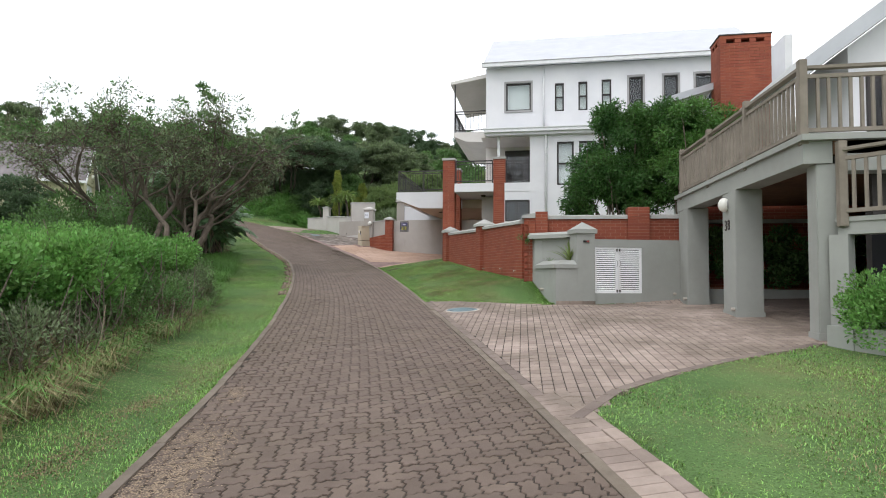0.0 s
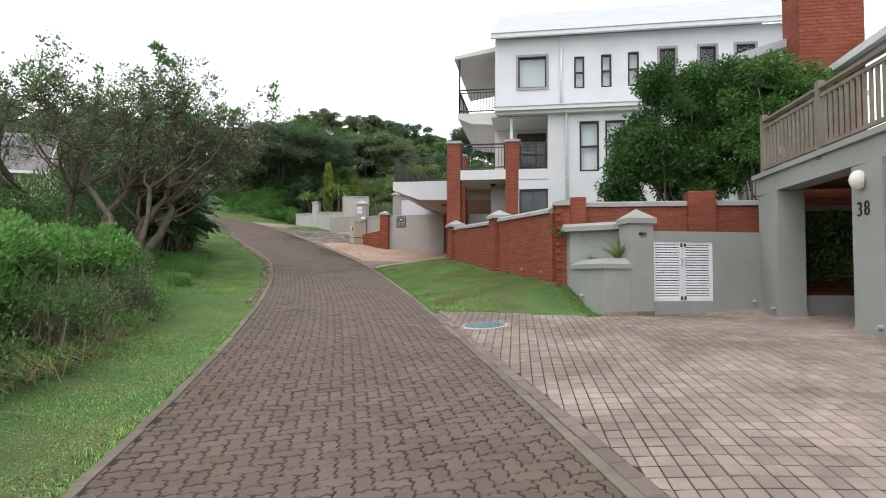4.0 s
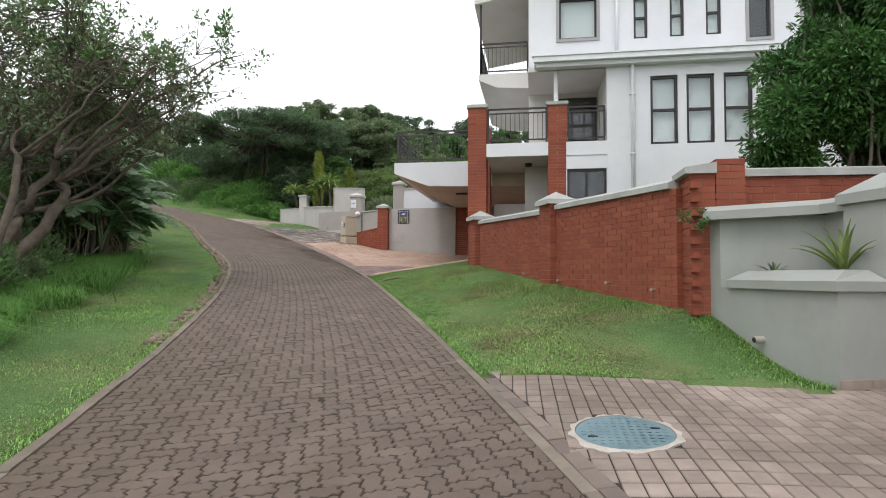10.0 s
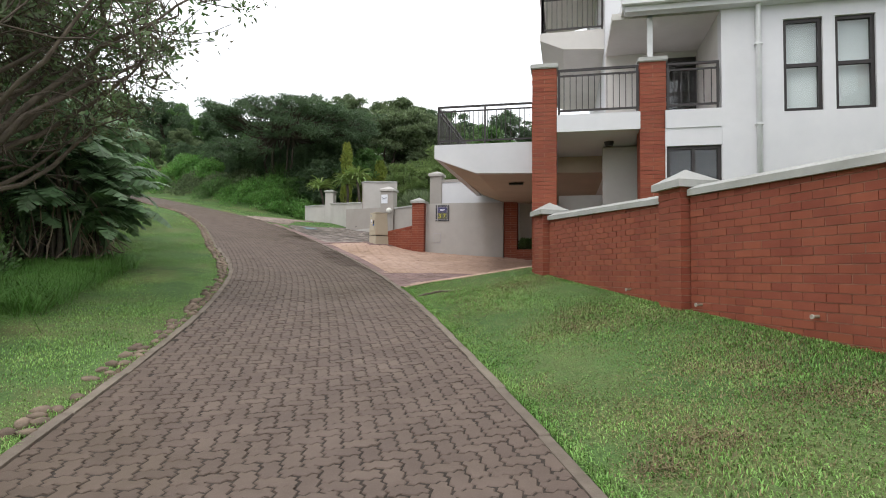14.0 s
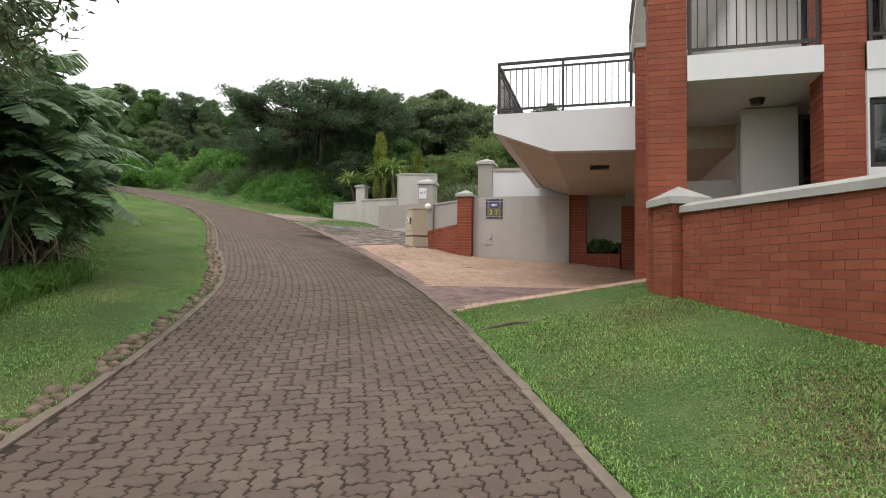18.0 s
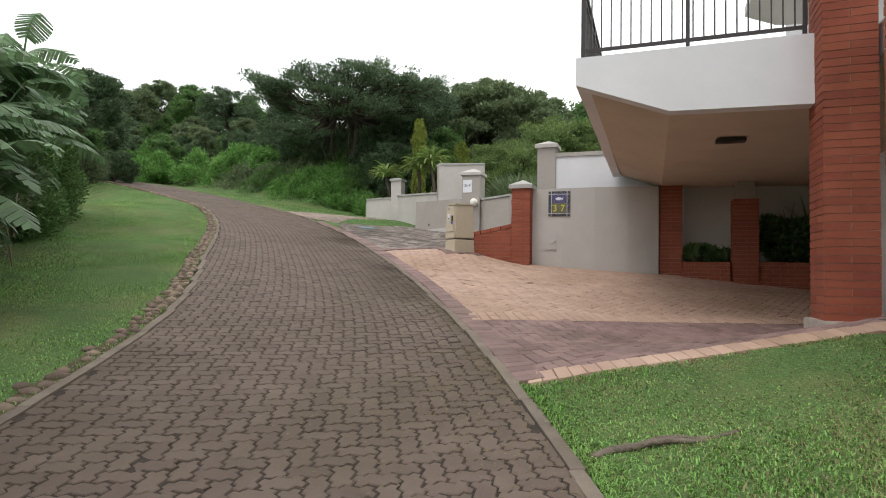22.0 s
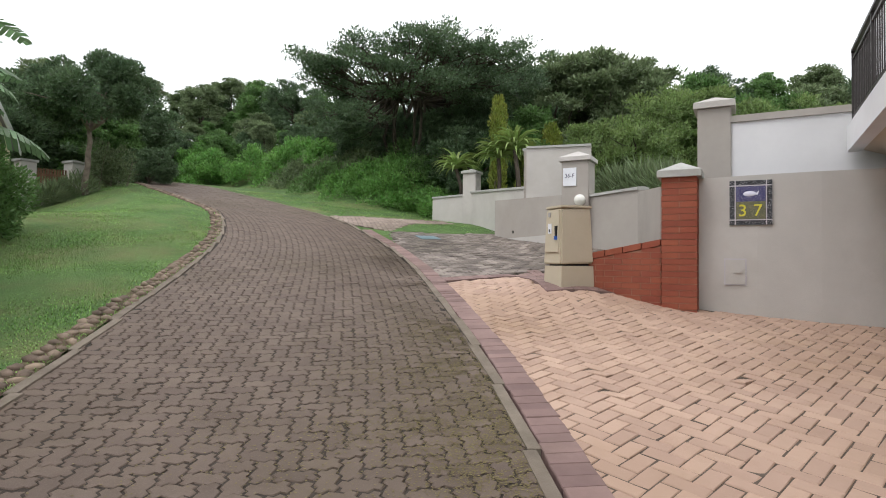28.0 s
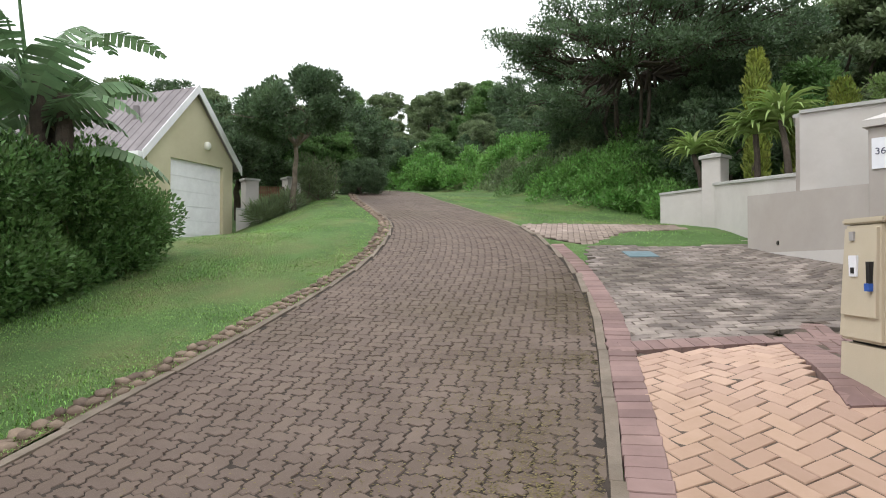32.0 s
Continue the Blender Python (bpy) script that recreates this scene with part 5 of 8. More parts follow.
part("terrace_slab", prism([(3.96, 8.02), (5.9, 6.08), (9.3, 6.08), (9.3, 7.98)], 1.78, 1.84), M_SAGE, terr)
rail_b = thing("terrace_railing", "weathered taupe timber terrace railing", "railing", (5, 6.4, 1.84), group="deck railings")
timber_rail(rail_b, (4.02, 7.95), (5.9, 6.1), 1.84, 0.9, 2)
# bulkhead lamp and number on the column
lamp = thing("wall_lamp", "round white bulkhead wall lamp on a column", "lamp", (3.5, 10.78, 2.3), group="bulkhead lamps")
lx = 3.5
part("base", tube([(lx, 10.78, 2.34), (lx - 0.03, 10.78, 2.34)], 0.1, 24), M_GREYTRIM, lamp)
part("globe", ball((lx - 0.05, 10.78, 2.34), 0.1, squash=1.25), M_LAMPWHITE, lamp, smooth=True)


def text(name, body, size, m, mat, parent, depth=0.006):
    cu = bpy.data.curves.new(name, "FONT")
    cu.body, cu.size, cu.extrude, cu.align_x, cu.align_y = body, size, depth, "CENTER", "CENTER"
    tmp = new("tmp_text", cu)
    me = bpy.data.meshes.new_from_object(tmp)
    bpy.data.objects.remove(tmp)
    me.transform(m)
    me.materials.clear()
    me.materials.append(mat)
    return hang(new(name, me), parent)


num = thing("house_number", "dark house number on the carport column", "number", (lx, 10.75, 1.97))
text("numeral", "3", 0.26, pose(lx - 0.004, 10.85, 1.97, 90, 0, -90), M_BRONZE, num)
text("numeral", "8", 0.26, pose(lx - 0.004, 10.69, 1.97, 90, 0, -90), M_BRONZE, num)
# chimney
ch = thing("chimney", "tall square red brick chimney with smoke slots", "chimney", (5.4, 15.9, 2))
bm = box(4.76, 15.41, 2.0, 5.94, 16.19, 6.98)
part("mortar_core", bm, M_MORTAR, ch)
items, z, k = [], 4.0, 0
while z < 7.0:
    u = 4.75 - 0.117 * (k % 2)
    while u < 5.95:
        a, b = max(u, 4.75), min(u + BL, 5.95)
        if b - a > 0.03:
            items.append((((a + b) / 2, 15.45, z + BH / 2), (b - a, 0.1, BH), 0.0))
        u += BL + JT
    v = 15.4 - 0.117 * ((k + 1) % 2)
    while v < 16.2:
        a, b = max(v, 15.51), min(v + BL, 16.2)
        if b - a > 0.03:
            items.append(((4.8, (a + b) / 2, z + BH / 2), (0.1, b - a, BH), 0.0))
        v += BL + JT
    z += BH + JT
    k += 1
bricks(ch, items, lambda c: c[2] > 6.2)
bm = bmesh.new()
for a, b in ((4.75, 4.9), (5.1, 5.25), (5.45, 5.6), (5.8, 5.95)):
    box(a, 15.4, 7.0, b, 15.52, 7.1, bm)
for a, b in ((15.523, 15.62), (15.8, 15.9), (16.08, 16.2)):
    box(4.75, a, 7.0, 4.87, b, 7.1, bm)
part("slot_pier", bm, M_BRICK, ch)
# Near-black block paints the dark inside of the flue.
part("flue_shade_block", box(4.95, 15.6, 6.9, 5.75, 16.1, 7.09), M_DARKROOM, ch)
part("top_course", box(4.74, 15.39, 7.1, 5.96, 16.21, 7.19, bevel=0.008), M_BRICK, ch)
part("top_slab", box(4.72, 15.37, 7.19, 5.98, 16.23, 7.22, bevel=0.006), M_DARKWALL, ch)
# upper storey of house 38 behind the deck
h38u = thing("house", "white upper storey with pale pitched roof behind the deck", "house", (8, 13, 2.9))
part("wall", prism([(6.2, 12.3), (9.5, 12.3), (9.5, 14.6), (6.2, 14.6)], 2.92, [5.6, 8.1, 8.1, 5.6]), M_WHITE, h38u)
part("door_frame", box(6.5, 12.22, 3.0, 8.6, 12.298, 5.0), M_BRONZE, h38u, "dark sliding door frame")
part("door_glass", box(6.6, 12.2, 3.1, 8.5, 12.22, 4.9), M_GLASS, h38u)
bm = bmesh.new()
hexa(bm, [(5.3, 11.9, 4.95), (9.9, 11.9, 8.45), (9.9, 15.3, 8.45), (5.3, 15.3, 4.95)], [(5.3, 11.9, 5.3), (9.9, 11.9, 8.8), (9.9, 15.3, 8.8), (5.3, 15.3, 5.3)])
part("roof", bm, M_ROOF_WHITE, h38u)
part("gutter", box(5.16, 11.9, 5.12, 5.296, 15.3, 5.26), M_GUTTER, h38u)
part("downpipe", tube([(6.12, 14.3, 5.3), (6.12, 14.3, 2.95)], 0.04, 10), M_GUTTER, h38u)
porch = thing("porch_roof", "small pale lean-to roof beside the chimney", "roof", (4.2, 16.5, 2.5))
bm = bmesh.new()
hexa(bm, [(3.7, 16.0, 5.72), (4.75, 16.0, 6.02), (4.75, 19.5, 6.02), (3.7, 19.5, 5.72)], [(3.7, 16.0, 5.9), (4.75, 16.0, 6.2), (4.75, 19.5, 6.2), (3.7, 19.5, 5.9)])
part("roof_sheet", bm, M_ROOF_WHITE, porch)
part("porch_post", box(3.76, 16.1, 1.2, 3.86, 16.2, 5.74), M_GUTTER, porch)
part("porch_wall", box(4.2, 17.2, 1.2, 4.75, 19.5, 5.8), M_WHITE, porch)

# ---- house 37 ----
h37 = thing("house", "white plastered three-storey house with brick pillars and balconies", "house", (2, 23, 1.3))


def wall_x(name, y0, y1, x0, x1, z0, z1, holes, mat, parent):
    xs = sorted({x0, x1, *[h[0] for h in holes], *[h[1] for h in holes]})
    zs = sorted({z0, z1, *[h[2] for h in holes], *[h[3] for h in holes]})
    bm = bmesh.new()
    for a, b in zip(xs, xs[1:]):
        for c, d in zip(zs, zs[1:]):
            if not any(h[0] <= a and b <= h[1] and h[2] <= c and d <= h[3] for h in holes):
                box(a, y0, c, b, y1, d, bm)
    bmesh.ops.remove_doubles(bm, verts=bm.verts, dist=1e-5)
    return part(name, bm, mat, parent)


def window(parent, x0, x1, z0, z1, y, cols=1, rows=1, back="blind", trim=0.0, fw=0.05):
    """A metal-framed window in a wall whose face is at y; panes, frame, what hangs behind."""
    bm = box(x0, y + 0.05, z0, x0 + fw, y + 0.12, z1)
    box(x1 - fw, y + 0.05, z0, x1, y + 0.12, z1, bm)
    box(x0 + fw, y + 0.05, z0, x1 - fw, y + 0.12, z0 + fw, bm)
    box(x0 + fw, y + 0.05, z1 - fw, x1 - fw, y + 0.12, z1, bm)
    for i in range(1, cols):
        c = x0 + (x1 - x0) * i / cols
        box(c - fw / 2, y + 0.05, z0 + fw, c + fw / 2, y + 0.118, z1 - fw, bm)
    for j in range(1, rows):
        c = z0 + (z1 - z0) * j / rows
        box(x0 + fw, y + 0.05, c - fw / 2, x1 - fw, y + 0.116, c + fw / 2, bm)
    w = part("window", bm, M_BRONZE, parent, "dark metal framed window")
    for i in range(cols):
        for j in range(rows):
            a, b = x0 + (x1 - x0) * i / cols, x0 + (x1 - x0) * (i + 1) / cols
            c, d = z0 + (z1 - z0) * j / rows, z0 + (z1 - z0) * (j + 1) / rows
            g = part("pane", box(a + fw / 2, y + 0.082, c + fw / 2, b - fw / 2, y + 0.09, d - fw / 2), M_GLASS, w)
            g.visible_shadow = False
    # Without a blind, a near-black sheet stands for the unlit room.
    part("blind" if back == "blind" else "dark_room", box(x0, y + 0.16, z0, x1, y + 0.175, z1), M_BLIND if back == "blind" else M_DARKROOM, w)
    if trim:
        bm = box(x0 - trim, y - 0.035, z0 - trim, x0, y + 0.04, z1 + trim)
        box(x1, y - 0.035, z0 - trim, x1 + trim, y + 0.04, z1 + trim, bm)
        box(x0, y - 0.035, z1, x1, y + 0.04, z1 + trim, bm)
        box(x0, y - 0.035, z0 - trim, x1, y + 0.04, z0, bm)
        part("surround", bm, M_GREYTRIM, w)
    return w


YU, YL = 23.6, 21.6
up = [(-1.17, -0.17, 7.84, 8.97), (0.8, 1.16, 7.75, 8.9), (1.73, 2.09, 7.75, 8.92), (2.64, 3.02, 7.75, 8.96), (3.7, 4.22, 7.6, 9.0), (5.02, 5.54, 7.6, 9.0), (6.2, 6.8, 7.6, 9.0)]
wall_x("wall", YU, YU + 0.25, -2.0, 9.0, 6.4, 9.66, up, M_WHITE, h37)
window(h37, *up[0], YU, trim=0.08)
for h in up[1:4]:
    window(h37, *h, YU, rows=2, fw=0.06)
for h in up[4:]:
    window(h37, *h, YU, back="dark", trim=0.08)
low = [(0.83, 1.44, 4.43, 6.04), (1.63, 2.24, 4.43, 6.04), (2.44, 3.06, 4.43, 6.04), (4.2, 4.9, 4.43, 6.04), (-1.08, -0.17, 3.1, 3.9)]
wall_x("wall", YL, YL + 0.25, -0.16, 9.0, 1.0, 6.42, low[:4], M_WHITE, h37)
for h in low[:4]:
    window(h37, *h, YL, rows=2, fw=0.06)
wall_x("wall", YL, YL + 0.2, -1.1, -0.162, 1.0, 4.54, [low[4]], M_WHITE, h37)
window(h37, *low[4], YL, cols=2, rows=1, back="dark", fw=0.06)
part("side_wall", box(-2.0, YU + 0.25, 1.0, -1.75, 33, 9.66), M_WHITE, h37)
part("end_wall", box(8.75, YL + 0.25, 1.0, 9.0, 33, 9.66), M_WHITE, h37)
part("back_wall", box(-1.75, 32.75, 1.0, 8.75, 33, 9.66), M_WHITE, h37)
part("inner_floor", box(-1.75, YL + 0.25, 4.3, 8.75, 32.75, 4.5), M_WHITE, h37)
part("upper_floor", box(-1.75, YU + 0.25, 6.9, 8.75, 32.75, 7.1), M_WHITE, h37)
# recessed balcony of the first floor
part("recess_back", box(-2.0, YU - 0.1, 4.54, -0.16, YU, 6.42), M_WARMWHITE, h37)
part("recess_side", box(-0.16, YL + 0.25, 4.54, 0.0, YU, 6.42), M_WARMWHITE, h37)
part("recess_ceiling", box(-2.0, YL + 0.1, 6.3, -0.16, YU - 0.1, 6.42), M_WARMWHITE, h37)
door = part("balcony_door", box(-1.2, YU - 0.16, 4.58, -0.2, YU - 0.1, 6.15), M_BRONZE, h37, "dark glazed balcony door")
for i in range(3):
    for j in range(2):
        a = -1.15 + 0.32 * i
        part("pane", box(a, YU - 0.175, 4.68 + 0.74 * j, a + 0.27, YU - 0.162, 5.34 + 0.74 * j), M_GLASS, door)
part("balcony_slab", box(-3.0, YL + 0.02, 4.24, -1.52, YU + 3.0, 4.56), M_WHITE, h37)
part("balcony_slab", box(-1.1, YL - 0.02, 4.22, -0.163, YU, 4.545), M_WHITE, h37)
part("corner_post", box(-1.38, YL + 0.1, 4.5, -1.29, YL + 0.2, 6.36), M_GUTTER, h37)
# lean-to roof strip over the first floor with gutter
bm = bmesh.new()
hexa(bm, [(-1.82, 21.38, 6.44), (9.05, 21.38, 6.44), (9.05, YU, 6.95), (-1.82, YU, 6.95)], [(-1.82, 21.38, 6.5), (9.05, 21.38, 6.5), (9.05, YU, 7.03), (-1.82, YU, 7.03)])
part("lean_to_roof", bm, M_ROOF_WHITE, h37)
bm = box(-1.86, 21.28, 6.4, 9.05, 21.38, 6.52)
box(-1.9, 21.25, 6.52, 9.05, 21.38, 6.55, bm)
part("gutter", bm, M_GUTTER, h37)
part("eave_board", box(-1.8, 21.39, 6.3, 9.05, 21.598, 6.43), M_WHITE, h37)
part("fascia", box(-1.84, 21.38, 6.36, -1.8, YU, 6.6), M_GUTTER, h37)
part("rain_head", box(0.2, YU - 0.2, 7.0, 0.5, YU - 0.04, 7.1), M_BRONZE, h37, "dark rainwater box")
part("downpipe", tube([(0.42, YL - 0.12, 6.42), (0.42, YL - 0.06, 6.2), (0.42, YL - 0.06, 1.6)], 0.045, 12), M_GUTTER, h37, smooth=True)
part("downpipe", tube([(0.35, YU - 0.06, 9.6), (0.35, YU - 0.06, 7.1)], 0.04, 12), M_GUTTER, h37, smooth=True)
for z in (2.6, 4.2, 5.6):
    part("pipe_bracket", box(0.36, YL - 0.11, z, 0.48, YL, z + 0.03), M_GUTTER, h37)
# main roof
bm = bmesh.new()
hexa(bm, [(-2.12, 23.35, 9.66), (9.1, 23.35, 9.66), (9.1, 28.3, 12.6), (-2.12, 28.3, 12.6)], [(-2.12, 23.35, 9.74), (9.1, 23.35, 9.74), (9.1, 28.3, 12.7), (-2.12, 28.3, 12.7)])
part("roof", bm, M_ROOF_WHITE, h37)
bm = bmesh.new()
hexa(bm, [(-2.12, 28.3, 12.6), (9.1, 28.3, 12.6), (9.1, 33.3, 9.66), (-2.12, 33.3, 9.66)], [(-2.12, 28.3, 12.7), (9.1, 28.3, 12.7), (9.1, 33.3, 9.74), (-2.12, 33.3, 9.74)])
part("roof", bm, M_ROOF_WHITE, h37)
part("gutter", box(-2.14, 23.22, 9.6, 9.1, 23.36, 9.74), M_GUTTER, h37)
part("gutter_lip", box(-2.14, 23.2, 9.74, 9.1, 23.34, 9.765), M_GREYTRIM, h37)
part("gable", prism([(-2.0, 23.85), (-1.75, 23.85), (-1.75, 28.3), (-2.0, 28.3)], 9.66, [9.9, 9.9, 12.58, 12.58]), M_WHITE, h37)
part("gable", prism([(-2.0, 28.3), (-1.75, 28.3), (-1.75, 32.8), (-2.0, 32.8)], 9.66, [12.58, 12.58, 9.85, 9.85]), M_WHITE, h37)


def metal_rail(parent, p, q, z, h, gap=0.11, ends=(True, True)):
    """A dark metal balustrade of thin bars."""
    p, q = Vector(p), Vector(q)
    L = (q - p).length
    d = (q - p) / L
    part("top_rail", slab_line(p, q, 0.05, z + h - 0.04, z + h), M_BRONZE, parent)
    part("mid_rail", slab_line(p, q, 0.03, z + h - 0.14, z + h - 0.11), M_BRONZE, parent)
    part("bottom_rail", slab_line(p, q, 0.03, z + 0.08, z + 0.115), M_BRONZE, parent)
    n = max(2, int(L / gap))
    m = max(1, round(L / 1.2))
    for i in range(n + 1):
        c = p + d * L * i / n
        part("bar", slab_line(c - d * 0.007, c + d * 0.007, 0.014, z + 0.115, z + h - 0.11), M_BRONZE, parent)
    for i in range(m + 1):
        c = p + d * (0.02 + (L - 0.04) * i / m)
        part("post", slab_line(c - d * 0.02, c + d * 0.02, 0.04, z, z + h - 0.04), M_BRONZE, parent)


r1 = thing("balcony_railing", "dark bronze metal balcony railing between brick pillars", "railing", (-2.3, 21.7, 4.56), group="balcony railings")
metal_rail(r1, (-2.98, 21.72), (-1.54, 21.72), 4.56, 0.88)
r2 = thing("balcony_railing", "dark bronze metal railing of the recessed balcony", "railing", (-0.6, 21.7, 4.55), group="balcony railings")
metal_rail(r2, (-1.06, 21.66), (-0.19, 21.66), 4.55, 0.86)
# brick pillars
for x0, zt in ((-3.23, 5.46), (-1.3, 5.46)):
    pil = thing("brick_pillar", "tall red brick balcony pillar with grey capping", "pillar", (x0, 21.88, 1.2), group="brick pillars")
    brick_pier(pil, x0, 21.88, 0.45, 0.46, 1.1, zt, 0, (lambda c: c[2] > 2.0) if x0 < -3 else (lambda c: False))
    part("cap", box(x0 - 0.26, 21.61, zt, x0 + 0.26, 22.15, zt + 0.09, bevel=0.015), M_COPING, pil)
pil = thing("brick_pillar", "red brick pillar on a pale plinth under the balcony", "pillar", (-3.3, 23.6, 1.5), group="brick pillars")
brick_pier(pil, -3.28, 23.75, 0.45, 0.5, 1.75, 5.42)
part("plinth", box(-3.56, 23.46, 1.2, -3.02, 24.04, 1.75, bevel=0.01), M_CEMENT, pil)
part("cap", box(-3.54, 23.47, 5.42, -3.02, 24.03, 5.5, bevel=0.012), M_COPING, pil)
# cantilevered terrace over the carport
sec = [(-5.83, 4.58), (-5.83, 4.27), (-4.84, 3.9), (-3.02, 3.86), (-3.02, 4.58)]
can = thing("cantilever_terrace", "white cantilevered terrace slab with beige underside", "balcony", (-4.5, 26, 3.9))
bm = bmesh.new()
hexa(bm, [(x, 23.78, z) for x, z in sec], [(x, 23.96, z) for x, z in sec])
bmesh.ops.recalc_face_normals(bm, faces=bm.faces)
part("front_fascia", bm, M_WHITE, can)
part("side_fascia", box(-5.83, 23.962, 4.27, -5.68, 30.3, 4.58), M_WHITE, can)
bm = bmesh.new()
sec2 = [(-5.678, 4.3), (-5.678, 4.222), (-4.84, 3.912), (-1.9, 3.87), (-1.9, 4.3)]
hexa(bm, [(x, 23.962, z) for x, z in sec2], [(x, 30.42, z + 0.1) for x, z in sec2])
bmesh.ops.recalc_face_normals(bm, faces=bm.faces)
part("soffit", bm, M_SOFFIT, can)
part("terrace_floor", box(-5.676, 23.964, 4.42, -2.0, 30.6, 4.55), M_COPING, can)
part("downlight", box(-4.25, 25.3, 3.86, -3.9, 25.45, 3.9), M_BRONZE, can, "recessed downlight")
r3 = thing("balcony_railing", "dark bronze metal terrace railing", "railing", (-4.5, 24, 4.58), group="balcony railings")
metal_rail(r3, (-5.77, 23.86), (-3.55, 23.86), 4.58, 0.92, 0.105)
metal_rail(r3, (-5.77, 23.92), (-5.77, 30.2), 4.58, 0.92, 0.105)
# upper corner balcony with roof
ub = thing("corner_balcony", "white corner balcony with sloping soffit and flat roof", "balcony", (-2.8, 25.5, 7))
bm = bmesh.new()
hexa(bm, [(-3.42, 24.0, 7.12), (-3.42, 24.0, 6.95), (-2.9, 24.0, 6.72), (-2.0, 24.0, 6.66), (-2.0, 24.0, 7.12)], [(-3.42, 29.0, 7.12), (-3.42, 29.0, 6.95), (-2.9, 29.0, 6.72), (-2.0, 29.0, 6.66), (-2.0, 29.0, 7.12)])
bmesh.ops.recalc_face_normals(bm, faces=bm.faces)
part("slab", bm, M_WARMWHITE, ub)
bm = bmesh.new()
hexa(bm, [(-3.55, 23.95, 9.16), (-2.0, 23.95, 9.4), (-2.0, 29.2, 9.4), (-3.55, 29.2, 9.16)], [(-3.55, 23.95, 9.28), (-2.0, 23.95, 9.56), (-2.0, 29.2, 9.56), (-3.55, 29.2, 9.28)])
part("roof", bm, M_WARMWHITE, ub)
part("roof_post", box(-3.4, 24.06, 7.12, -3.34, 24.12, 9.2), M_BRONZE, ub)
r4 = thing("balcony_railing", "dark bronze metal railing of the corner balcony", "railing", (-2.8, 24.1, 7.12), group="balcony railings")
metal_rail(r4, (-3.38, 24.08), (-2.02, 24.08), 7.12, 0.92)
metal_rail(r4, (-3.38, 24.14), (-3.38, 28.9), 7.12, 0.92, 0.14)
# carport behind the pillars
car = thing("carport", "shaded carport with pale back walls and brick columns", "carport", (-2.5, 29, 2))
part("back_wall", box(-4.39, 30.62, 1.6, -1.76, 30.78, 4.4), M_WARMWHITE, car)
part("side_wall", box(-1.9, 24.6, 1.2, -1.76, 30.61, 4.24), M_WARMWHITE, car)
for cx, cy, zc in ((-4.66, 30.25, 4.02), (-3.33, 29.78, 3.64)):
    pil = thing("carport_column", "red brick carport column", "column", (cx, cy, 2), group="carport columns")
    brick_pier(pil, cx, cy, 0.44, 0.44, 1.8, zc)
    part("neck", box(cx - 0.15, cy - 0.19, zc, cx + 0.15, cy + 0.19, 4.06), M_TAUPE, pil)
pb = thing("brick_planter", "low red brick planter under the terrace", "planter", (-3.6, 30.8, 2.1))
brick_run(pb, (-4.42, 29.98), (-3.57, 29.8), 0.2, 1.9, (2.42, 2.42))
brick_run(pb, (-3.09, 29.7), (-1.95, 29.5), 0.2, 1.9, (2.42, 2.42))
part("soil", prism([(-4.4, 30.09), (-3.57, 29.91), (-3.57, 30.01), (-3.09, 30.01), (-3.09, 29.81), (-1.92, 29.61), (-1.92, 30.6), (-4.4, 30.6)], 1.9, 2.36), M_SOIL, pb)
# ground floor window and wall seen between the pillars
part("gallery_end", box(-2.1, 23.0, 1.2, -1.4, 23.15, 4.22), M_WARMWHITE, h37)
window(h37, -1.4, -1.0, 1.4, 4.1, 22.95, rows=3, back="dark", fw=0.06)
part("gallery_wall", box(-3.0, 24.2, 1.2, -1.92, 24.35, 3.4), M_WARMWHITE, h37)
part("ceiling_lamp", tube([(-2.0, 22.6, 4.24), (-2.0, 22.6, 4.16)], [0.1, 0.07], 20), M_BRONZE, h37, "round dark ceiling lamp")

# ---- curved boundary wall of house 37 ----
cv = thing("curved_wall", "pale plastered curved boundary wall with hatch", "wall", (-6.2, 29.7, 2.3), kind="structure")
pts = [(-7.44, 29.5), (-6.8, 29.53), (-6.15, 29.62), (-5.5, 29.77), (-4.9, 29.97)]
outer = pts
inner_ = [(x + 0.03, y + 0.22) for x, y in pts]
zt = [3.93, 3.945, 3.96, 3.975, 3.99]
bm = bmesh.new()
for i in range(4):
    prism([outer[i], outer[i + 1], inner_[i + 1], inner_[i]], 1.7, [zt[i], zt[i + 1], zt[i + 1], zt[i]], bm)
bmesh.ops.remove_doubles(bm, verts=bm.verts, dist=1e-5)
part("wall_body", bm, M_TAUPE_LIGHT, cv)
bw = thing("high_wall", "tall white plastered wall with taupe coping", "wall", (-6.2, 30.6, 2.4), kind="structure")
part("wall_body", box(-7.1, 30.45, 2.0, -4.4, 30.65, 4.8), M_WHITE, bw)
part("coping", box(-7.12, 30.42, 4.8, -4.4, 30.68, 4.89), M_TAUPE, bw)
hp = thing("gate_pier", "tall taupe plastered pier with pointed cap", "pier", (-7.24, 30.65, 2.4))
part("shaft", box(-7.52, 30.4, 2.0, -7.1, 30.85, 5.02, bevel=0.01), M_TAUPE, hp)
part("cap", cap_pyramid(-7.31, 30.62, 5.02, 0.52, 0.54, 0.08, 0.12), M_TAUPE_LIGHT, hp)
# number plaque of tiles on the curved wall
pq = thing("number_plaque", "tiled house number plaque with a pale fish above number", "plaque", (-6.88, 29.5, 3.6))


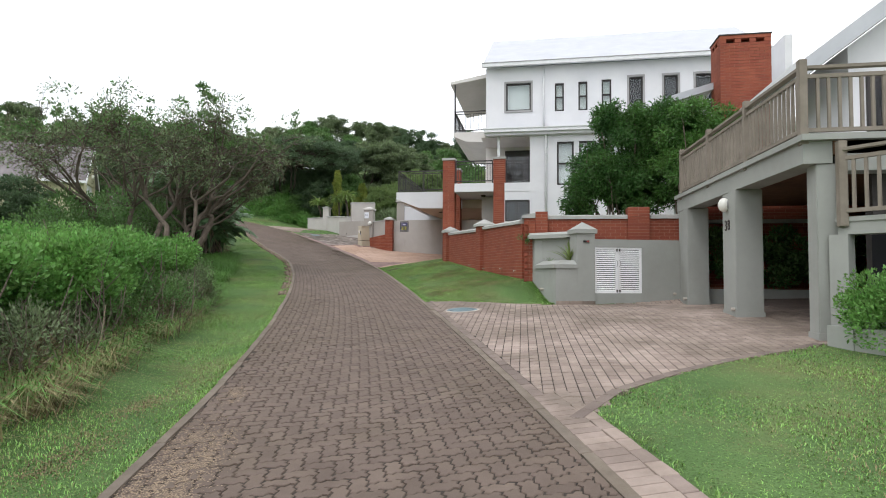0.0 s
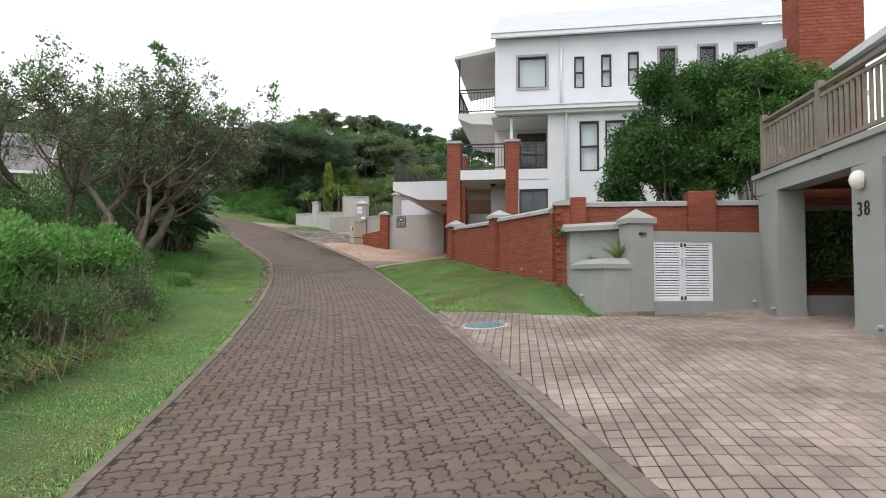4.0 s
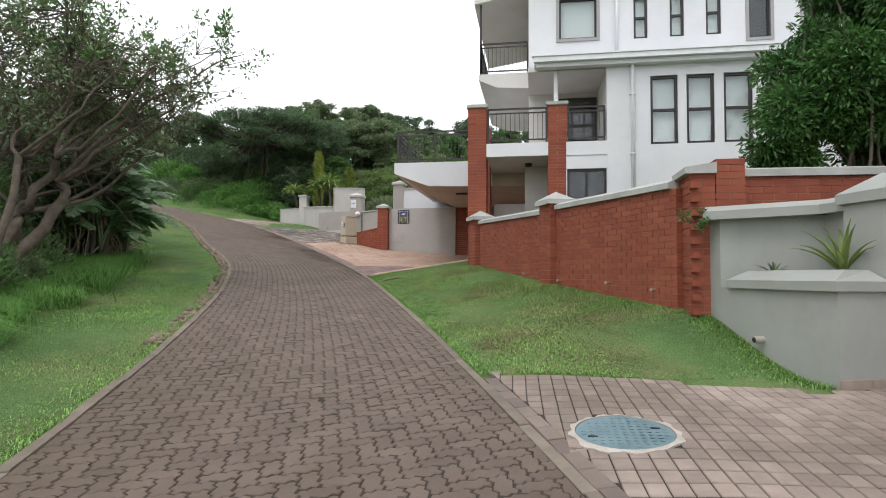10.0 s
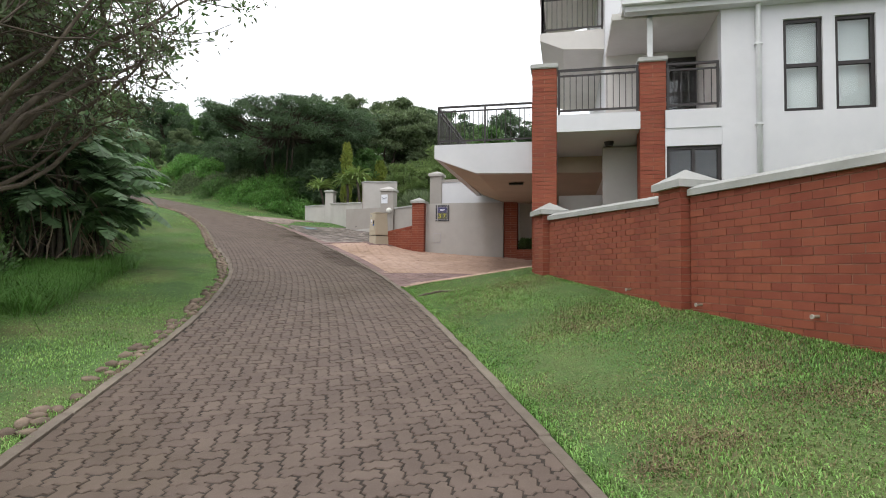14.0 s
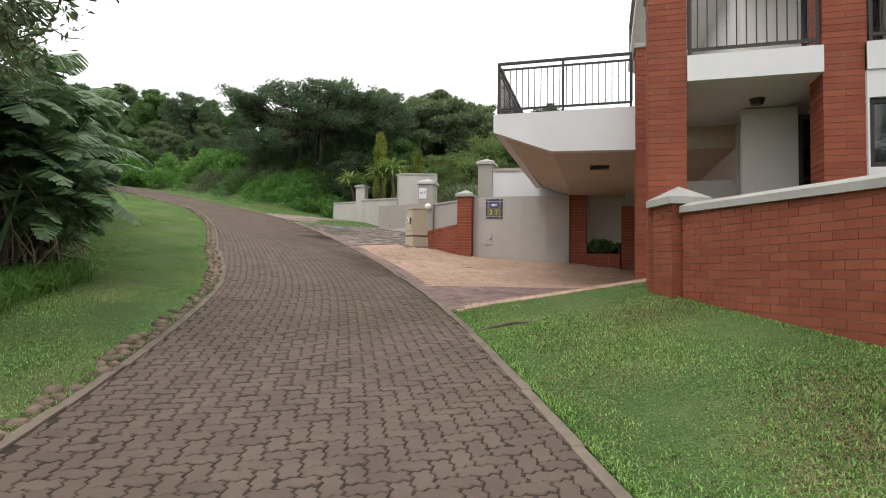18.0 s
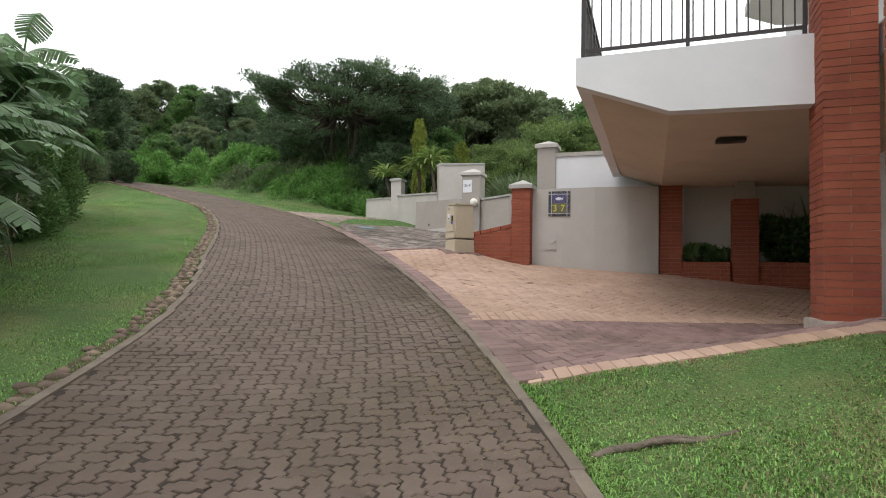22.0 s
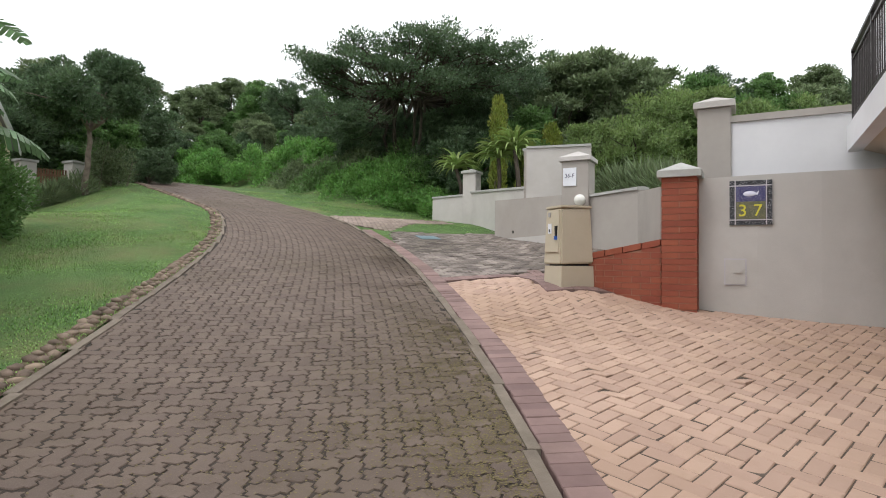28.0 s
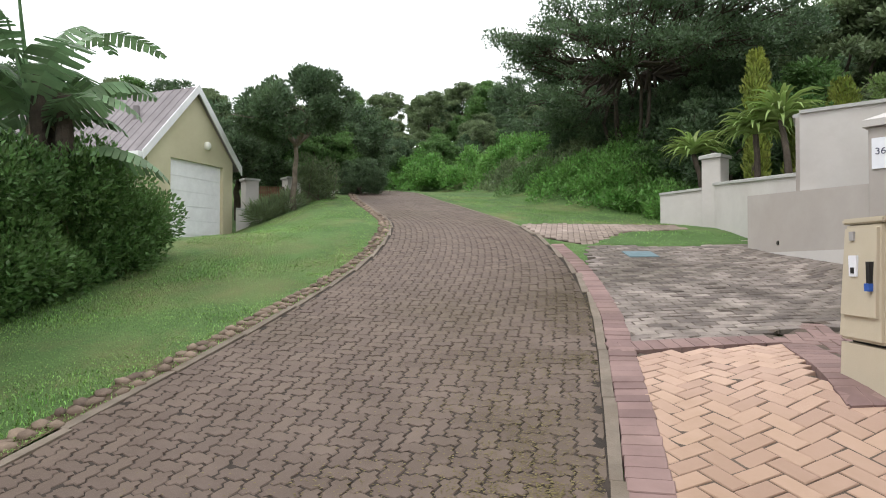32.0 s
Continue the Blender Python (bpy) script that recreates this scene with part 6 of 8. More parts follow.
def plq(u0, u1, z0, z1, o0, o1, bm=None):
    f = lambda u: 29.525 + (u + 6.8) * 0.05
    return prism([(u0, f(u0) - o1), (u1, f(u1) - o1), (u1, f(u1) - o0), (u0, f(u0) - o0)], z0, z1, bm)


PX0, PX1, PZ0, PZ1 = -7.1, -6.65, 3.35, 3.88
part("border_tile", plq(PX0, PX1, PZ0, PZ1, -0.02, 0.012), M_TILE_BLACK, pq)
bm = plq(PX0 + 0.055, PX0 + 0.067, PZ0, PZ1, 0.012, 0.016)
plq(PX1 - 0.067, PX1 - 0.055, PZ0, PZ1, 0.012, 0.016, bm)
plq(PX0, PX1, PZ0 + 0.055, PZ0 + 0.067, 0.0125, 0.0155, bm)
plq(PX0, PX1, PZ1 - 0.067, PZ1 - 0.055, 0.0125, 0.0155, bm)
part("grout_line", bm, M_TILE_LINE, pq)
part("upper_tile", plq(PX0 + 0.07, PX1 - 0.07, 3.63, PZ1 - 0.07, 0.012, 0.018), M_TILE_BLUE, pq)
part("lower_tile", plq(PX0 + 0.07, PX1 - 0.07, PZ0 + 0.07, 3.628, 0.012, 0.018), M_TILE_OLIVE, pq)
fish = ball((0, 0, 0), 0.075, seg=20)
bmesh.ops.scale(fish, vec=(1, 0.1, 0.42), verts=fish.verts)
tail = [fish.verts.new(v) for v in ((0.06, 0, 0.0), (0.105, 0, 0.035), (0.085, 0, -0.02))]
fish.faces.new(tail)
bmesh.ops.translate(fish, vec=(-6.89, 29.503, 3.72), verts=fish.verts)
part("fish_relief", fish, M_PINKISH, pq)
text("numeral", "3", 0.2, pose(-6.96, 29.496, 3.515, 90, 0, 2.8), M_YELLOW, pq, 0.004)
text("numeral", "7", 0.2, pose(-6.8, 29.504, 3.515, 90, 0, 2.8), M_YELLOW, pq, 0.004)
htc = thing("meter_hatch", "square cream meter hatch set in the wall", "hatch", (-7.03, 29.5, 2.8))
part("frame", plq(-7.16, -6.92, 2.63, 2.95, -0.02, 0.008), M_TILE_LINE, htc)
part("door", plq(-7.145, -6.935, 2.645, 2.935, 0.008, 0.016), M_TAUPE_LIGHT, htc)
part("knob", tube([(-7.01, 29.503, 2.82), (-7.01, 29.48, 2.82)], 0.045, 18), M_TAUPE_LIGHT, htc)
# brick post and low ramp wall
bp = thing("brick_post", "red brick gate post with pointed grey cap", "post", (-7.66, 29.4, 2.4))
brick_pier(bp, -7.64, 29.45, 0.4, 0.42, 2.1, 3.93, 0, lambda c: True)
part("cap", cap_pyramid(-7.64, 29.45, 3.93, 0.5, 0.52, 0.08, 0.13), M_COPING, bp)
rw = thing("ramp_wall", "low sloping red brick ramp wall", "wall", (-8.3, 29.4, 2.5), kind="structure")
brick_run(rw, (-9.0, 29.52), (-7.84, 29.4), 0.24, 2.1, (2.88, 3.1), lambda c: True)
for i in range(5):
    a_, b_ = Vector((-9.0, 29.52)).lerp(Vector((-7.84, 29.4)), i / 5 + 0.006), Vector((-9.0, 29.52)).lerp(Vector((-7.84, 29.4)), (i + 1) / 5 - 0.006)
    za, zb_ = 2.884 + 0.22 * i / 5, 2.884 + 0.22 * (i + 1) / 5
    part("capping_brick", slab_line(a_, b_, 0.26, [za, zb_], [za + 0.075, zb_ + 0.075]), M_BRICK, rw)

# ---- distribution kiosk ----
KX, KY, KR = -8.99, 29.29, 52
kz = land1(KX, KY) - 0.05
kio = thing("electrical_kiosk", "cream fibreglass electrical kiosk on a concrete plinth, leaning slightly", "kiosk", (KX, KY, kz), KR)
mk = pose(KX, KY, kz, 0, 0, KR) @ Matrix.Diagonal((0.93, 0.93, 0.925, 1))


def kpart(name, bm, mat, parent, lean=0.0, label=""):
    bmesh.ops.transform(bm, matrix=mk @ pose(0, 0, 0.28, 0, lean, 0) @ Matrix.Translation((0, 0, -0.28)), verts=bm.verts)
    return part(name, bm, mat, parent, label)


bm = bmesh.new()
hexa(bm, [(-0.3, -0.22, -0.1), (0.26, -0.22, -0.1), (0.26, 0.2, -0.1), (-0.3, 0.2, -0.1)], [(-0.29, -0.21, 0.3), (0.25, -0.21, 0.3), (0.25, 0.19, 0.3), (-0.29, 0.19, 0.3)])
kpart("plinth", bm, M_CREAMBOX, kio)
# Black block paints the shade in the gap below the body.
kpart("gap_shade_block", box(-0.24, -0.17, 0.3, 0.2, 0.15, 0.335), M_BLACK, kio)
bm = bmesh.new()
hexa(bm, [(-0.31, -0.22, 0.33), (0.255, -0.22, 0.33), (0.255, 0.2, 0.33), (-0.31, 0.2, 0.33)], [(-0.25, -0.18, 1.12), (0.25, -0.18, 1.12), (0.25, 0.17, 1.12), (-0.25, 0.17, 1.12)])
bmesh.ops.bevel(bm, geom=list(bm.edges), offset=0.02, segments=2, affect="EDGES")
body = kpart("body", bm, M_CREAMBOX, kio, -1.5)
kpart("roof_cap", box(-0.265, -0.195, 1.11, 0.262, 0.185, 1.15, bevel=0.01), M_CREAMBOX, body, -1.5)
bm = bmesh.new()
hexa(bm, [(-0.318, -0.17, 0.5), (-0.29, -0.17, 0.5), (-0.29, 0.15, 0.5), (-0.318, 0.15, 0.5)], [(-0.274, -0.15, 1.08), (-0.25, -0.15, 1.08), (-0.25, 0.14, 1.08), (-0.274, 0.14, 1.08)])
kd = kpart("door", bm, M_CREAMBOX, body, -1.5)
kpart("handle", box(-0.322, -0.135, 0.72, -0.29, -0.105, 0.86), M_BLACK, kd, -1.5)
kpart("padlock", box(-0.334, -0.14, 0.67, -0.3, -0.1, 0.72), M_BLUEPLASTIC, kd, -1.5, "blue padlock")
kpart("warning_sticker", box(-0.308, 0.0, 0.76, -0.29, 0.07, 0.9), M_SIGNWHITE, kd, -1.5, "white warning sticker")
kpart("sticker_mark", box(-0.312, 0.02, 0.78, -0.305, 0.05, 0.82), M_BLACK, kd, -1.5)
kpart("badge", box(-0.292, 0.04, 1.0, -0.27, 0.08, 1.06), M_GREYTRIM, kd, -1.5)

# ---- walls and planters of the third property ----
w36 = thing("entrance_wall", "taupe plastered stepped entrance walls with pale coping", "wall", (-11, 34.5, 3.5), kind="structure")


def plastered(p, q, thick, zb, zt, mat, cop=True, w=w36):
    part("wall_body", slab_line(p, q, thick, zb, zt), mat, w)
    if cop:
        za = zt if isinstance(zt, (list, tuple)) else (zt, zt)
        coping("coping", w, p, q, thick + 0.07, za, 0.05, M_COPING, 0.02)


plastered((-9.7, 33.3), (-8.55, 32.45), 0.22, 2.9, 4.2, M_TAUPE)
plastered((-8.5, 32.3), (-7.8, 29.7), 0.22, 2.6, (4.15, 3.88), M_TAUPE, False)
plastered((-12.35, 34.95), (-10.2, 33.5), 0.2, 3.0, (4.42, 4.3), M_TAUPE, False)
part("skirting", slab_line((-12.37, 34.96), (-10.2, 33.5), 0.22, 3.0, (3.46, 3.5)), M_TAUPE_LIGHT, w36)
plastered((-14.15, 37.45), (-11.25, 34.55), 0.22, 3.4, (4.98, 4.62), M_TAUPE_LIGHT)
plastered((-11.4, 34.35), (-10.0, 34.65), 0.22, 3.4, 5.5, M_TAUPE_LIGHT)
plastered((-11.4, 34.47), (-12.6, 38.2), 0.22, 3.6, (5.5, 5.3), M_TAUPE)
plastered((-15.75, 37.9), (-14.45, 37.6), 0.22, 3.9, 4.92, M_TAUPE_LIGHT)
pp = thing("wall_pier", "taupe plastered pier with sign and pointed cap", "pier", (-9.93, 33.28, 3.4))
part("shaft", box(-10.2, 33.02, 3.0, -9.66, 33.54, 4.92, bevel=0.01), M_TAUPE, pp)
part("cap", cap_pyramid(-9.93, 33.28, 4.92, 0.64, 0.62, 0.08, 0.15), M_TAUPE_LIGHT, pp)
part("sign_board", box(-10.16, 32.998, 4.42, -9.9, 33.018, 4.78), M_SIGNWHITE, pp, "white sign board")
text("sign_number", "36-F", 0.11, pose(-10.03, 32.995, 4.62, 90, 0, 0), M_INK, pp, 0.002)
gl = thing("wall_lamp", "round white globe wall lamp on the sign pier", "lamp", (-9.8, 33.0, 4.1), group="bulkhead lamps")
part("base", tube([(-9.8, 33.02, 4.12), (-9.8, 32.98, 4.12)], 0.07, 18), M_TAUPE_LIGHT, gl)
part("globe", ball((-9.8, 32.9, 4.12), 0.115), M_LAMPWHITE, gl, smooth=True)
pp = thing("wall_pier", "pale plastered planter pier with flat pointed cap", "pier", (-14.3, 37.55, 4.2))
part("shaft", box(-14.5, 37.35, 3.9, -14.08, 37.75, 5.58, bevel=0.01), M_TAUPE_LIGHT, pp)
part("cap", cap_pyramid(-14.29, 37.55, 5.58, 0.5, 0.5, 0.07, 0.08), M_COPING, pp)
for x, y in ((-11.7, 34.5), (-8.3, 30.9)):
    z = land1(x, y) + 0.16
    sp = thing("wall_spotlight", "small dark spotlight at the foot of the wall", "spotlight", (x, y, z), group="wall spotlights")
    part("body", tube([(x, y, z), (x - 0.07, y - 0.07, z)], 0.035, 12), M_BRONZE, sp)
    part("stem", tube([(x, y, z), (x, y, z - 0.14)], 0.012, 8), M_BRONZE, sp)

# ---- garage house across the lawn ----
GC = Vector((-26.65, 31.0))
gdir, gin = Vector((0.518, -0.856)), Vector((-0.856, -0.518))
lgz = 4.2
lh = thing("garage", "cream-olive plastered garage with grey ribbed roof", "garage", (GC.x, GC.y, lgz))


def gw3(u, v, z):
    p = GC + gdir * u + gin * v
    return (p.x, p.y, z)


GWID, GEAVE, GAPEX, GLEN = 3.3, 6.4, 8.3, 9.0


def gsolid(name, pts_low, pts_high, mat, parent=None, label=""):
    bm = bmesh.new()
    hexa(bm, [gw3(*p) for p in pts_low], [gw3(*p) for p in pts_high])
    bmesh.ops.recalc_face_normals(bm, faces=bm.faces)
    return part(name, bm, mat, parent or lh, label)


def gblock(name, u0, u1, v0, v1, z0, z1, mat, parent=None, label=""):
    r = [(u0, v0), (u1, v0), (u1, v1), (u0, v1)]
    return gsolid(name, [(*p, z0) for p in r], [(*p, z1) for p in r], mat, parent, label)


DU0, DU1, DZT = 0.42, 2.5, 6.2
gblock("wall", 0, DU0, 0, 0.25, 3.4, GEAVE, M_OLIVE)
gblock("wall", DU1, GWID, 0, 0.25, 3.4, GEAVE, M_OLIVE)
gblock("wall", DU0, DU1, 0, 0.25, DZT, GEAVE, M_OLIVE)
gsolid("gable", [(0, 0, GEAVE), (GWID, 0, GEAVE), (GWID / 2, 0, GAPEX)], [(0, 0.25, GEAVE), (GWID, 0.25, GEAVE), (GWID / 2, 0.25, GAPEX)], M_OLIVE)
gblock("side_wall", GWID - 0.25, GWID, 0.25, GLEN, 3.4, GEAVE, M_OLIVE)
gblock("side_wall", 0, 0.25, 0.25, GLEN, 3.4, GEAVE, M_OLIVE)
gblock("side_wall", 0.25, GWID - 0.25, GLEN - 0.25, GLEN, 3.4, GEAVE, M_OLIVE)
gd_ = gblock("garage_door", DU0, DU1, 0.12, 0.18, 3.6, DZT, M_GLOSSWHITE, None, "white panelled garage door")
for i in range(5):
    gblock("panel", DU0 + 0.05, DU1 - 0.05, 0.1, 0.12, 4.05 + 0.42 * i, 4.42 + 0.42 * i, M_GLOSSWHITE, gd_)
for sg in (0, 1):
    a, b = (0 - 0.22, GWID / 2) if sg == 0 else (GWID + 0.3, GWID / 2)
    za = GEAVE - (0.22 if sg == 0 else 0.3) * (GAPEX - GEAVE) / (GWID / 2)
    rf = gsolid("roof", [(a, -0.16, za + 0.02), (b, -0.16, GAPEX + 0.02), (b, GLEN, GAPEX + 0.02), (a, GLEN, za + 0.02)], [(a, -0.16, za + 0.1), (b, -0.16, GAPEX + 0.1), (b, GLEN, GAPEX + 0.1), (a, GLEN, za + 0.1)], M_ROOF_GREY)
    for i in range(28):
        v = 0.1 + i * 0.32
        gsolid("roof_rib", [(a, v, za + 0.1), (b, v, GAPEX + 0.1), (b, v + 0.06, GAPEX + 0.1), (a, v + 0.06, za + 0.1)], [(a, v + 0.015, za + 0.13), (b, v + 0.015, GAPEX + 0.13), (b, v + 0.045, GAPEX + 0.13), (a, v + 0.045, za + 0.13)], M_ROOF_GREY, rf)
    gsolid("barge_board", [(a, -0.2, za - 0.12), (b, -0.2, GAPEX - 0.1), (b, -0.163, GAPEX - 0.1), (a, -0.163, za - 0.12)], [(a, -0.2, za + 0.14), (b, -0.2, GAPEX + 0.16), (b, -0.163, GAPEX + 0.16), (a, -0.163, za + 0.14)], M_GUTTER)
gblock("gutter", GWID + 0.3, GWID + 0.42, -0.16, GLEN, GEAVE - 0.38, GEAVE - 0.24, M_GUTTER)
part("wall_lamp", ball(gw3(1.15, -0.05, 6.75), 0.11, squash=1.2), M_LAMPWHITE, lh, "oval white wall lamp", True)
part("roof_vent", tube([gw3(2.5, 1.3, 7.3), gw3(2.5, 1.3, 7.75)], 0.09, 10), M_ROOF_GREY, lh)
# fence and gate piers beyond the garage
fz = 5.0
for a, (px, py), w_, zt in (("a", (-27.6, 31.9), 0.45, 6.0), ("b", (-27.1, 33.2), 0.5, 6.1), ("c", (-26.9, 34.4), 0.4, 5.7)):
    gp = thing("gate_pier", "cream plastered garden pier with flat pale cap", "pier", (px, py, 4.4), group="garden piers")
    part("shaft", box(px - w_ / 2, py - w_ / 2, 3.8, px + w_ / 2, py + w_ / 2, zt), M_TAUPE_LIGHT, gp)
    part("cap", box(px - w_ / 2 - 0.05, py - w_ / 2 - 0.05, zt, px + w_ / 2 + 0.05, py + w_ / 2 + 0.05, zt + 0.08, bevel=0.01), M_COPING, gp)
sf = thing("slat_fence", "brown timber slat fence between cream piers", "fence", (-27.3, 32.5, 4.6))
for i in range(12):
    u = (i + 0.5) / 12
    x, y = -27.55 + 0.4 * u, 32.14 + 0.8 * u
    part("slat", slab_line((x, y - 0.025), (x + 0.02, y + 0.025), 0.02, 4.7, 5.85), M_FENCEWOOD, sf)
part("rail", slab_line((-27.57, 32.13), (-27.13, 32.95), 0.03, 5.6, 5.68, shift=-0.03), M_FENCEWOOD, sf)
lw = thing("low_wall", "low cream plastered planter wall with pale top", "wall", (-26.3, 32, 4.3), kind="structure")
part("wall_body", slab_line((-26.6, 31.1), (-26.2, 32.4), 0.3, 3.8, 4.9), M_TAUPE_LIGHT, lw)
coping("coping", lw, (-26.6, 31.1), (-26.2, 32.4), 0.38, (4.9, 4.9), 0.06, M_COPING, 0.02)


# ---- plants ----
def unit(v):
    return v / np.maximum(np.linalg.norm(v, axis=-1, keepdims=True), 1e-6)


def leaf_mesh(name, pts, dirs, size, aspect, mat, rng, fold=0.25):
    """Folded leaves: base, two sides, tip."""
    n = len(pts)
    d = unit(dirs)
    r = unit(np.cross(d, rng.normal(size=(n, 3))))
    up = np.cross(r, d)
    L = (size * rng.uniform(0.65, 1.35, n))[:, None]
    W = L * aspect * 0.5
    base, tip = pts, pts + d * L - up * L * 0.12
    mid = pts + d * L * 0.5
    left, right = mid + r * W + up * W * fold, mid - r * W + up * W * fold
    V = np.stack([base, left, tip, right], 1).reshape(-1, 3)
    F = np.arange(4 * n).reshape(n, 4)
    return fast_mesh(name, V, F, mat, True)


def clumps(rng, centre, radii, k, sub, squash=0.75, low=-0.5):
    """Centres and sizes of k leaf clumps over an ellipsoid."""
    d = unit(rng.normal(size=(k * 3, 3)))
    d = d[d[:, 2] > low][:k]
    c = np.array(centre) + d * np.array(radii) * rng.uniform(0.55, 1.0, (len(d), 1))
    s = sub * rng.uniform(0.6, 1.35, len(d))
    return c, np.stack([s, s, s * squash], 1)


def fill(rng, centres, sizes, n, shell=0.45, up=0.5):
    """n leaf places and directions over the clumps."""
    w = sizes[:, 0] ** 2
    i = rng.choice(len(centres), n, p=w / w.sum())
    d = unit(rng.normal(size=(n, 3)))
    r = (shell + (1 - shell) * rng.rand(n))[:, None]
    p = centres[i] + d * r * sizes[i]
    dirs = d + np.array([0, 0, up]) + 0.5 * rng.normal(size=(n, 3))
    return p, dirs


def limb(bm, rng, a, b, r0, r1, sag=0.12, seg=5, sides=7):
    a, b = np.array(a, float), np.array(b, float)
    L = np.linalg.norm(b - a)
    off = rng.normal(size=3) * L * sag
    pts = []
    for i in range(seg + 1):
        t = i / seg
        pts.append(tuple(a + (b - a) * t + off * math.sin(math.pi * t) + rng.normal(size=3) * L * 0.012 * (0 < i < seg)))
    tube(pts, [r0 + (r1 - r0) * i / seg for i in range(seg + 1)], sides, bm, cap=False)
    return pts


def tree(name, label, base, trunk_top, centre, radii, k, sub, n, leaf, aspect, mat, bark, seed, trunk_r=0.12, low=-0.5, limbs=10, shell=0.45, group="", squash=0.75, up=0.5):
    rng = np.random.RandomState(seed)
    t = thing(name, label, "tree", tuple(base), group=group)
    c, s = clumps(rng, centre, radii, k, sub, squash, low)
    bm = bmesh.new()
    limb(bm, rng, base, trunk_top, trunk_r, trunk_r * 0.65, 0.05, 6, 9)
    order = rng.permutation(len(c))[:limbs]
    for i in order:
        end = c[i]
        mid = np.array(trunk_top) * 0.55 + end * 0.45 + np.array([0, 0, 0.1])
        limb(bm, rng, trunk_top, mid, trunk_r * 0.55, trunk_r * 0.3, 0.06, 4, 6)
        limb(bm, rng, mid, end, trunk_r * 0.3, trunk_r * 0.08, 0.1, 4, 5)
        for _ in range(2):
            j = c[i] + rng.normal(size=3) * s[i]
            limb(bm, rng, mid * 0.5 + end * 0.5, j, trunk_r * 0.15, trunk_r * 0.05, 0.1, 3, 4)
    part("trunk", bm, bark, t, smooth=True)
    p, d = fill(rng, c, s, n, shell, up)
    hang(new("crown", leaf_mesh("crown", p, d, leaf, aspect, mat, rng)), t)
    return t


def shrub(name, label, spots, sub, n, leaf, aspect, mat, seed, squash=0.9, group="", shell=0.5, up=0.6, twigs=0, twig_mat=None):
    """A shrub or hedge out of leaf clumps at the given (x, y, height) spots."""
    rng = np.random.RandomState(seed)
    x, y, h = np.array(spots, float).T
    z = land(x, y)
    t = thing(name, label, "shrub", (float(x.mean()), float(y.mean()), float(land(x.mean(), y.mean())[0])), group=group)
    c = np.stack([x, y, z + h], 1)
    s = sub * rng.uniform(0.75, 1.25, len(x))
    p, d = fill(rng, c, np.stack([s, s, s * squash], 1), n, shell, up)
    g = land(p[:, 0], p[:, 1]) + 0.03
    ok = p[:, 2] > g
    hang(new("foliage", leaf_mesh("foliage", p[ok], d[ok], leaf, aspect, mat, rng)), t)
    if twigs:
        bm = bmesh.new()
        for _ in range(twigs):
            i = rng.randint(len(x))
            a = (x[i] + rng.normal() * sub * 0.4, y[i] + rng.normal() * sub * 0.4)
            limb(bm, rng, (*a, land1(*a) - 0.03), c[i] + rng.normal(size=3) * sub * 0.7, 0.014, 0.005, 0.1, 3, 4)
        tagged(part("twig", bm, twig_mat or M_BARK, t), kind="stuff")
    return t


def blades(name, x, y, height, width, lean, mat, rng, z0=-0.01):
    """Bent blades of grass: two faces each."""
    n = len(x)
    z = land(x, y) + z0
    a = rng.uniform(0, 6.2832, n)
    h = height * rng.uniform(0.5, 1.3, n)
    w = width * rng.uniform(0.7, 1.3, n)
    dx, dy = np.cos(a), np.sin(a)
    ln = lean * h * rng.uniform(0.2, 1.4, n)
    b = np.stack([x, y, z], 1)
    side = np.stack([-dy * w, dx * w, np.zeros(n)], 1)
    m = b + np.stack([dx * ln * 0.35, dy * ln * 0.35, h * 0.6], 1)
    t = b + np.stack([dx * ln, dy * ln, h * np.maximum(0.35, 1 - lean * 0.4)], 1)
    V = np.stack([b - side, b + side, m + side * 0.7, m - side * 0.7, t], 1).reshape(-1, 3)
    i = (np.arange(n) * 5)[:, None]
    F4 = i + np.array([[0, 1, 2, 3]])
    F3 = i + np.array([[3, 2, 4]])
    me = bpy.data.meshes.new(name)
    me.vertices.add(len(V))
    me.vertices.foreach_set("co", V.astype(np.float32).ravel())
    me.loops.add(F4.size + F3.size)
    me.loops.foreach_set("vertex_index", np.concatenate([F4.ravel(), F3.ravel()]).astype(np.int32))
    me.polygons.add(2 * n)
    me.polygons.foreach_set("loop_start", np.concatenate([np.arange(n) * 4, 4 * n + np.arange(n) * 3]).astype(np.int32))
    me.polygons.foreach_set("loop_total", np.concatenate([np.full(n, 4), np.full(n, 3)]).astype(np.int32))
    me.materials.append(mat)
    me.update(calc_edges=True)
    return me


def band(rng, n, u0, u1, l0, l1):
    """Random places in a band along the road; offsets from its middle."""
    p = along(S0 + rng.uniform(u0, u1, n), rng.uniform(l0, l1, n))
    return p[:, 0], p[:, 1]


def lawn(name, label, x, y, seed, h=0.035):
    rng = np.random.RandomState(seed)
    ok = ~paved(x, y, 0.0)
    worn = 0.5 + 0.3 * np.sin(1.7 * x + 1.1 * np.sin(1.3 * y)) * np.sin(1.9 * y + 0.8 * np.sin(2.1 * x)) + 0.2 * np.sin(5.3 * x + 2 * np.sin(4.1 * y))
    ok &= rng.uniform(0, 1, len(x)) > 0.5 * smoothstep(0.55, 0.95, worn)
    x, y = x[ok], y[ok]
    return tagged(new(name, blades(name, x, y, h, 0.0036, 1.0, L_GRASS, rng)), label, "grass", kind="stuff")


rng = np.random.RandomState(21)
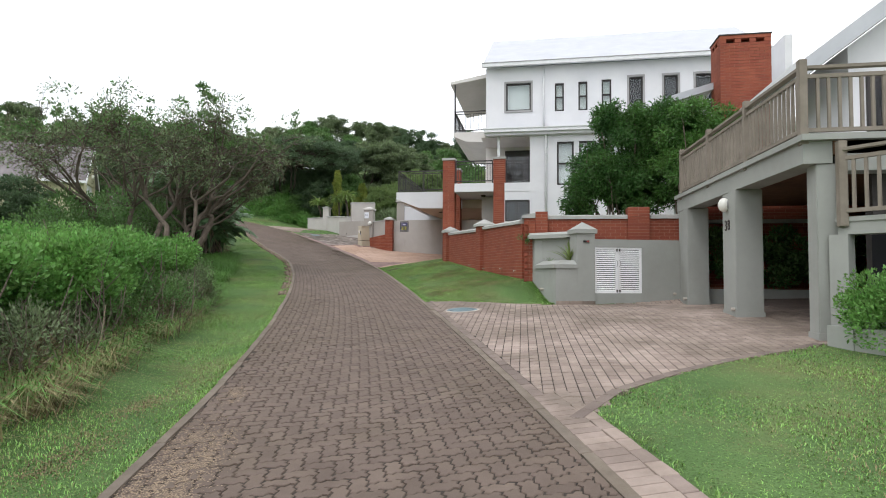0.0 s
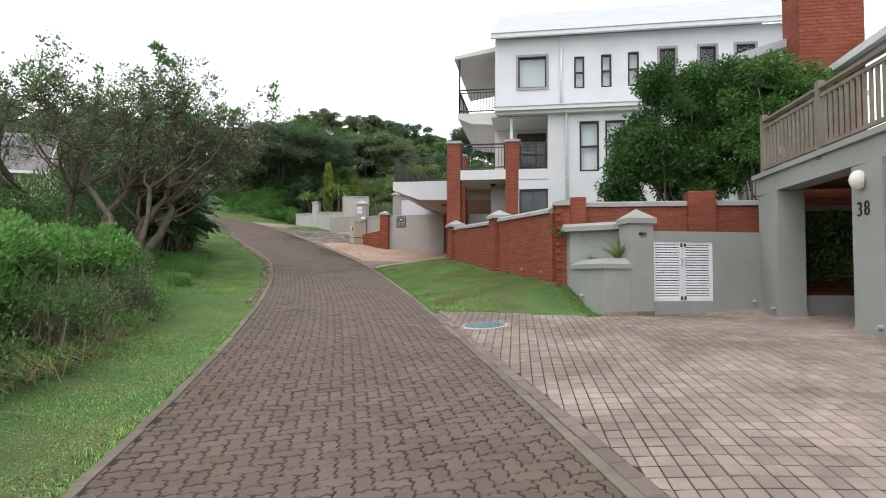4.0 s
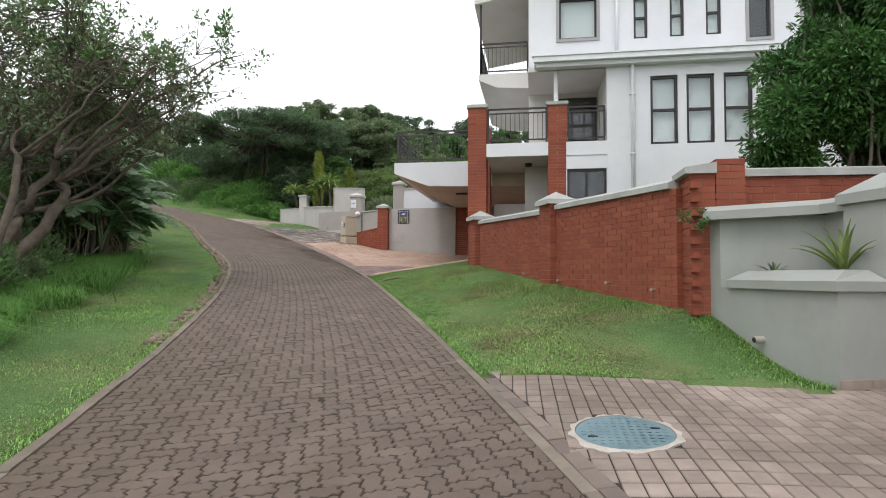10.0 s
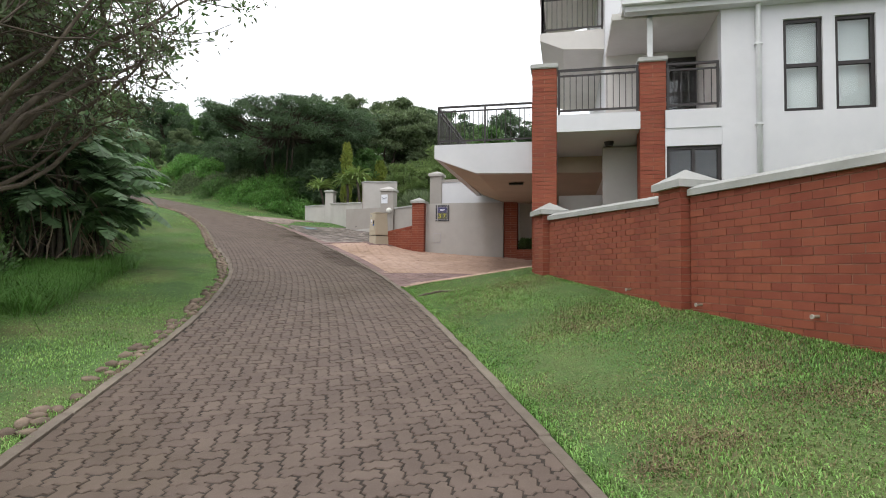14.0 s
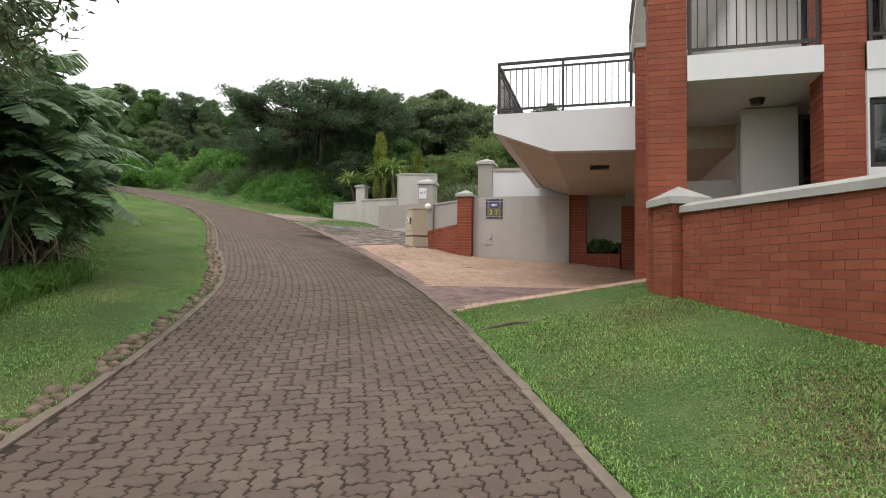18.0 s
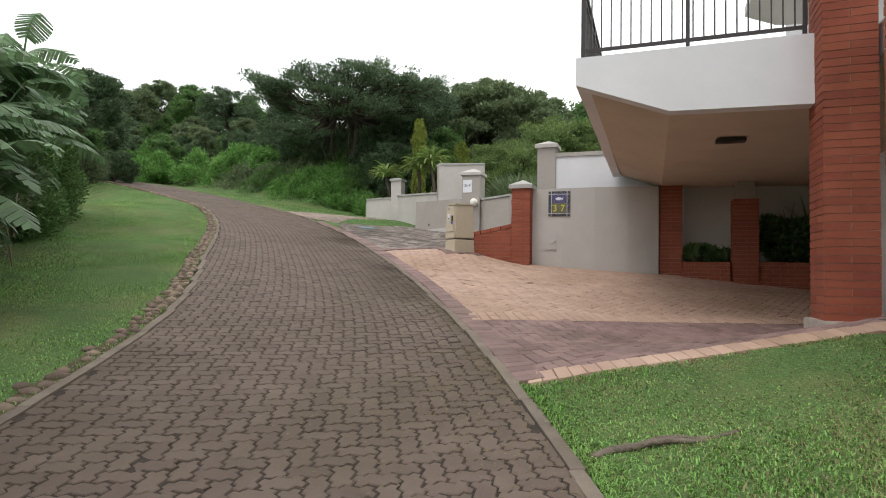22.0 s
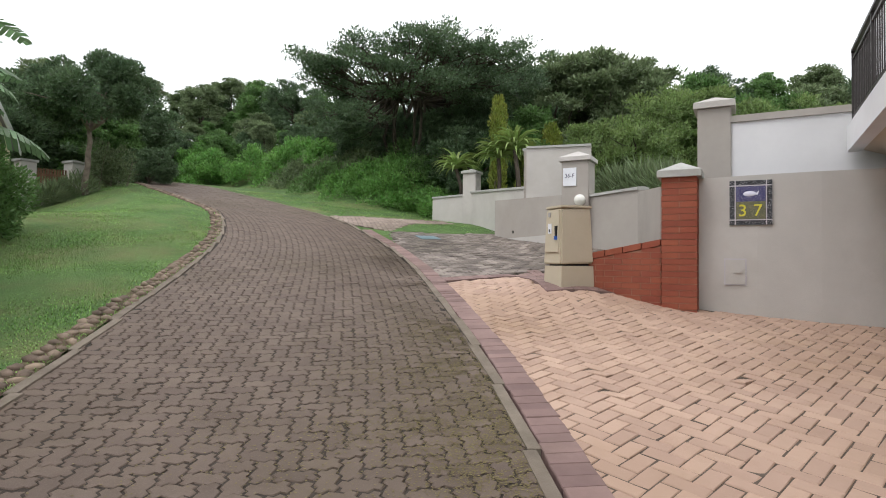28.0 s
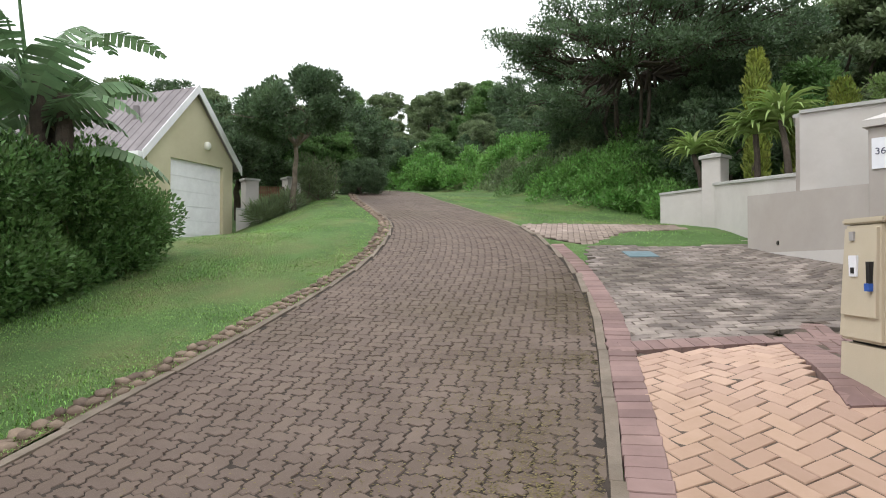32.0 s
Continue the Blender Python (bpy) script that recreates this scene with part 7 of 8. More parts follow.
# mown lawns, thicker where the path passes near
xs, ys = [], []
for u0, u1, n in ((-4, 4, 60000), (4, 12, 66000), (12, 22, 80000), (22, 32, 60000), (32, 42, 22000)):
    a, b = band(rng, n, u0, u1, -5.2, -1.5)
    xs.append(a), ys.append(b)
lawn("lawn_grass", "short green lawn grass beside the road", np.concatenate(xs), np.concatenate(ys), 1)
a, b = band(rng, 260000, 7.6, 19.2, 1.56, 6.4)
wall_side = (a - E2[0]) * (E0[1] - E2[1]) - (b - E2[1]) * (E0[0] - E2[0])
ok = (wall_side < 0.05) & ~inside([(0.06, 14.42), (0.6, 12.86), (1.4, 13.1), (3, 15), (0.1, 15)], a, b)
lawn("lawn_grass", "short green lawn grass below the brick wall", a[ok], b[ok], 2)
a, b = band(rng, 110000, -6, 3.6, 1.92, 7.5)
lawn("lawn_grass", "short green lawn grass before the driveway", a, b, 3)
a, b = band(rng, 22000, 27, 42, 1.66, 6.5)
ok = inside([(-14.3, 33.2), (-13.15, 34.5), (-12.7, 35.6), (-13.3, 36.3), (-14.4, 36.5), (-14.85, 35.0)], a, b) | ((project(a, b)[0] > S0 + 33.3))
lawn("lawn_grass", "grass verge beyond the driveways", a[ok], b[ok], 4, 0.05)
# dry blades in patches
rng = np.random.RandomState(27)


def dry_patch(u0, u1, l0, l1, patches, each, seed):
    r = np.random.RandomState(seed)
    cx, cy = band(r, patches, u0, u1, l0, l1)
    i = r.randint(patches, size=patches * each)
    w = r.uniform(0.12, 0.7, patches)[i]
    x, y = cx[i] + r.normal(0, 1, len(i)) * w, cy[i] + r.normal(0, 1, len(i)) * w
    ok = ~paved(x, y, 0.02)
    wall_side = (x - E2[0]) * (E0[1] - E2[1]) - (y - E2[1]) * (E0[0] - E2[0])
    ok &= (wall_side < 0.05) | (project(x, y)[1] < 0) | (project(x, y)[0] < S0 + 4)
    return tagged(new("dry_grass", blades("dry_grass", x[ok], y[ok], 0.034, 0.0032, 0.9, L_STRAW, r)), "dry straw-coloured blades scattered in the lawn", "grass", kind="stuff")


dry_patch(-4, 12, -3.2, -1.75, 60, 240, 1)
dry_patch(12, 34, -4.0, -1.75, 26, 160, 2)
dry_patch(8.4, 18.5, 1.9, 5.8, 250, 460, 3)
dry_patch(-5, 2.5, 2.1, 6.0, 40, 400, 4)
# worn brown spots where the turf has died back
for (wx, wy), (rx_, ry_), n, sd in (((-2.03, 14.3), (0.16, 0.09), 700, 1), ((-1.47, 15.5), (0.15, 0.12), 500, 2), ((-1.22, 14.85), (0.25, 0.12), 1100, 3), ((-1.0, 14.6), (0.14, 0.2), 700, 4),
                                  ((-1.0, 13.5), (0.18, 0.16), 900, 5), ((-2.36, 14.0), (0.1, 0.12), 500, 6), ((-2.85, 17.9), (0.2, 0.25), 700, 7), ((-2.75, 17.3), (0.15, 0.2), 600, 8), ((-3.5, 5.05), (0.1, 0.25), 900, 9), ((-3.55, 5.9), (0.12, 0.2), 350, 10), ((-3.1, 3.7), (0.12, 0.3), 900, 11)):
    r = np.random.RandomState(sd)
    x, y = wx + r.normal(0, rx_, n), wy + r.normal(0, ry_, n)
    ok = ~paved(x, y, 0.02)
    tagged(new("dead_grass", blades("dead_grass", x[ok], y[ok], 0.034, 0.005, 1.3, L_DEAD, r)), "brown dead turf in the lawn", "grass", kind="stuff")
# ragged grass edges along the kerbs
def kerbside(rng, n, u0, u1, side):
    """Places just outside the kerb."""
    u = rng.uniform(u0, u1, n)
    p = along(S0 + u, side * (half_width(S0 + u, side) + 0.08 + rng.exponential(0.05, n)))
    return p[:, 0], p[:, 1]


a, b = kerbside(rng, 9000, -4, 34, -1)
lawn("edge_grass", "ragged grass creeping over the kerb", a, b, 5, 0.05)
a, b = kerbside(rng, 5000, 8.6, 17.3, 1)
lawn("edge_grass", "ragged grass creeping over the kerb", a, b, 6, 0.05)
# weedy tufts at the foot of the planter wall and the brick wall
t_ = rng.uniform(0, 1, 2600)
a = F0[0] + (FC[0] - F0[0]) * t_ - 0.03 - rng.exponential(0.1, 2600)
b = F0[1] + (FC[1] - F0[1]) * t_ - 0.01 - 0.2 * rng.exponential(0.1, 2600)
lawn("wall_foot_grass", "coarse grass at the foot of the planter wall", a, b, 7, 0.06)
t_ = rng.uniform(0, 1, 5000)
a = E2[0] + (E0[0] - E2[0]) * t_ - 0.12 - rng.exponential(0.06, 5000)
b = E2[1] + (E0[1] - E2[1]) * t_ - 0.06
lawn("wall_foot_grass", "grass at the foot of the brick wall", a, b, 8, 0.05)

# hedge of bright broad-leaved shrubs beside the first stretch
rng = np.random.RandomState(31)
for k, (u0, u1, l0, l1, h) in enumerate(((-4.0, 0.4, -6.2, -3.95, 1.2), (0.0, 3.4, -6.0, -3.6, 1.25), (3.0, 6.2, -5.6, -3.4, 1.27), (5.8, 8.6, -5.6, -3.5, 1.2), (-2, 5, -8.4, -6.0, 1.45), (5, 10.5, -8.8, -6.2, 1.35))):
    n = 120
    px_, py_ = band(rng, n, u0, u1, l0, l1)
    spots = [(x, y, h * rng.uniform(0.62, 1.12)) for x, y in zip(px_, py_)]
    shrub("hedge_shrub", "bright green broad-leaved shrub with a twiggy base", spots, 0.3, 60000 if k < 4 else 16000, 0.06, 0.6, L_BRIGHT, 40 + k, group="roadside hedge", twigs=140 if k < 4 else 10, squash=0.8, shell=0.35, up=0.9)
    px_, py_ = band(rng, 60, u0, u1, l1 - 0.8, l1 + 0.4)
    spots = [(x, y, rng.uniform(0.15, 0.75)) for x, y in zip(px_, py_)]
    if k < 4:
        shrub("dry_undergrowth", "dull grey-green undergrowth with dry twigs", spots, 0.27, 13000, 0.055, 0.34, (L_SHRUB, L_GREYGREEN)[k % 2], 60 + k, group="roadside undergrowth", twigs=260, twig_mat=M_BARK, shell=0.2)
        shrub("dry_undergrowth", "brown dead leaves and twigs below the hedge", [(x, y, 0.6 * z) for x, y, z in spots[::2]], 0.26, 3500, 0.05, 0.3, L_TWIG, 160 + k, group="roadside undergrowth", twigs=120, twig_mat=M_DRYTWIG, shell=0.2)


def tall_grass(label, u0, u1, l0, l1, n, h, seed, mat=L_TALLGRASS, tufts=40):
    rng = np.random.RandomState(seed)
    cx, cy = band(rng, tufts, u0, u1, l0, l1)
    i = rng.randint(tufts, size=n)
    sp = 0.16
    x, y = cx[i] + rng.normal(0, sp, n), cy[i] + rng.normal(0, sp, n)
    return tagged(new("tall_grass", blades("tall_grass", x, y, h, 0.0065, 1.7, mat, rng)), label, "grass", kind="stuff")


tall_grass("long bright green grass spilling before the hedge", -4, 1.6, -4.6, -3.75, 22000, 0.46, 71, tufts=60)
tall_grass("straw-coloured stalks among the long grass", -3, 3.5, -4.0, -2.9, 3500, 0.4, 171, L_STRAW)
tall_grass("dry straw grass among the hedge stems", -3, 8.5, -4.0, -3.15, 9000, 0.42, 72, L_STRAW, tufts=110)
tall_grass("green grass grown up through the hedge foot", -3, 8.5, -4.1, -3.15, 15000, 0.42, 172, tufts=120)
tall_grass("long green grass at the end of the hedge", 6.5, 10.5, -4.3, -3.4, 11000, 0.42, 73)
tall_grass("lush long green grass below the tree", 9.0, 20.5, -6.0, -3.75, 70000, 0.4, 74, tufts=190)
rng = np.random.RandomState(33)
for k, (u0, u1, l0, l1) in enumerate(((9.2, 12.4, -7.2, -4.75), (12, 16.5, -7.2, -5.0))):
    px_, py_ = band(rng, 24, u0, u1, l0, l1)
    shrub("low_shrub", "low bright green creeping shrub", [(x, y, rng.uniform(0.15, 0.85 if k == 0 else 0.5)) for x, y in zip(px_, py_)], 0.45, 15000, 0.065, 0.55, L_BRIGHT, 80 + k, group="low shrubs")
for k, (u0, u1, l0, l1, h, mat) in enumerate(((9.4, 11.6, -5.8, -4.3, 0.9, L_BRIGHT), (11.2, 13.4, -5.5, -4.35, 0.75, L_SHRUB), (12.8, 15.4, -6.0, -4.7, 0.5, L_GREYGREEN))):
    px_, py_ = band(rng, 40, u0, u1, l0, l1)
    shrub("low_shrub", "mixed green shrubs before the roadside tree", [(x, y, rng.uniform(0.3, 1.0) * h) for x, y in zip(px_, py_)], 0.3, 16000, 0.06, 0.5, mat, 280 + k, group="low shrubs", twigs=40)
for k, (u0, u1, l0, l1, h) in enumerate(((9, 14, -10.5, -7.5, 0.9), (14, 19, -10, -7, 1.0))):
    px_, py_ = band(rng, 22, u0, u1, l0, l1)
    shrub("undergrowth", "dense dark undergrowth below the tree", [(x, y, rng.uniform(0.3, 1.3) * h) for x, y in zip(px_, py_)], 0.7, 9000, 0.09, 0.4, L_SHRUB, 90 + k, group="undergrowth", twigs=40)

# spreading roadside tree with thin crown
rng = np.random.RandomState(45)
bx, by = -11.2, 15.4
bz = land1(bx, by)
rt = thing("roadside_tree", "spreading tree with bare grey limbs and sparse leaves", "tree", (bx, by, bz))
bm = bmesh.new()
ends = []
STEM_A, STEM_B = (-10.3, 14.7), (-12.2, 16.2)
for (bx, by), az, reach, hh, r in ((STEM_A, 98, 3.5, 3.3, 0.1), (STEM_A, 80, 4.2, 4.4, 0.1), (STEM_A, 66, 3.6, 5.1, 0.085), (STEM_A, 112, 3.4, 4.9, 0.085), (STEM_A, 54, 2.2, 4.9, 0.07), (STEM_A, 150, 2.4, 4.9, 0.08),
                                   (STEM_B, 25, 3.0, 5.0, 0.09), (STEM_B, 70, 3.2, 4.8, 0.08), (STEM_B, 140, 3.5, 4.6, 0.08), (STEM_B, 190, 3.8, 4.3, 0.1), (STEM_B, 245, 3.2, 4.2, 0.08), (STEM_B, 300, 2.6, 4.1, 0.08)):
    bz = land1(bx, by)
    a = radians(az)
    st = (bx + 0.18 * math.cos(a), by + 0.18 * math.sin(a), bz - 0.1)
    fork = (bx + reach * 0.42 * math.cos(a), by + reach * 0.42 * math.sin(a), bz + hh * 0.48)
    limb(bm, rng, st, fork, r * 1.15, r * 0.75, 0.13, 8, 9)
    for j in range(5):
        a2 = a + rng.uniform(-0.6, 0.6)
        e1 = (bx + reach * rng.uniform(0.7, 0.9) * math.cos(a2), by + reach * rng.uniform(0.7, 0.9) * math.sin(a2), bz + hh * rng.uniform(0.66, 0.95))
        limb(bm, rng, fork, e1, r * 0.5, r * 0.2, 0.12, 6, 6)
        for i in range(5):
            e2 = tuple(np.array(e1) + rng.normal(size=3) * np.array([0.55, 0.55, 0.42]) + np.array([0, 0, 0.25]))
            limb(bm, rng, e1, e2, r * 0.17, 0.008, 0.14, 4, 4)
            ends.append(e2)
            for q in range(6):
                e3 = tuple(np.array(e2) + rng.normal(size=3) * 0.28)
                limb(bm, rng, tuple(np.array(e1) * 0.4 + np.array(e2) * 0.6), e3, 0.009, 0.004, 0.12, 3, 3)
                ends.append(e3)
tufts = []
for i in rng.permutation(len(ends))[:400]:
    e = np.array(ends[i])
    if e[2] > bz + 3.3 and len(tufts) < 75:
        tip = e + np.array([rng.normal() * 0.22, rng.normal() * 0.22, rng.uniform(0.25, 0.75)])
        limb(bm, rng, e, tip, 0.011, 0.005, 0.06, 3, 4)
        tufts.append(tip)
        tufts.append(e * 0.45 + tip * 0.55 + rng.normal(size=3) * 0.1)
part("trunk", bm, M_LIMB, rt, smooth=True)
p, d = fill(rng, np.array(tufts), np.full((len(tufts), 3), 0.13), 4600, 0.1, 0.8)
hang(new("tuft_leaves", leaf_mesh("tuft_leaves", p, d, 0.105, 0.42, L_SHRUB, rng)), rt, "leaf tufts on bare upright twigs")
ends = np.array(ends)
keep = rng.rand(len(ends)) < 0.5
c = ends[keep]
c = c[(c[:, 2] > bz + 2.4) | (c[:, 0] < -13.0)]
p, d = fill(rng, c, np.full((len(c), 3), 0.22), 15000, 0.1, 0.4)
hang(new("crown", leaf_mesh("crown", p, d, 0.095, 0.4, L_GREYGREEN, rng)), rt)
p, d = fill(rng, c, np.full((len(c), 3), 0.28), 8500, 0.2, 0.2)
hang(new("dry_leaves", leaf_mesh("dry_leaves", p, d, 0.07, 0.35, L_TWIG, rng)), rt, "brown dry leaves")
top = c[c[:, 2] > bz + 3.9]
p, d = fill(rng, top, np.full((len(top), 3), 0.16), 5000, 0.2, 0.6)
hang(new("tip_leaves", leaf_mesh("tip_leaves", p, d, 0.1, 0.45, L_SHRUB, rng)), rt, "fresh green leaves at the branch tips")


# wild banana clumps
def paddle_leaf(V, F, base, az, length, stem, width, rise, rng):
    """A long-stalked torn paddle leaf."""
    d = np.array([math.cos(az), math.sin(az), 0])
    side = np.array([-d[1], d[0], 0])
    bx_ = np.array(base)
    lean = rng.uniform(0.12, 0.45)
    a = bx_ + d * stem * lean + np.array([0, 0, stem * rise])
    n = len(V)
    w = 0.035
    V += [bx_ - side * w, bx_ + side * w, a + side * w * 0.5, a - side * w * 0.5, bx_ + d * w, a + d * w * 0.5]
    F += [[n, n + 1, n + 2, n + 3], [n + 1, n + 4, n + 5, n + 2], [n + 4, n, n + 3, n + 5]]
    m = 17
    roll = rng.uniform(-0.5, 0.5)
    sag_ = rng.uniform(0.2, 0.75)
    prev = a
    ang = rng.uniform(0.6, 1.25)
    for i in range(m):
        t = (i + 0.5) / m
        ang2 = ang - t * rng.uniform(1.5, 1.9)
        step = length / m
        nxt = prev + (d * math.cos(ang2) + np.array([0, 0, math.sin(ang2)])) * step
        wd = width * (math.sin(math.pi * min(0.97, 0.1 + 0.86 * t)) ** 0.7)
        for sg in (-1, 1):
            gap = rng.uniform(0.08, 0.42) * step
            droop = np.array([0, 0, -wd * (sag_ + rng.uniform(-0.12, 0.12))])
            out = side * sg * wd + droop + d * wd * 0.22 + np.array([0, 0, roll * sg * wd * 0.5])
            n = len(V)
            V += [prev, nxt, nxt + out - (nxt - prev) * (gap / step), prev + out]
            F.append([n, n + 1, n + 2, n + 3])
        prev = nxt


def banana_clump(label, cx, cy, n, h0, h1, spread, seed, leaf_len=1.15, width=0.27, stem_r=0.05, crown=6, lift=(0.35, 0.7)):
    rng = np.random.RandomState(seed)
    z = land1(cx, cy)
    t = thing("wild_banana", label, "plant", (cx, cy, z), group="wild bananas")
    V, F = [], []
    dead = bmesh.new()
    for i in range(n):
        a = rng.uniform(0, 6.2832)
        r = spread * math.sqrt(rng.rand())
        x, y = cx + r * math.cos(a), cy + r * math.sin(a)
        zt = z + rng.uniform(h0, h1) * rng.uniform(*lift)
        bm = bmesh.new()
        limb(bm, rng, (x, y, land1(x, y) - 0.05), (x + rng.normal() * 0.15, y + rng.normal() * 0.15, zt), stem_r, stem_r * 0.8, 0.03, 4, 10)
        part("stem", bm, M_DARKBARK, t)
        for q in range(3):
            b_ = rng.uniform(0, 6.2832)
            foot = (x + 0.45 * math.cos(b_), y + 0.45 * math.sin(b_))
            limb(dead, rng, (x, y, zt - rng.uniform(0.0, 0.4)), (*foot, land1(*foot) + rng.uniform(0.0, 0.5)), 0.018, 0.01, 0.12, 5, 4)
        for q in range(crown):
            paddle_leaf(V, F, (x, y, zt - (zt - land1(x, y)) * 0.6 * q / crown - 0.15), a + rng.normal() * 0.9 + q * 2.1, leaf_len * rng.uniform(0.7, 1.2), rng.uniform(0.5, 1.5), width * rng.uniform(0.75, 1.2), rng.uniform(0.7, 1.0), rng)
    hang(new("foliage", fast_mesh("foliage", np.array(V), np.array(F), L_BANANA, False)), t)
    tagged(part("dead_stalk", dead, M_DRYTWIG, t, "dry brown hanging leaf stalks"), kind="stuff")
    return t


banana_clump("tall wild banana clump with torn dark leaves", -14.8, 22.3, 18, 3.6, 4.8, 0.9, 51)
banana_clump("wild banana leaves hanging low over the lawn", -12.55, 21.0, 12, 0.9, 2.2, 0.45, 52, 1.2, 0.27)
banana_clump("tall wild banana with a thick fibrous trunk and torn leaves", -17.42, 25.38, 3, 2.75, 3.0, 0.14, 53, 1.4, 0.3, 0.13, 11, (0.9, 1.0))
banana_clump("wild banana clump with torn dark leaves", -13.0, 20.2, 16, 3.7, 5.0, 0.75, 54, 1.25, 0.28)
banana_clump("low wild banana clump with drooping leaves", -12.9, 20.5, 14, 0.8, 2.4, 0.9, 59, 1.2, 0.28)
banana_clump("low wild banana clump with dark leaves", -15.6, 23.1, 10, 1.6, 3.0, 0.7, 58)
rng = np.random.RandomState(55)
shrub("undergrowth", "dark undergrowth around the wild bananas", [(-15.4 + rng.uniform(-1, 1) * 0.9, 22.3 + rng.uniform(-1, 1) * 1.0, rng.uniform(0.3, 2.2)) for _ in range(34)], 0.6, 30000, 0.13, 0.35, L_DARK, 56, twigs=90, group="undergrowth")
for k in range(3):
    px_, py_ = band(rng, 30, 13.0 + 3.2 * k, 17.4 + 3.2 * k, -8.6, -5.2 + 0.2 * k)
    shrub("undergrowth", "tangled dark undergrowth below the roadside tree", [(x, y, rng.uniform(0.2, 2.2)) for x, y in zip(px_, py_)], 0.62, 15000, 0.11, 0.35, L_DARK if k else L_SHRUB, 158 + k, twigs=110, group="undergrowth")
# dense rounded bush before the garage
sp = []
for i in range(90):
    t_ = rng.uniform(-0.15, 1.0)
    w_ = rng.uniform(-0.5, 0.5)
    hh = rng.uniform(0.25, 1.86 - 0.35 * t_ - 0.3 * (max(0, t_ - 0.75) * 4) ** 2)
    sp.append((-16.3 - 2.15 * t_ - 0.72 * w_, 24.45 + 2.2 * t_ - 0.69 * w_, hh))
shrub("round_bush", "dense dark green rounded bush on the lawn", sp, 0.5, 90000, 0.075, 0.45, L_SHRUB, 57, shell=0.72)
# tree and planting by the garage gate
tree("slender_tree", "slender forked tree with a rounded green crown", (-25.3, 32.5, land1(-25.3, 32.5)), (-25.2, 32.5, 6.9), (-25.1, 32.4, 8.0), (1.75, 1.75, 1.55), 34, 0.5, 34000, 0.11, 0.45, L_FOREST, M_BARK, 61, 0.1, -0.6)
shrub("strappy_plants", "clump of strappy green plants by the gate", [(-25.6 + rng.normal() * 0.3, 31.9 + rng.normal() * 0.3, 0.25) for _ in range(8)], 0.35, 2500, 0.3, 0.08, L_GREYGREEN, 62)
shrub("small_tree", "small feathery green tree", [(-25.6 + rng.uniform(-0.4, 0.4), 33.5 + rng.uniform(-0.4, 0.4), rng.uniform(0.3, 1.3)) for _ in range(16)], 0.42, 8000, 0.1, 0.25, L_GREYGREEN, 63, twigs=20)

# dense garden tree behind the corner wall
def lobed_tree(label, base, lobes, n, seed, trunk_r, stems=5, leaf=L_TREE):
    """A tree of several overlapping crowns (centre, radii) with hanging lance-shaped leaves."""
    rng = np.random.RandomState(seed)
    t = thing("garden_tree", label, "tree", (*base, land1(*base)), group="garden trees")
    bm = bmesh.new()
    cs, ss = [], []
    g = np.array((*base, land1(*base) - 0.1))
    for c, r in lobes:
        k = int(26 * r[0] * r[2]) + 8
        cc, sc = clumps(rng, c, r, k, 0.3, 0.8, -0.95)
        cs.append(cc), ss.append(sc)
        fork = g * 0.55 + np.array(c) * 0.45 + np.array([rng.normal() * 0.1, rng.normal() * 0.1, -0.2])
        limb(bm, rng, g + rng.normal(size=3) * np.array([0.1, 0.1, 0]), fork, trunk_r, trunk_r * 0.6, 0.05, 5, 7)
        for i in rng.permutation(len(cc))[:stems]:
            limb(bm, rng, fork, cc[i], trunk_r * 0.4, 0.012, 0.08, 4, 5)
    part("trunk", bm, M_BARK, t, smooth=True)
    cs, ss = np.vstack(cs), np.vstack(ss)
    p, d = fill(rng, cs, ss, n, 0.2, -0.3)
    hang(new("crown", leaf_mesh("crown", p, d, 0.08, 0.36, leaf, rng)), t)
    return t


lobed_tree("dense dark green garden tree with drooping leaves behind the brick wall", (2.3, 15.75),
           [((2.35, 15.6, 4.0), (1.05, 1.0, 1.1)), ((1.7, 15.5, 3.75), (0.6, 0.7, 0.75)), ((1.3, 15.5, 3.2), (0.36, 0.5, 0.5)), ((2.9, 15.8, 3.7), (0.8, 0.8, 1.0)), ((2.2, 15.6, 5.15), (0.6, 0.55, 0.5)), ((2.75, 15.7, 5.15), (0.55, 0.55, 0.5)), ((3.35, 15.7, 4.7), (0.7, 0.7, 0.8)), ((2.7, 15.4, 3.1), (1.0, 0.5, 0.5))], 100000, 65, 0.08)
lobed_tree("bright green garden tree beside the chimney", (4.0, 15.0),
           [((3.95, 14.75, 4.5), (0.75, 0.6, 0.75)), ((4.5, 14.9, 4.4), (0.7, 0.6, 0.7)), ((3.6, 14.8, 3.75), (0.5, 0.5, 0.7))], 36000, 66, 0.06, leaf=L_FRESHTREE)
# dark shrubs in the carport's bed
rng = np.random.RandomState(165)
for k in range(4):
    shrub("carport_shrub", "dark leafy shrub in the carport's planted bed", [(4.0 + 1.1 * k + 0.9 * rng.rand(), 13.55 + 0.4 * rng.rand(), rng.uniform(0.5, 1.5)) for _ in range(14)], 0.22, 4200, 0.09, 0.4, L_SHRUB, 166 + k, group="carport shrubs")
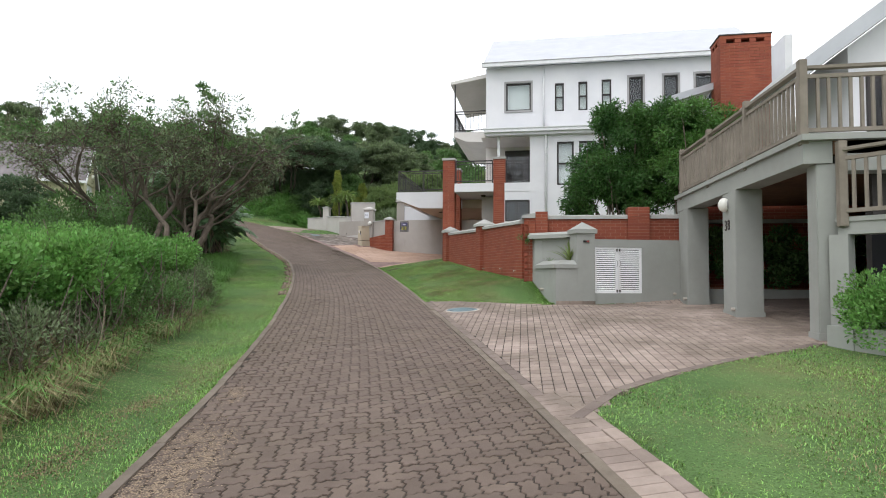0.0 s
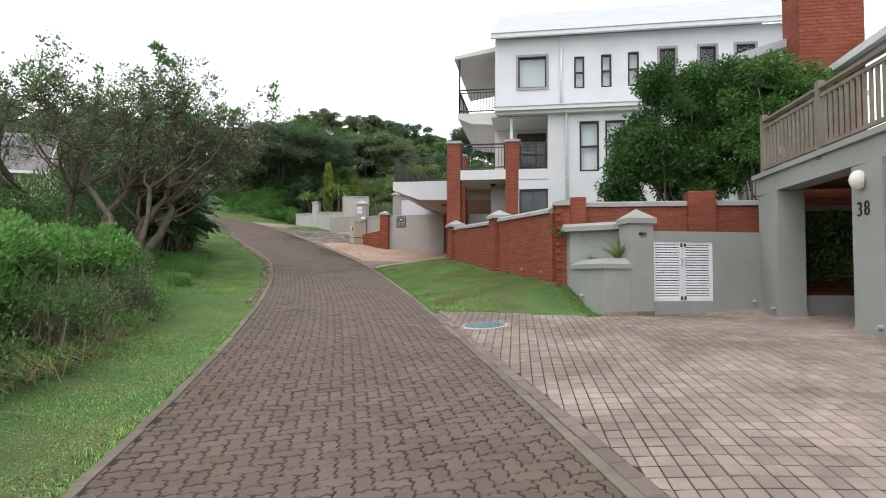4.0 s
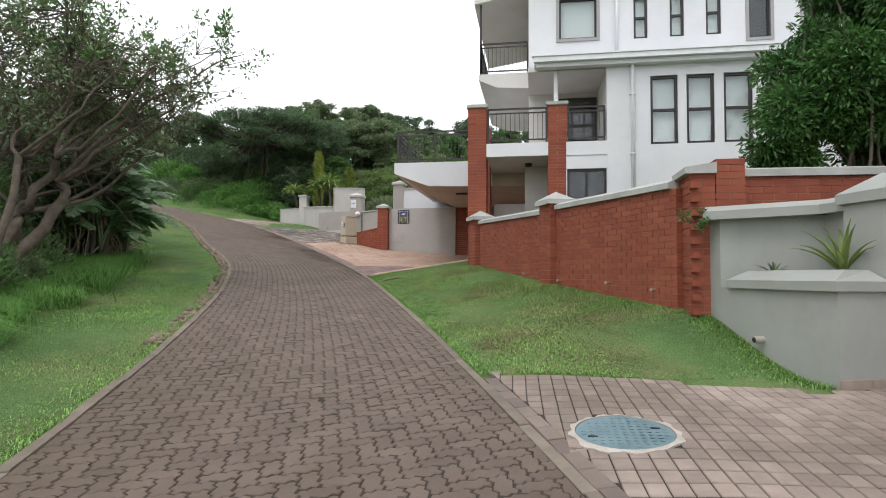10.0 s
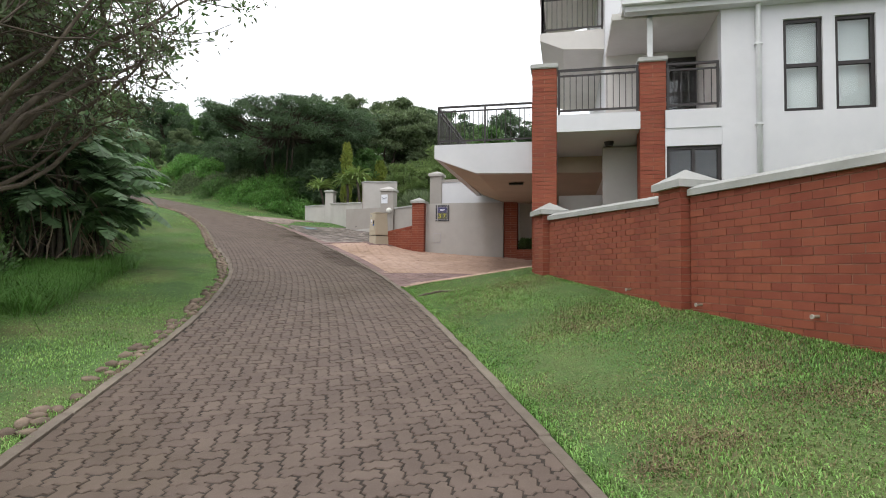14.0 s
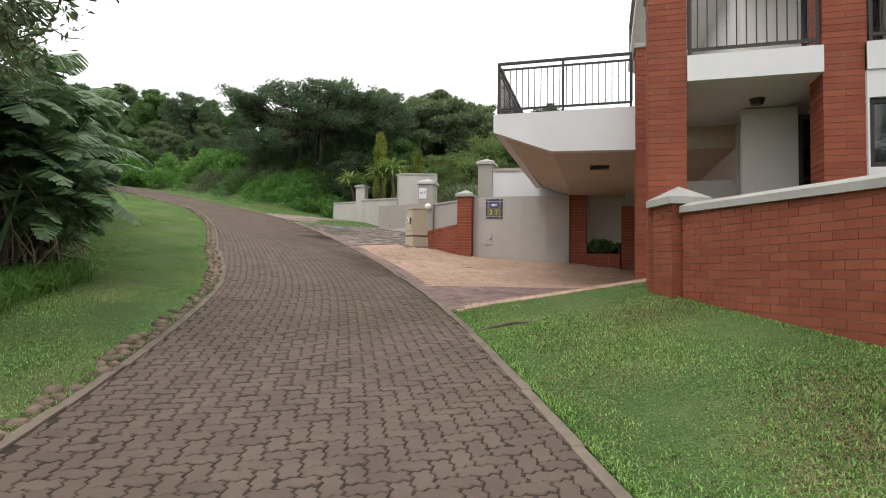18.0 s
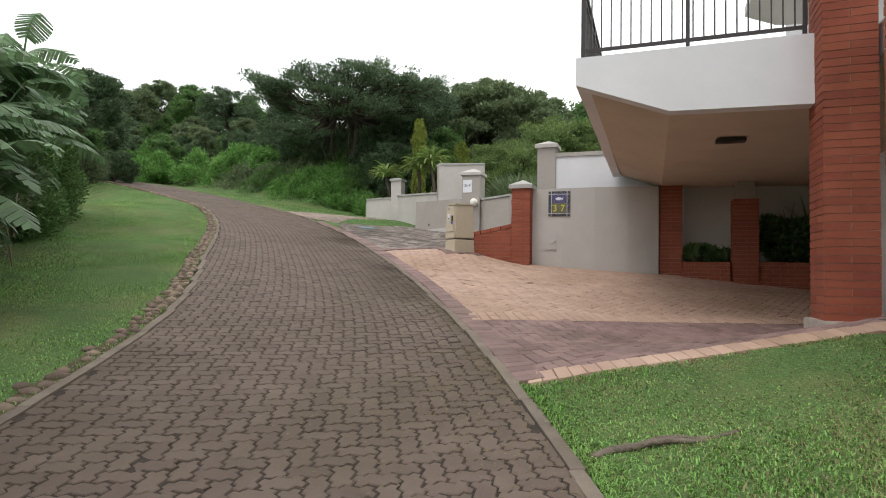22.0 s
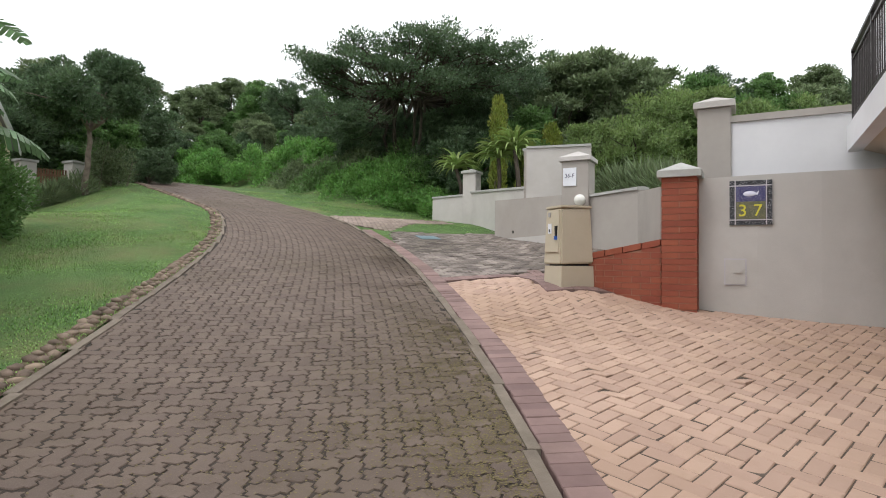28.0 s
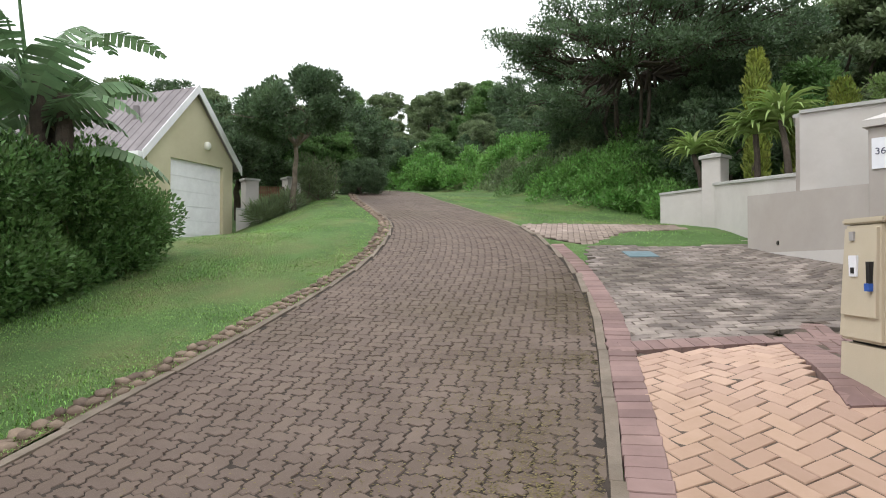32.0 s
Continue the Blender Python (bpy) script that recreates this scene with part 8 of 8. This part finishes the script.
# weed rooted in the corner pier
rng = np.random.RandomState(164)
weed = thing("wall_weed", "small green weed growing from the brick corner pier", "plant", (-0.12, 14.4, 1.95))
bm = bmesh.new()
tips = []
for k in range(7):
    e = (-0.12 + rng.normal() * 0.07, 14.28 + rng.normal() * 0.05, 1.98 + rng.normal() * 0.05)
    limb(bm, rng, (-0.1, 14.42, 1.93), e, 0.005, 0.002, 0.1, 4, 4)
    tips.append(e)
part("twig", bm, M_BARK, weed)
p, d = fill(rng, np.array(tips), np.full((len(tips), 3), 0.06), 160, 0.1, 0.5)
tagged(hang(new("foliage", leaf_mesh("foliage", p, d, 0.045, 0.4, L_SHRUB, rng)), weed), kind="stuff")
# clipped bush by the terrace wall
rng = np.random.RandomState(67)
shrub("clipped_bush", "bright green bush spilling over a low wall", [(3.92 + rng.normal() * 0.12 + 0.06 * k_, 7.5 - 0.055 * k_ + rng.normal() * 0.12, rng.uniform(0.3, 0.85)) for k_ in range(26)], 0.32, 22000, 0.045, 0.5, L_BRIGHT, 68)
fr = thing("flower_bed_wall", "low curved cream bed wall under the bush", "wall", (4.0, 5.7, 0.3), kind="structure")
arc = [(3.78, 7.75), (3.9, 7.4), (4.15, 7.0), (4.6, 6.5), (5.4, 5.7)]
bm = bmesh.new()
for a, b in zip(arc, arc[1:]):
    slab_line(a, b, 0.14, 0.0, 0.5, bm)
part("wall_body", bm, M_SAGE, fr)


# spiky plants
def rosette(V, F, c, n, length, width, droop, rng, up0=0.3):
    for i in range(n):
        az = rng.uniform(0, 6.2832)
        el = rng.uniform(up0, 1.45)
        L = length * rng.uniform(0.75, 1.15)
        d = np.array([math.cos(az), math.sin(az), 0])
        side = np.array([-d[1], d[0], 0])
        pts = []
        p_ = np.array(c, float)
        seg = 5
        for k in range(seg + 1):
            pts.append(p_)
            e = el - droop * (k / seg) ** 1.3
            p_ = p_ + (d * math.cos(e) + np.array([0, 0, math.sin(e)])) * L / seg
        n0 = len(V)
        for k, q in enumerate(pts):
            w = width * (1 - (k / seg) ** 1.6) * 0.5 + 0.002
            V += [q - side * w + np.array([0, 0, w * 0.4]), q + np.array([0, 0, -w * 0.3]), q + side * w + np.array([0, 0, w * 0.4])]
        for k in range(seg):
            a0 = n0 + 3 * k
            F += [[a0, a0 + 1, a0 + 4, a0 + 3], [a0 + 1, a0 + 2, a0 + 5, a0 + 4]]


def spiky(name, label, heads, n, length, width, droop, mat, seed, stem_r=0.07, group="", base_z=None, up0=0.3):
    rng = np.random.RandomState(seed)
    x0, y0 = heads[0][0], heads[0][1]
    t = thing(name, label, "plant", (x0, y0, base_z if base_z is not None else land1(x0, y0)), group=group)
    V, F = [], []
    bm = bmesh.new()
    stems = False
    for x, y, z in heads:
        g = base_z if base_z is not None else land1(x, y)
        if z - g > 0.12:
            limb(bm, rng, (x + rng.normal() * 0.08, y + rng.normal() * 0.08, g - 0.1), (x, y, z), stem_r, stem_r * 0.8, 0.04, 4, 8)
            stems = True
        rosette(V, F, (x, y, z), n, length, width, droop, rng, up0)
    if stems:
        part("stem", bm, M_DARKBARK, t)
    else:
        bm.free()
    hang(new("leaves", fast_mesh("leaves", np.array(V), np.array(F), mat, True)), t)
    return t


spiky("bromeliad", "spiky yellow-green bromeliad in the planter", [(0.92, 13.42, 1.38)], 30, 0.52, 0.05, 0.9, L_ALOE, 71, base_z=1.36, up0=0.5)
spiky("bromeliad", "small dull bromeliad in the planter", [(0.5, 13.85, 1.37)], 14, 0.2, 0.03, 0.9, L_GREYGREEN, 72, base_z=1.36, up0=0.4)
spiky("tree_aloe", "single-stemmed tree aloe behind the planter wall", [(-15.2, 38.3, 5.9)], 60, 0.95, 0.13, 1.9, L_ALOE, 73, group="tree aloes")
spiky("tree_aloe", "large many-headed tree aloe behind the planter wall", [(-13.45, 37.6, 6.0), (-12.85, 37.35, 6.15), (-13.1, 38.0, 6.1)], 70, 1.0, 0.14, 2.0, L_ALOE, 74, group="tree aloes")
spiky("carport_plant", "dark strappy plants in the brick planter", [(-4.2 + 0.2 * i, 30.1 + 0.1 * (i % 3), 2.4) for i in range(5)], 24, 0.42, 0.05, 1.0, L_DARK, 75, base_z=2.34, up0=0.6)
spiky("carport_plant", "bare upright spikes of a tall plant under the terrace", [(-2.2, 29.95, 3.0), (-2.5, 30.2, 2.9)], 9, 0.75, 0.035, 0.25, L_DARK, 76, base_z=2.34, up0=0.9, stem_r=0.03)
rng = np.random.RandomState(77)
shrub("carport_shrub", "low dark leafy plants in the brick planter", [(-4.3 + 0.75 * rng.rand(), 30.15 + 0.3 * rng.rand(), rng.uniform(0.32, 0.55)) for _ in range(14)], 0.16, 3500, 0.08, 0.4, L_SHRUB, 78, group="carport shrubs")
shrub("carport_shrub", "bushy dark shrub filling the planter under the terrace", [(-3.0 + 1.0 * rng.rand(), 29.95 + 0.45 * rng.rand(), rng.uniform(0.4, 1.2)) for _ in range(22)], 0.2, 7000, 0.09, 0.4, L_SHRUB, 79, group="carport shrubs")


def column_conifer(label, x, y, z0, z1, r, seed):
    rng = np.random.RandomState(seed)
    t = thing("golden_conifer", label, "tree", (x, y, land1(x, y)), group="golden conifers")
    bm = bmesh.new()
    limb(bm, rng, (x, y, land1(x, y) - 0.1), (x, y, z1 - 0.2), 0.05, 0.02, 0.01, 4, 6)
    part("trunk", bm, M_DARKBARK, t)
    n = 5000
    u = rng.rand(n) ** 0.8
    a = rng.uniform(0, 6.2832, n)
    rr = r * (np.sin(np.pi * np.clip(0.15 + 0.8 * u, 0, 1)) ** 0.5) * (1 + 0.22 * np.sin(9 * u + 2 * a) + 0.15 * np.sin(23 * u + 3 * a)) * rng.uniform(0.5, 1.12, n)
    p = np.stack([x + rr * np.cos(a), y + rr * np.sin(a), z0 + (z1 - z0) * u], 1)
    d = np.stack([np.cos(a) * 0.5, np.sin(a) * 0.5, np.ones(n)], 1)
    hang(new("crown", leaf_mesh("crown", p, d, 0.12, 0.35, L_LIME, rng)), t)


column_conifer("narrow golden-green conifer behind the aloes", -14.5, 40.1, 5.2, 8.6, 0.26, 81)
column_conifer("small golden conifer behind the tall wall", -13.2, 41.9, 5.0, 7.9, 0.36, 82)
column_conifer("small golden conifer beside the aloes", -12.9, 38.6, 5.0, 6.5, 0.3, 83)

# shrub bank beyond the last driveway
rng = np.random.RandomState(91)
BANK = ("low green shrubs on the grassy bank", "leafy bright green shrubs on the bank", "grey-green scrub on the bank")
for k, (u0, u1, l0, l1, h, mat, lf, mounds) in enumerate((
        (31, 34.0, 7.8, 9.5, 0.5, L_SHRUB, 0.12, 4), (34.6, 37.2, 5.5, 7.6, 0.58, L_BRIGHT, 0.11, 9), (37, 40.2, 5.3, 6.9, 0.62, L_BRIGHT, 0.11, 9),
        (35, 39, 6.6, 8.5, 0.8, L_SHRUB, 0.12, 8), (39.8, 43, 5.1, 6.8, 0.6, L_SHRUB, 0.1, 8), (42.5, 45.5, 5.1, 6.8, 0.6, L_GREYGREEN, 0.1, 7), (44.6, 47.6, 5.4, 8.0, 1.25, L_BRIGHT, 0.14, 8), (47.2, 50.6, 4.2, 6.6, 1.5, L_BRIGHT, 0.14, 10),
        (40.0, 43.2, 6.4, 8.4, 1.15, L_GREYGREEN, 0.13, 7), (36.5, 40, 8.2, 10.5, 1.5, L_FOREST, 0.14, 8), (50, 56, 4.8, 10, 1.4, L_SHRUB, 0.19, 7),
        (36, 42, 10.5, 14, 1.3, L_FOREST, 0.16, 7), (42, 50, 8.5, 12.5, 1.1, L_SHRUB, 0.17, 8), (48, 56, 8, 13, 1.5, L_FOREST, 0.18, 8))):
    mx_, my_ = band(rng, mounds, u0, u1, l0, l1)
    spots = []
    for x0_, y0_ in zip(mx_, my_):
        big = rng.uniform(0.55, 1.25)
        for _ in range(16):
            q = rng.normal(size=2) * 0.42 * big
            spots.append((x0_ + q[0], y0_ + q[1], max(0.1, h * big * (1.0 - 0.9 * (q[0] ** 2 + q[1] ** 2)) * rng.uniform(0.7, 1.1))))
    shrub("bank_shrub", BANK[1 if mat is L_BRIGHT else 2 if mat is L_GREYGREEN else 0],
          spots, 0.3 if h < 0.6 else 0.4, 17000, lf, 0.5, mat, 100 + k, group="bank shrubs", shell=0.3, squash=0.8)
tall_grass("long grass on the bank among the shrubs", 34, 50, 5.6, 9.0, 42000, 0.36, 191, tufts=420)
tall_grass("long pale grass on the bank among the scrub", 36, 48, 6.0, 9.8, 9000, 0.45, 192, L_STRAW, tufts=140)
# strappy planting behind the low taupe wall
shrub("strappy_plants", "long strappy leaves behind the taupe wall", [(-8.2 + rng.uniform(-0.3, 0.3) - i * 0.14, 34.9 + rng.uniform(-0.3, 0.3) + 0.1 * i, 0.9) for i in range(12)], 0.5, 5500, 0.45, 0.07, L_GREYGREEN, 120)

# flat-topped umbrella tree
ux, uy = -19.4, 42.1
uz = land1(ux, uy)
rng = np.random.RandomState(131)
ut = thing("umbrella_tree", "great dark flat-topped umbrella tree above the bank", "tree", (ux, uy, uz))
bm = bmesh.new()
cl, sz_ = [], []
ccx, ccy, top_z = -18.6, 42.1, 11.25
for i in range(9):
    a = radians(i * 40 + rng.uniform(-12, 12))
    fork = (ux + 0.6 * math.cos(a), uy + 0.9 * math.sin(a), uz + 2.9 + rng.uniform(-0.5, 0.7))
    limb(bm, rng, (ux + 0.12 * math.cos(a), uy + 0.12 * math.sin(a), uz - 0.1), fork, 0.07, 0.05, 0.09, 5, 7)
    for j in range(15):
        a2 = a + rng.uniform(-0.4, 0.4)
        r = 4.5 * math.sqrt(rng.uniform(0.03, 1))
        e = np.array((ccx + r * math.cos(a2), ccy + r * math.sin(a2), top_z - 0.035 * r * r - rng.uniform(0, 0.55)))
        if j > 9:
            e[2] -= rng.uniform(0.6, 1.5) + (1.2 if math.cos(a2) < 0 else 0.0)
        elbow = np.array(fork) * 0.45 + e * 0.55 + np.array([0, 0, -0.25])
        limb(bm, rng, fork, elbow, 0.06, 0.035, 0.07, 4, 5)
        limb(bm, rng, elbow, e, 0.035, 0.015, 0.07, 4, 4)
        for q in range(5):
            e2 = e + rng.normal(size=3) * np.array([0.62, 0.62, 0.13])
            limb(bm, rng, e * 0.6 + elbow * 0.4, e2, 0.02, 0.008, 0.08, 3, 4)
            cl.append(e2), sz_.append((rng.uniform(0.35, 0.7),) * 2 + (rng.uniform(0.09, 0.2),))
part("trunk", bm, M_DARKBARK, ut, smooth=True)
p, d = fill(rng, np.array(cl), np.array(sz_), 110000, 0.1, 0.5)
hang(new("crown", leaf_mesh("crown", p, d, 0.1, 0.5, L_FOREST, rng)), ut)

# forest on the hill: four kinds, repeated
kinds = []
for k, (rad, h, mat, lf, lab) in enumerate((((2.6, 2.6, 2.2), 5.2, L_FOREST, 0.16, "dark rounded forest tree on the hillside"), ((2.2, 2.2, 2.6), 5.8, L_SHRUB, 0.17, "green forest tree on the hillside"), ((1.9, 1.9, 3.0), 6.2, L_GREYGREEN, 0.17, "grey-green feathery forest tree on the hillside"), ((2.3, 2.3, 2.2), 5.0, L_FRESH, 0.12, "light green leafy tree behind the walls"))):
    kinds.append(tree("forest_tree", lab, (0, 0, 0), (0, 0, h * 0.4), (0, 0, h * 0.62), rad, 95, 0.5, 26000, lf, 0.45, mat, M_DARKBARK, 140 + k, 0.16, -0.8, 8, group="hillside forest", squash=0.55, shell=0.15))
TOPS = (5.6, 6.3, 7.0, 5.4)
rng = np.random.RandomState(151)


def crest(b):
    """Rise of the skyline in degrees, by bearing to the left of north."""
    return np.interp(b, [-28, -10, 0, 8, 14, 23, 27, 44, 48, 75, 118], [15, 16, 17, 17.5, 20, 20, 17, 17, 16.3, 16, 15])


spots = []
for d0, d1, step, low in ((33, 39, 5.4, 0.72), (43, 50, 4.6, 0.85), (57, 64, 4.0, 0.93)):
    b = -28.0
    while b < 118:
        dist = rng.uniform(d0, d1)
        x, y = -9 - dist * math.sin(radians(b)), 22 + dist * math.cos(radians(b))
        s_, l_ = project(x, y)
        if not (-3 < x < 12 and y < 46) and not (-4.5 < l_[0] < 6) and not (d0 < 40 and 8 < b < 46):
            top = 3 + dist * math.tan(radians(float(crest(b)) * rng.uniform(low, 1.04)))
            spots.append((x, y, top, rng.randint(3)))
        b += step * rng.uniform(0.8, 1.2)
# trees placed singly: x, y, top, kind
spots += [(-14.6, 47.0, 12.7, 2), (-12.9, 48.1, 13.1, 2), (-11.2, 48.4, 12.4, 2), (-11.2, 41.2, 8.0, 3), (-10.1, 41.6, 8.4, 3), (-9.1, 43.6, 9.5, 3), (-7.8, 43.7, 9.2, 3), (-5.9, 51.7, 10.8, 1), (-4.6, 51.6, 10.7, 3), (-3.3, 51.5, 10.1, 1),
          (-25.6, 45.6, 11.4, 0), (-23.4, 45.2, 11.2, 0), (-21.6, 44.6, 10.6, 0), (-19.7, 45.5, 10.6, 0), (-17.0, 44.6, 10.0, 0), (-18.5, 43.4, 10.2, 0), (-21.0, 43.9, 10.4, 0), (-16.7, 43.4, 9.8, 0), (-23.2, 44.4, 10.8, 0), (-38.3, 43.6, 12.0, 2), (-15.9, 41.6, 8.2, 0), (-20.6, 42.4, 9.0, 0), (-22.4, 42.6, 9.2, 0), (-16.6, 42.0, 8.0, 1), (-14.6, 43.0, 9.0, 1), (-27.5, 46.5, 10.6, 0), (-32.4, 47.0, 12.0, 2), (-30.5, 48.0, 11.8, 0), (-37.5, 41, 10.5, 0), (-39.5, 38.5, 10.8, 1), (-35.5, 43, 11, 0), (-41, 35.5, 10.5, 0),
          (-27.5, 36.2, 8.0, 0), (-29.5, 35.5, 9.8, 1), (-31, 37.4, 10.5, 0), (-30.5, 32.5, 9.6, 0), (-33, 35, 11.5, 2), (-19.5, 18.5, 5.5, 0), (-33.5, 44.5, 11.2, 1)]
# thicket that closes the view under the crowns
for i in range(92):
    b = -26 + 1.55 * i
    dist = rng.uniform(37, 47)
    x, y = -9 - dist * math.sin(radians(b)), 22 + dist * math.cos(radians(b))
    if not (-3 < x < 12 and y < 46) and not (-4 < project(x, y)[1][0] < 5):
        spots.append((x, y, land1(x, y) + rng.uniform(2.4, 3.8), rng.randint(3)))
for x, y, top, k in spots:
    g_ = land1(x, y)
    sc = min(1.7, max(0.35, (top - g_) / TOPS[k]))
    wide = sc * rng.uniform(0.92, 1.12)
    copy_thing(kinds[k], pose(x, y, g_ - (0.1 if sc > 0.62 else 0.7), 0, 0, rng.uniform(0, 360)) @ Matrix.Diagonal((wide, wide, sc, 1)))
for t in kinds:
    i = kinds.index(t)
    t.matrix_basis = pose(-40 - 6 * i, 58 + 2 * i, land1(-40 - 6 * i, 58 + 2 * i))

# old root showing in the lawn before the second driveway
rng = np.random.RandomState(171)
rt2 = thing("tree_root", "bare grey root breaking through the lawn", "root", (-4.9, 20.45, land1(-4.9, 20.45)))
bm = bmesh.new()
for k in range(4):
    a = np.array((-5.3 + 0.1 * k, 20.34 + 0.04 * k))
    b = np.array((-4.75 + 0.06 * k, 20.5 + 0.04 * k))
    limb(bm, rng, (*a, land1(*a) - 0.01), (*b, land1(*b) + 0.0), 0.024, 0.012, 0.05, 6, 6)
part("bark", bm, M_BARK, rt2, smooth=True)

# ---- bricks last ----
lay_bricks()
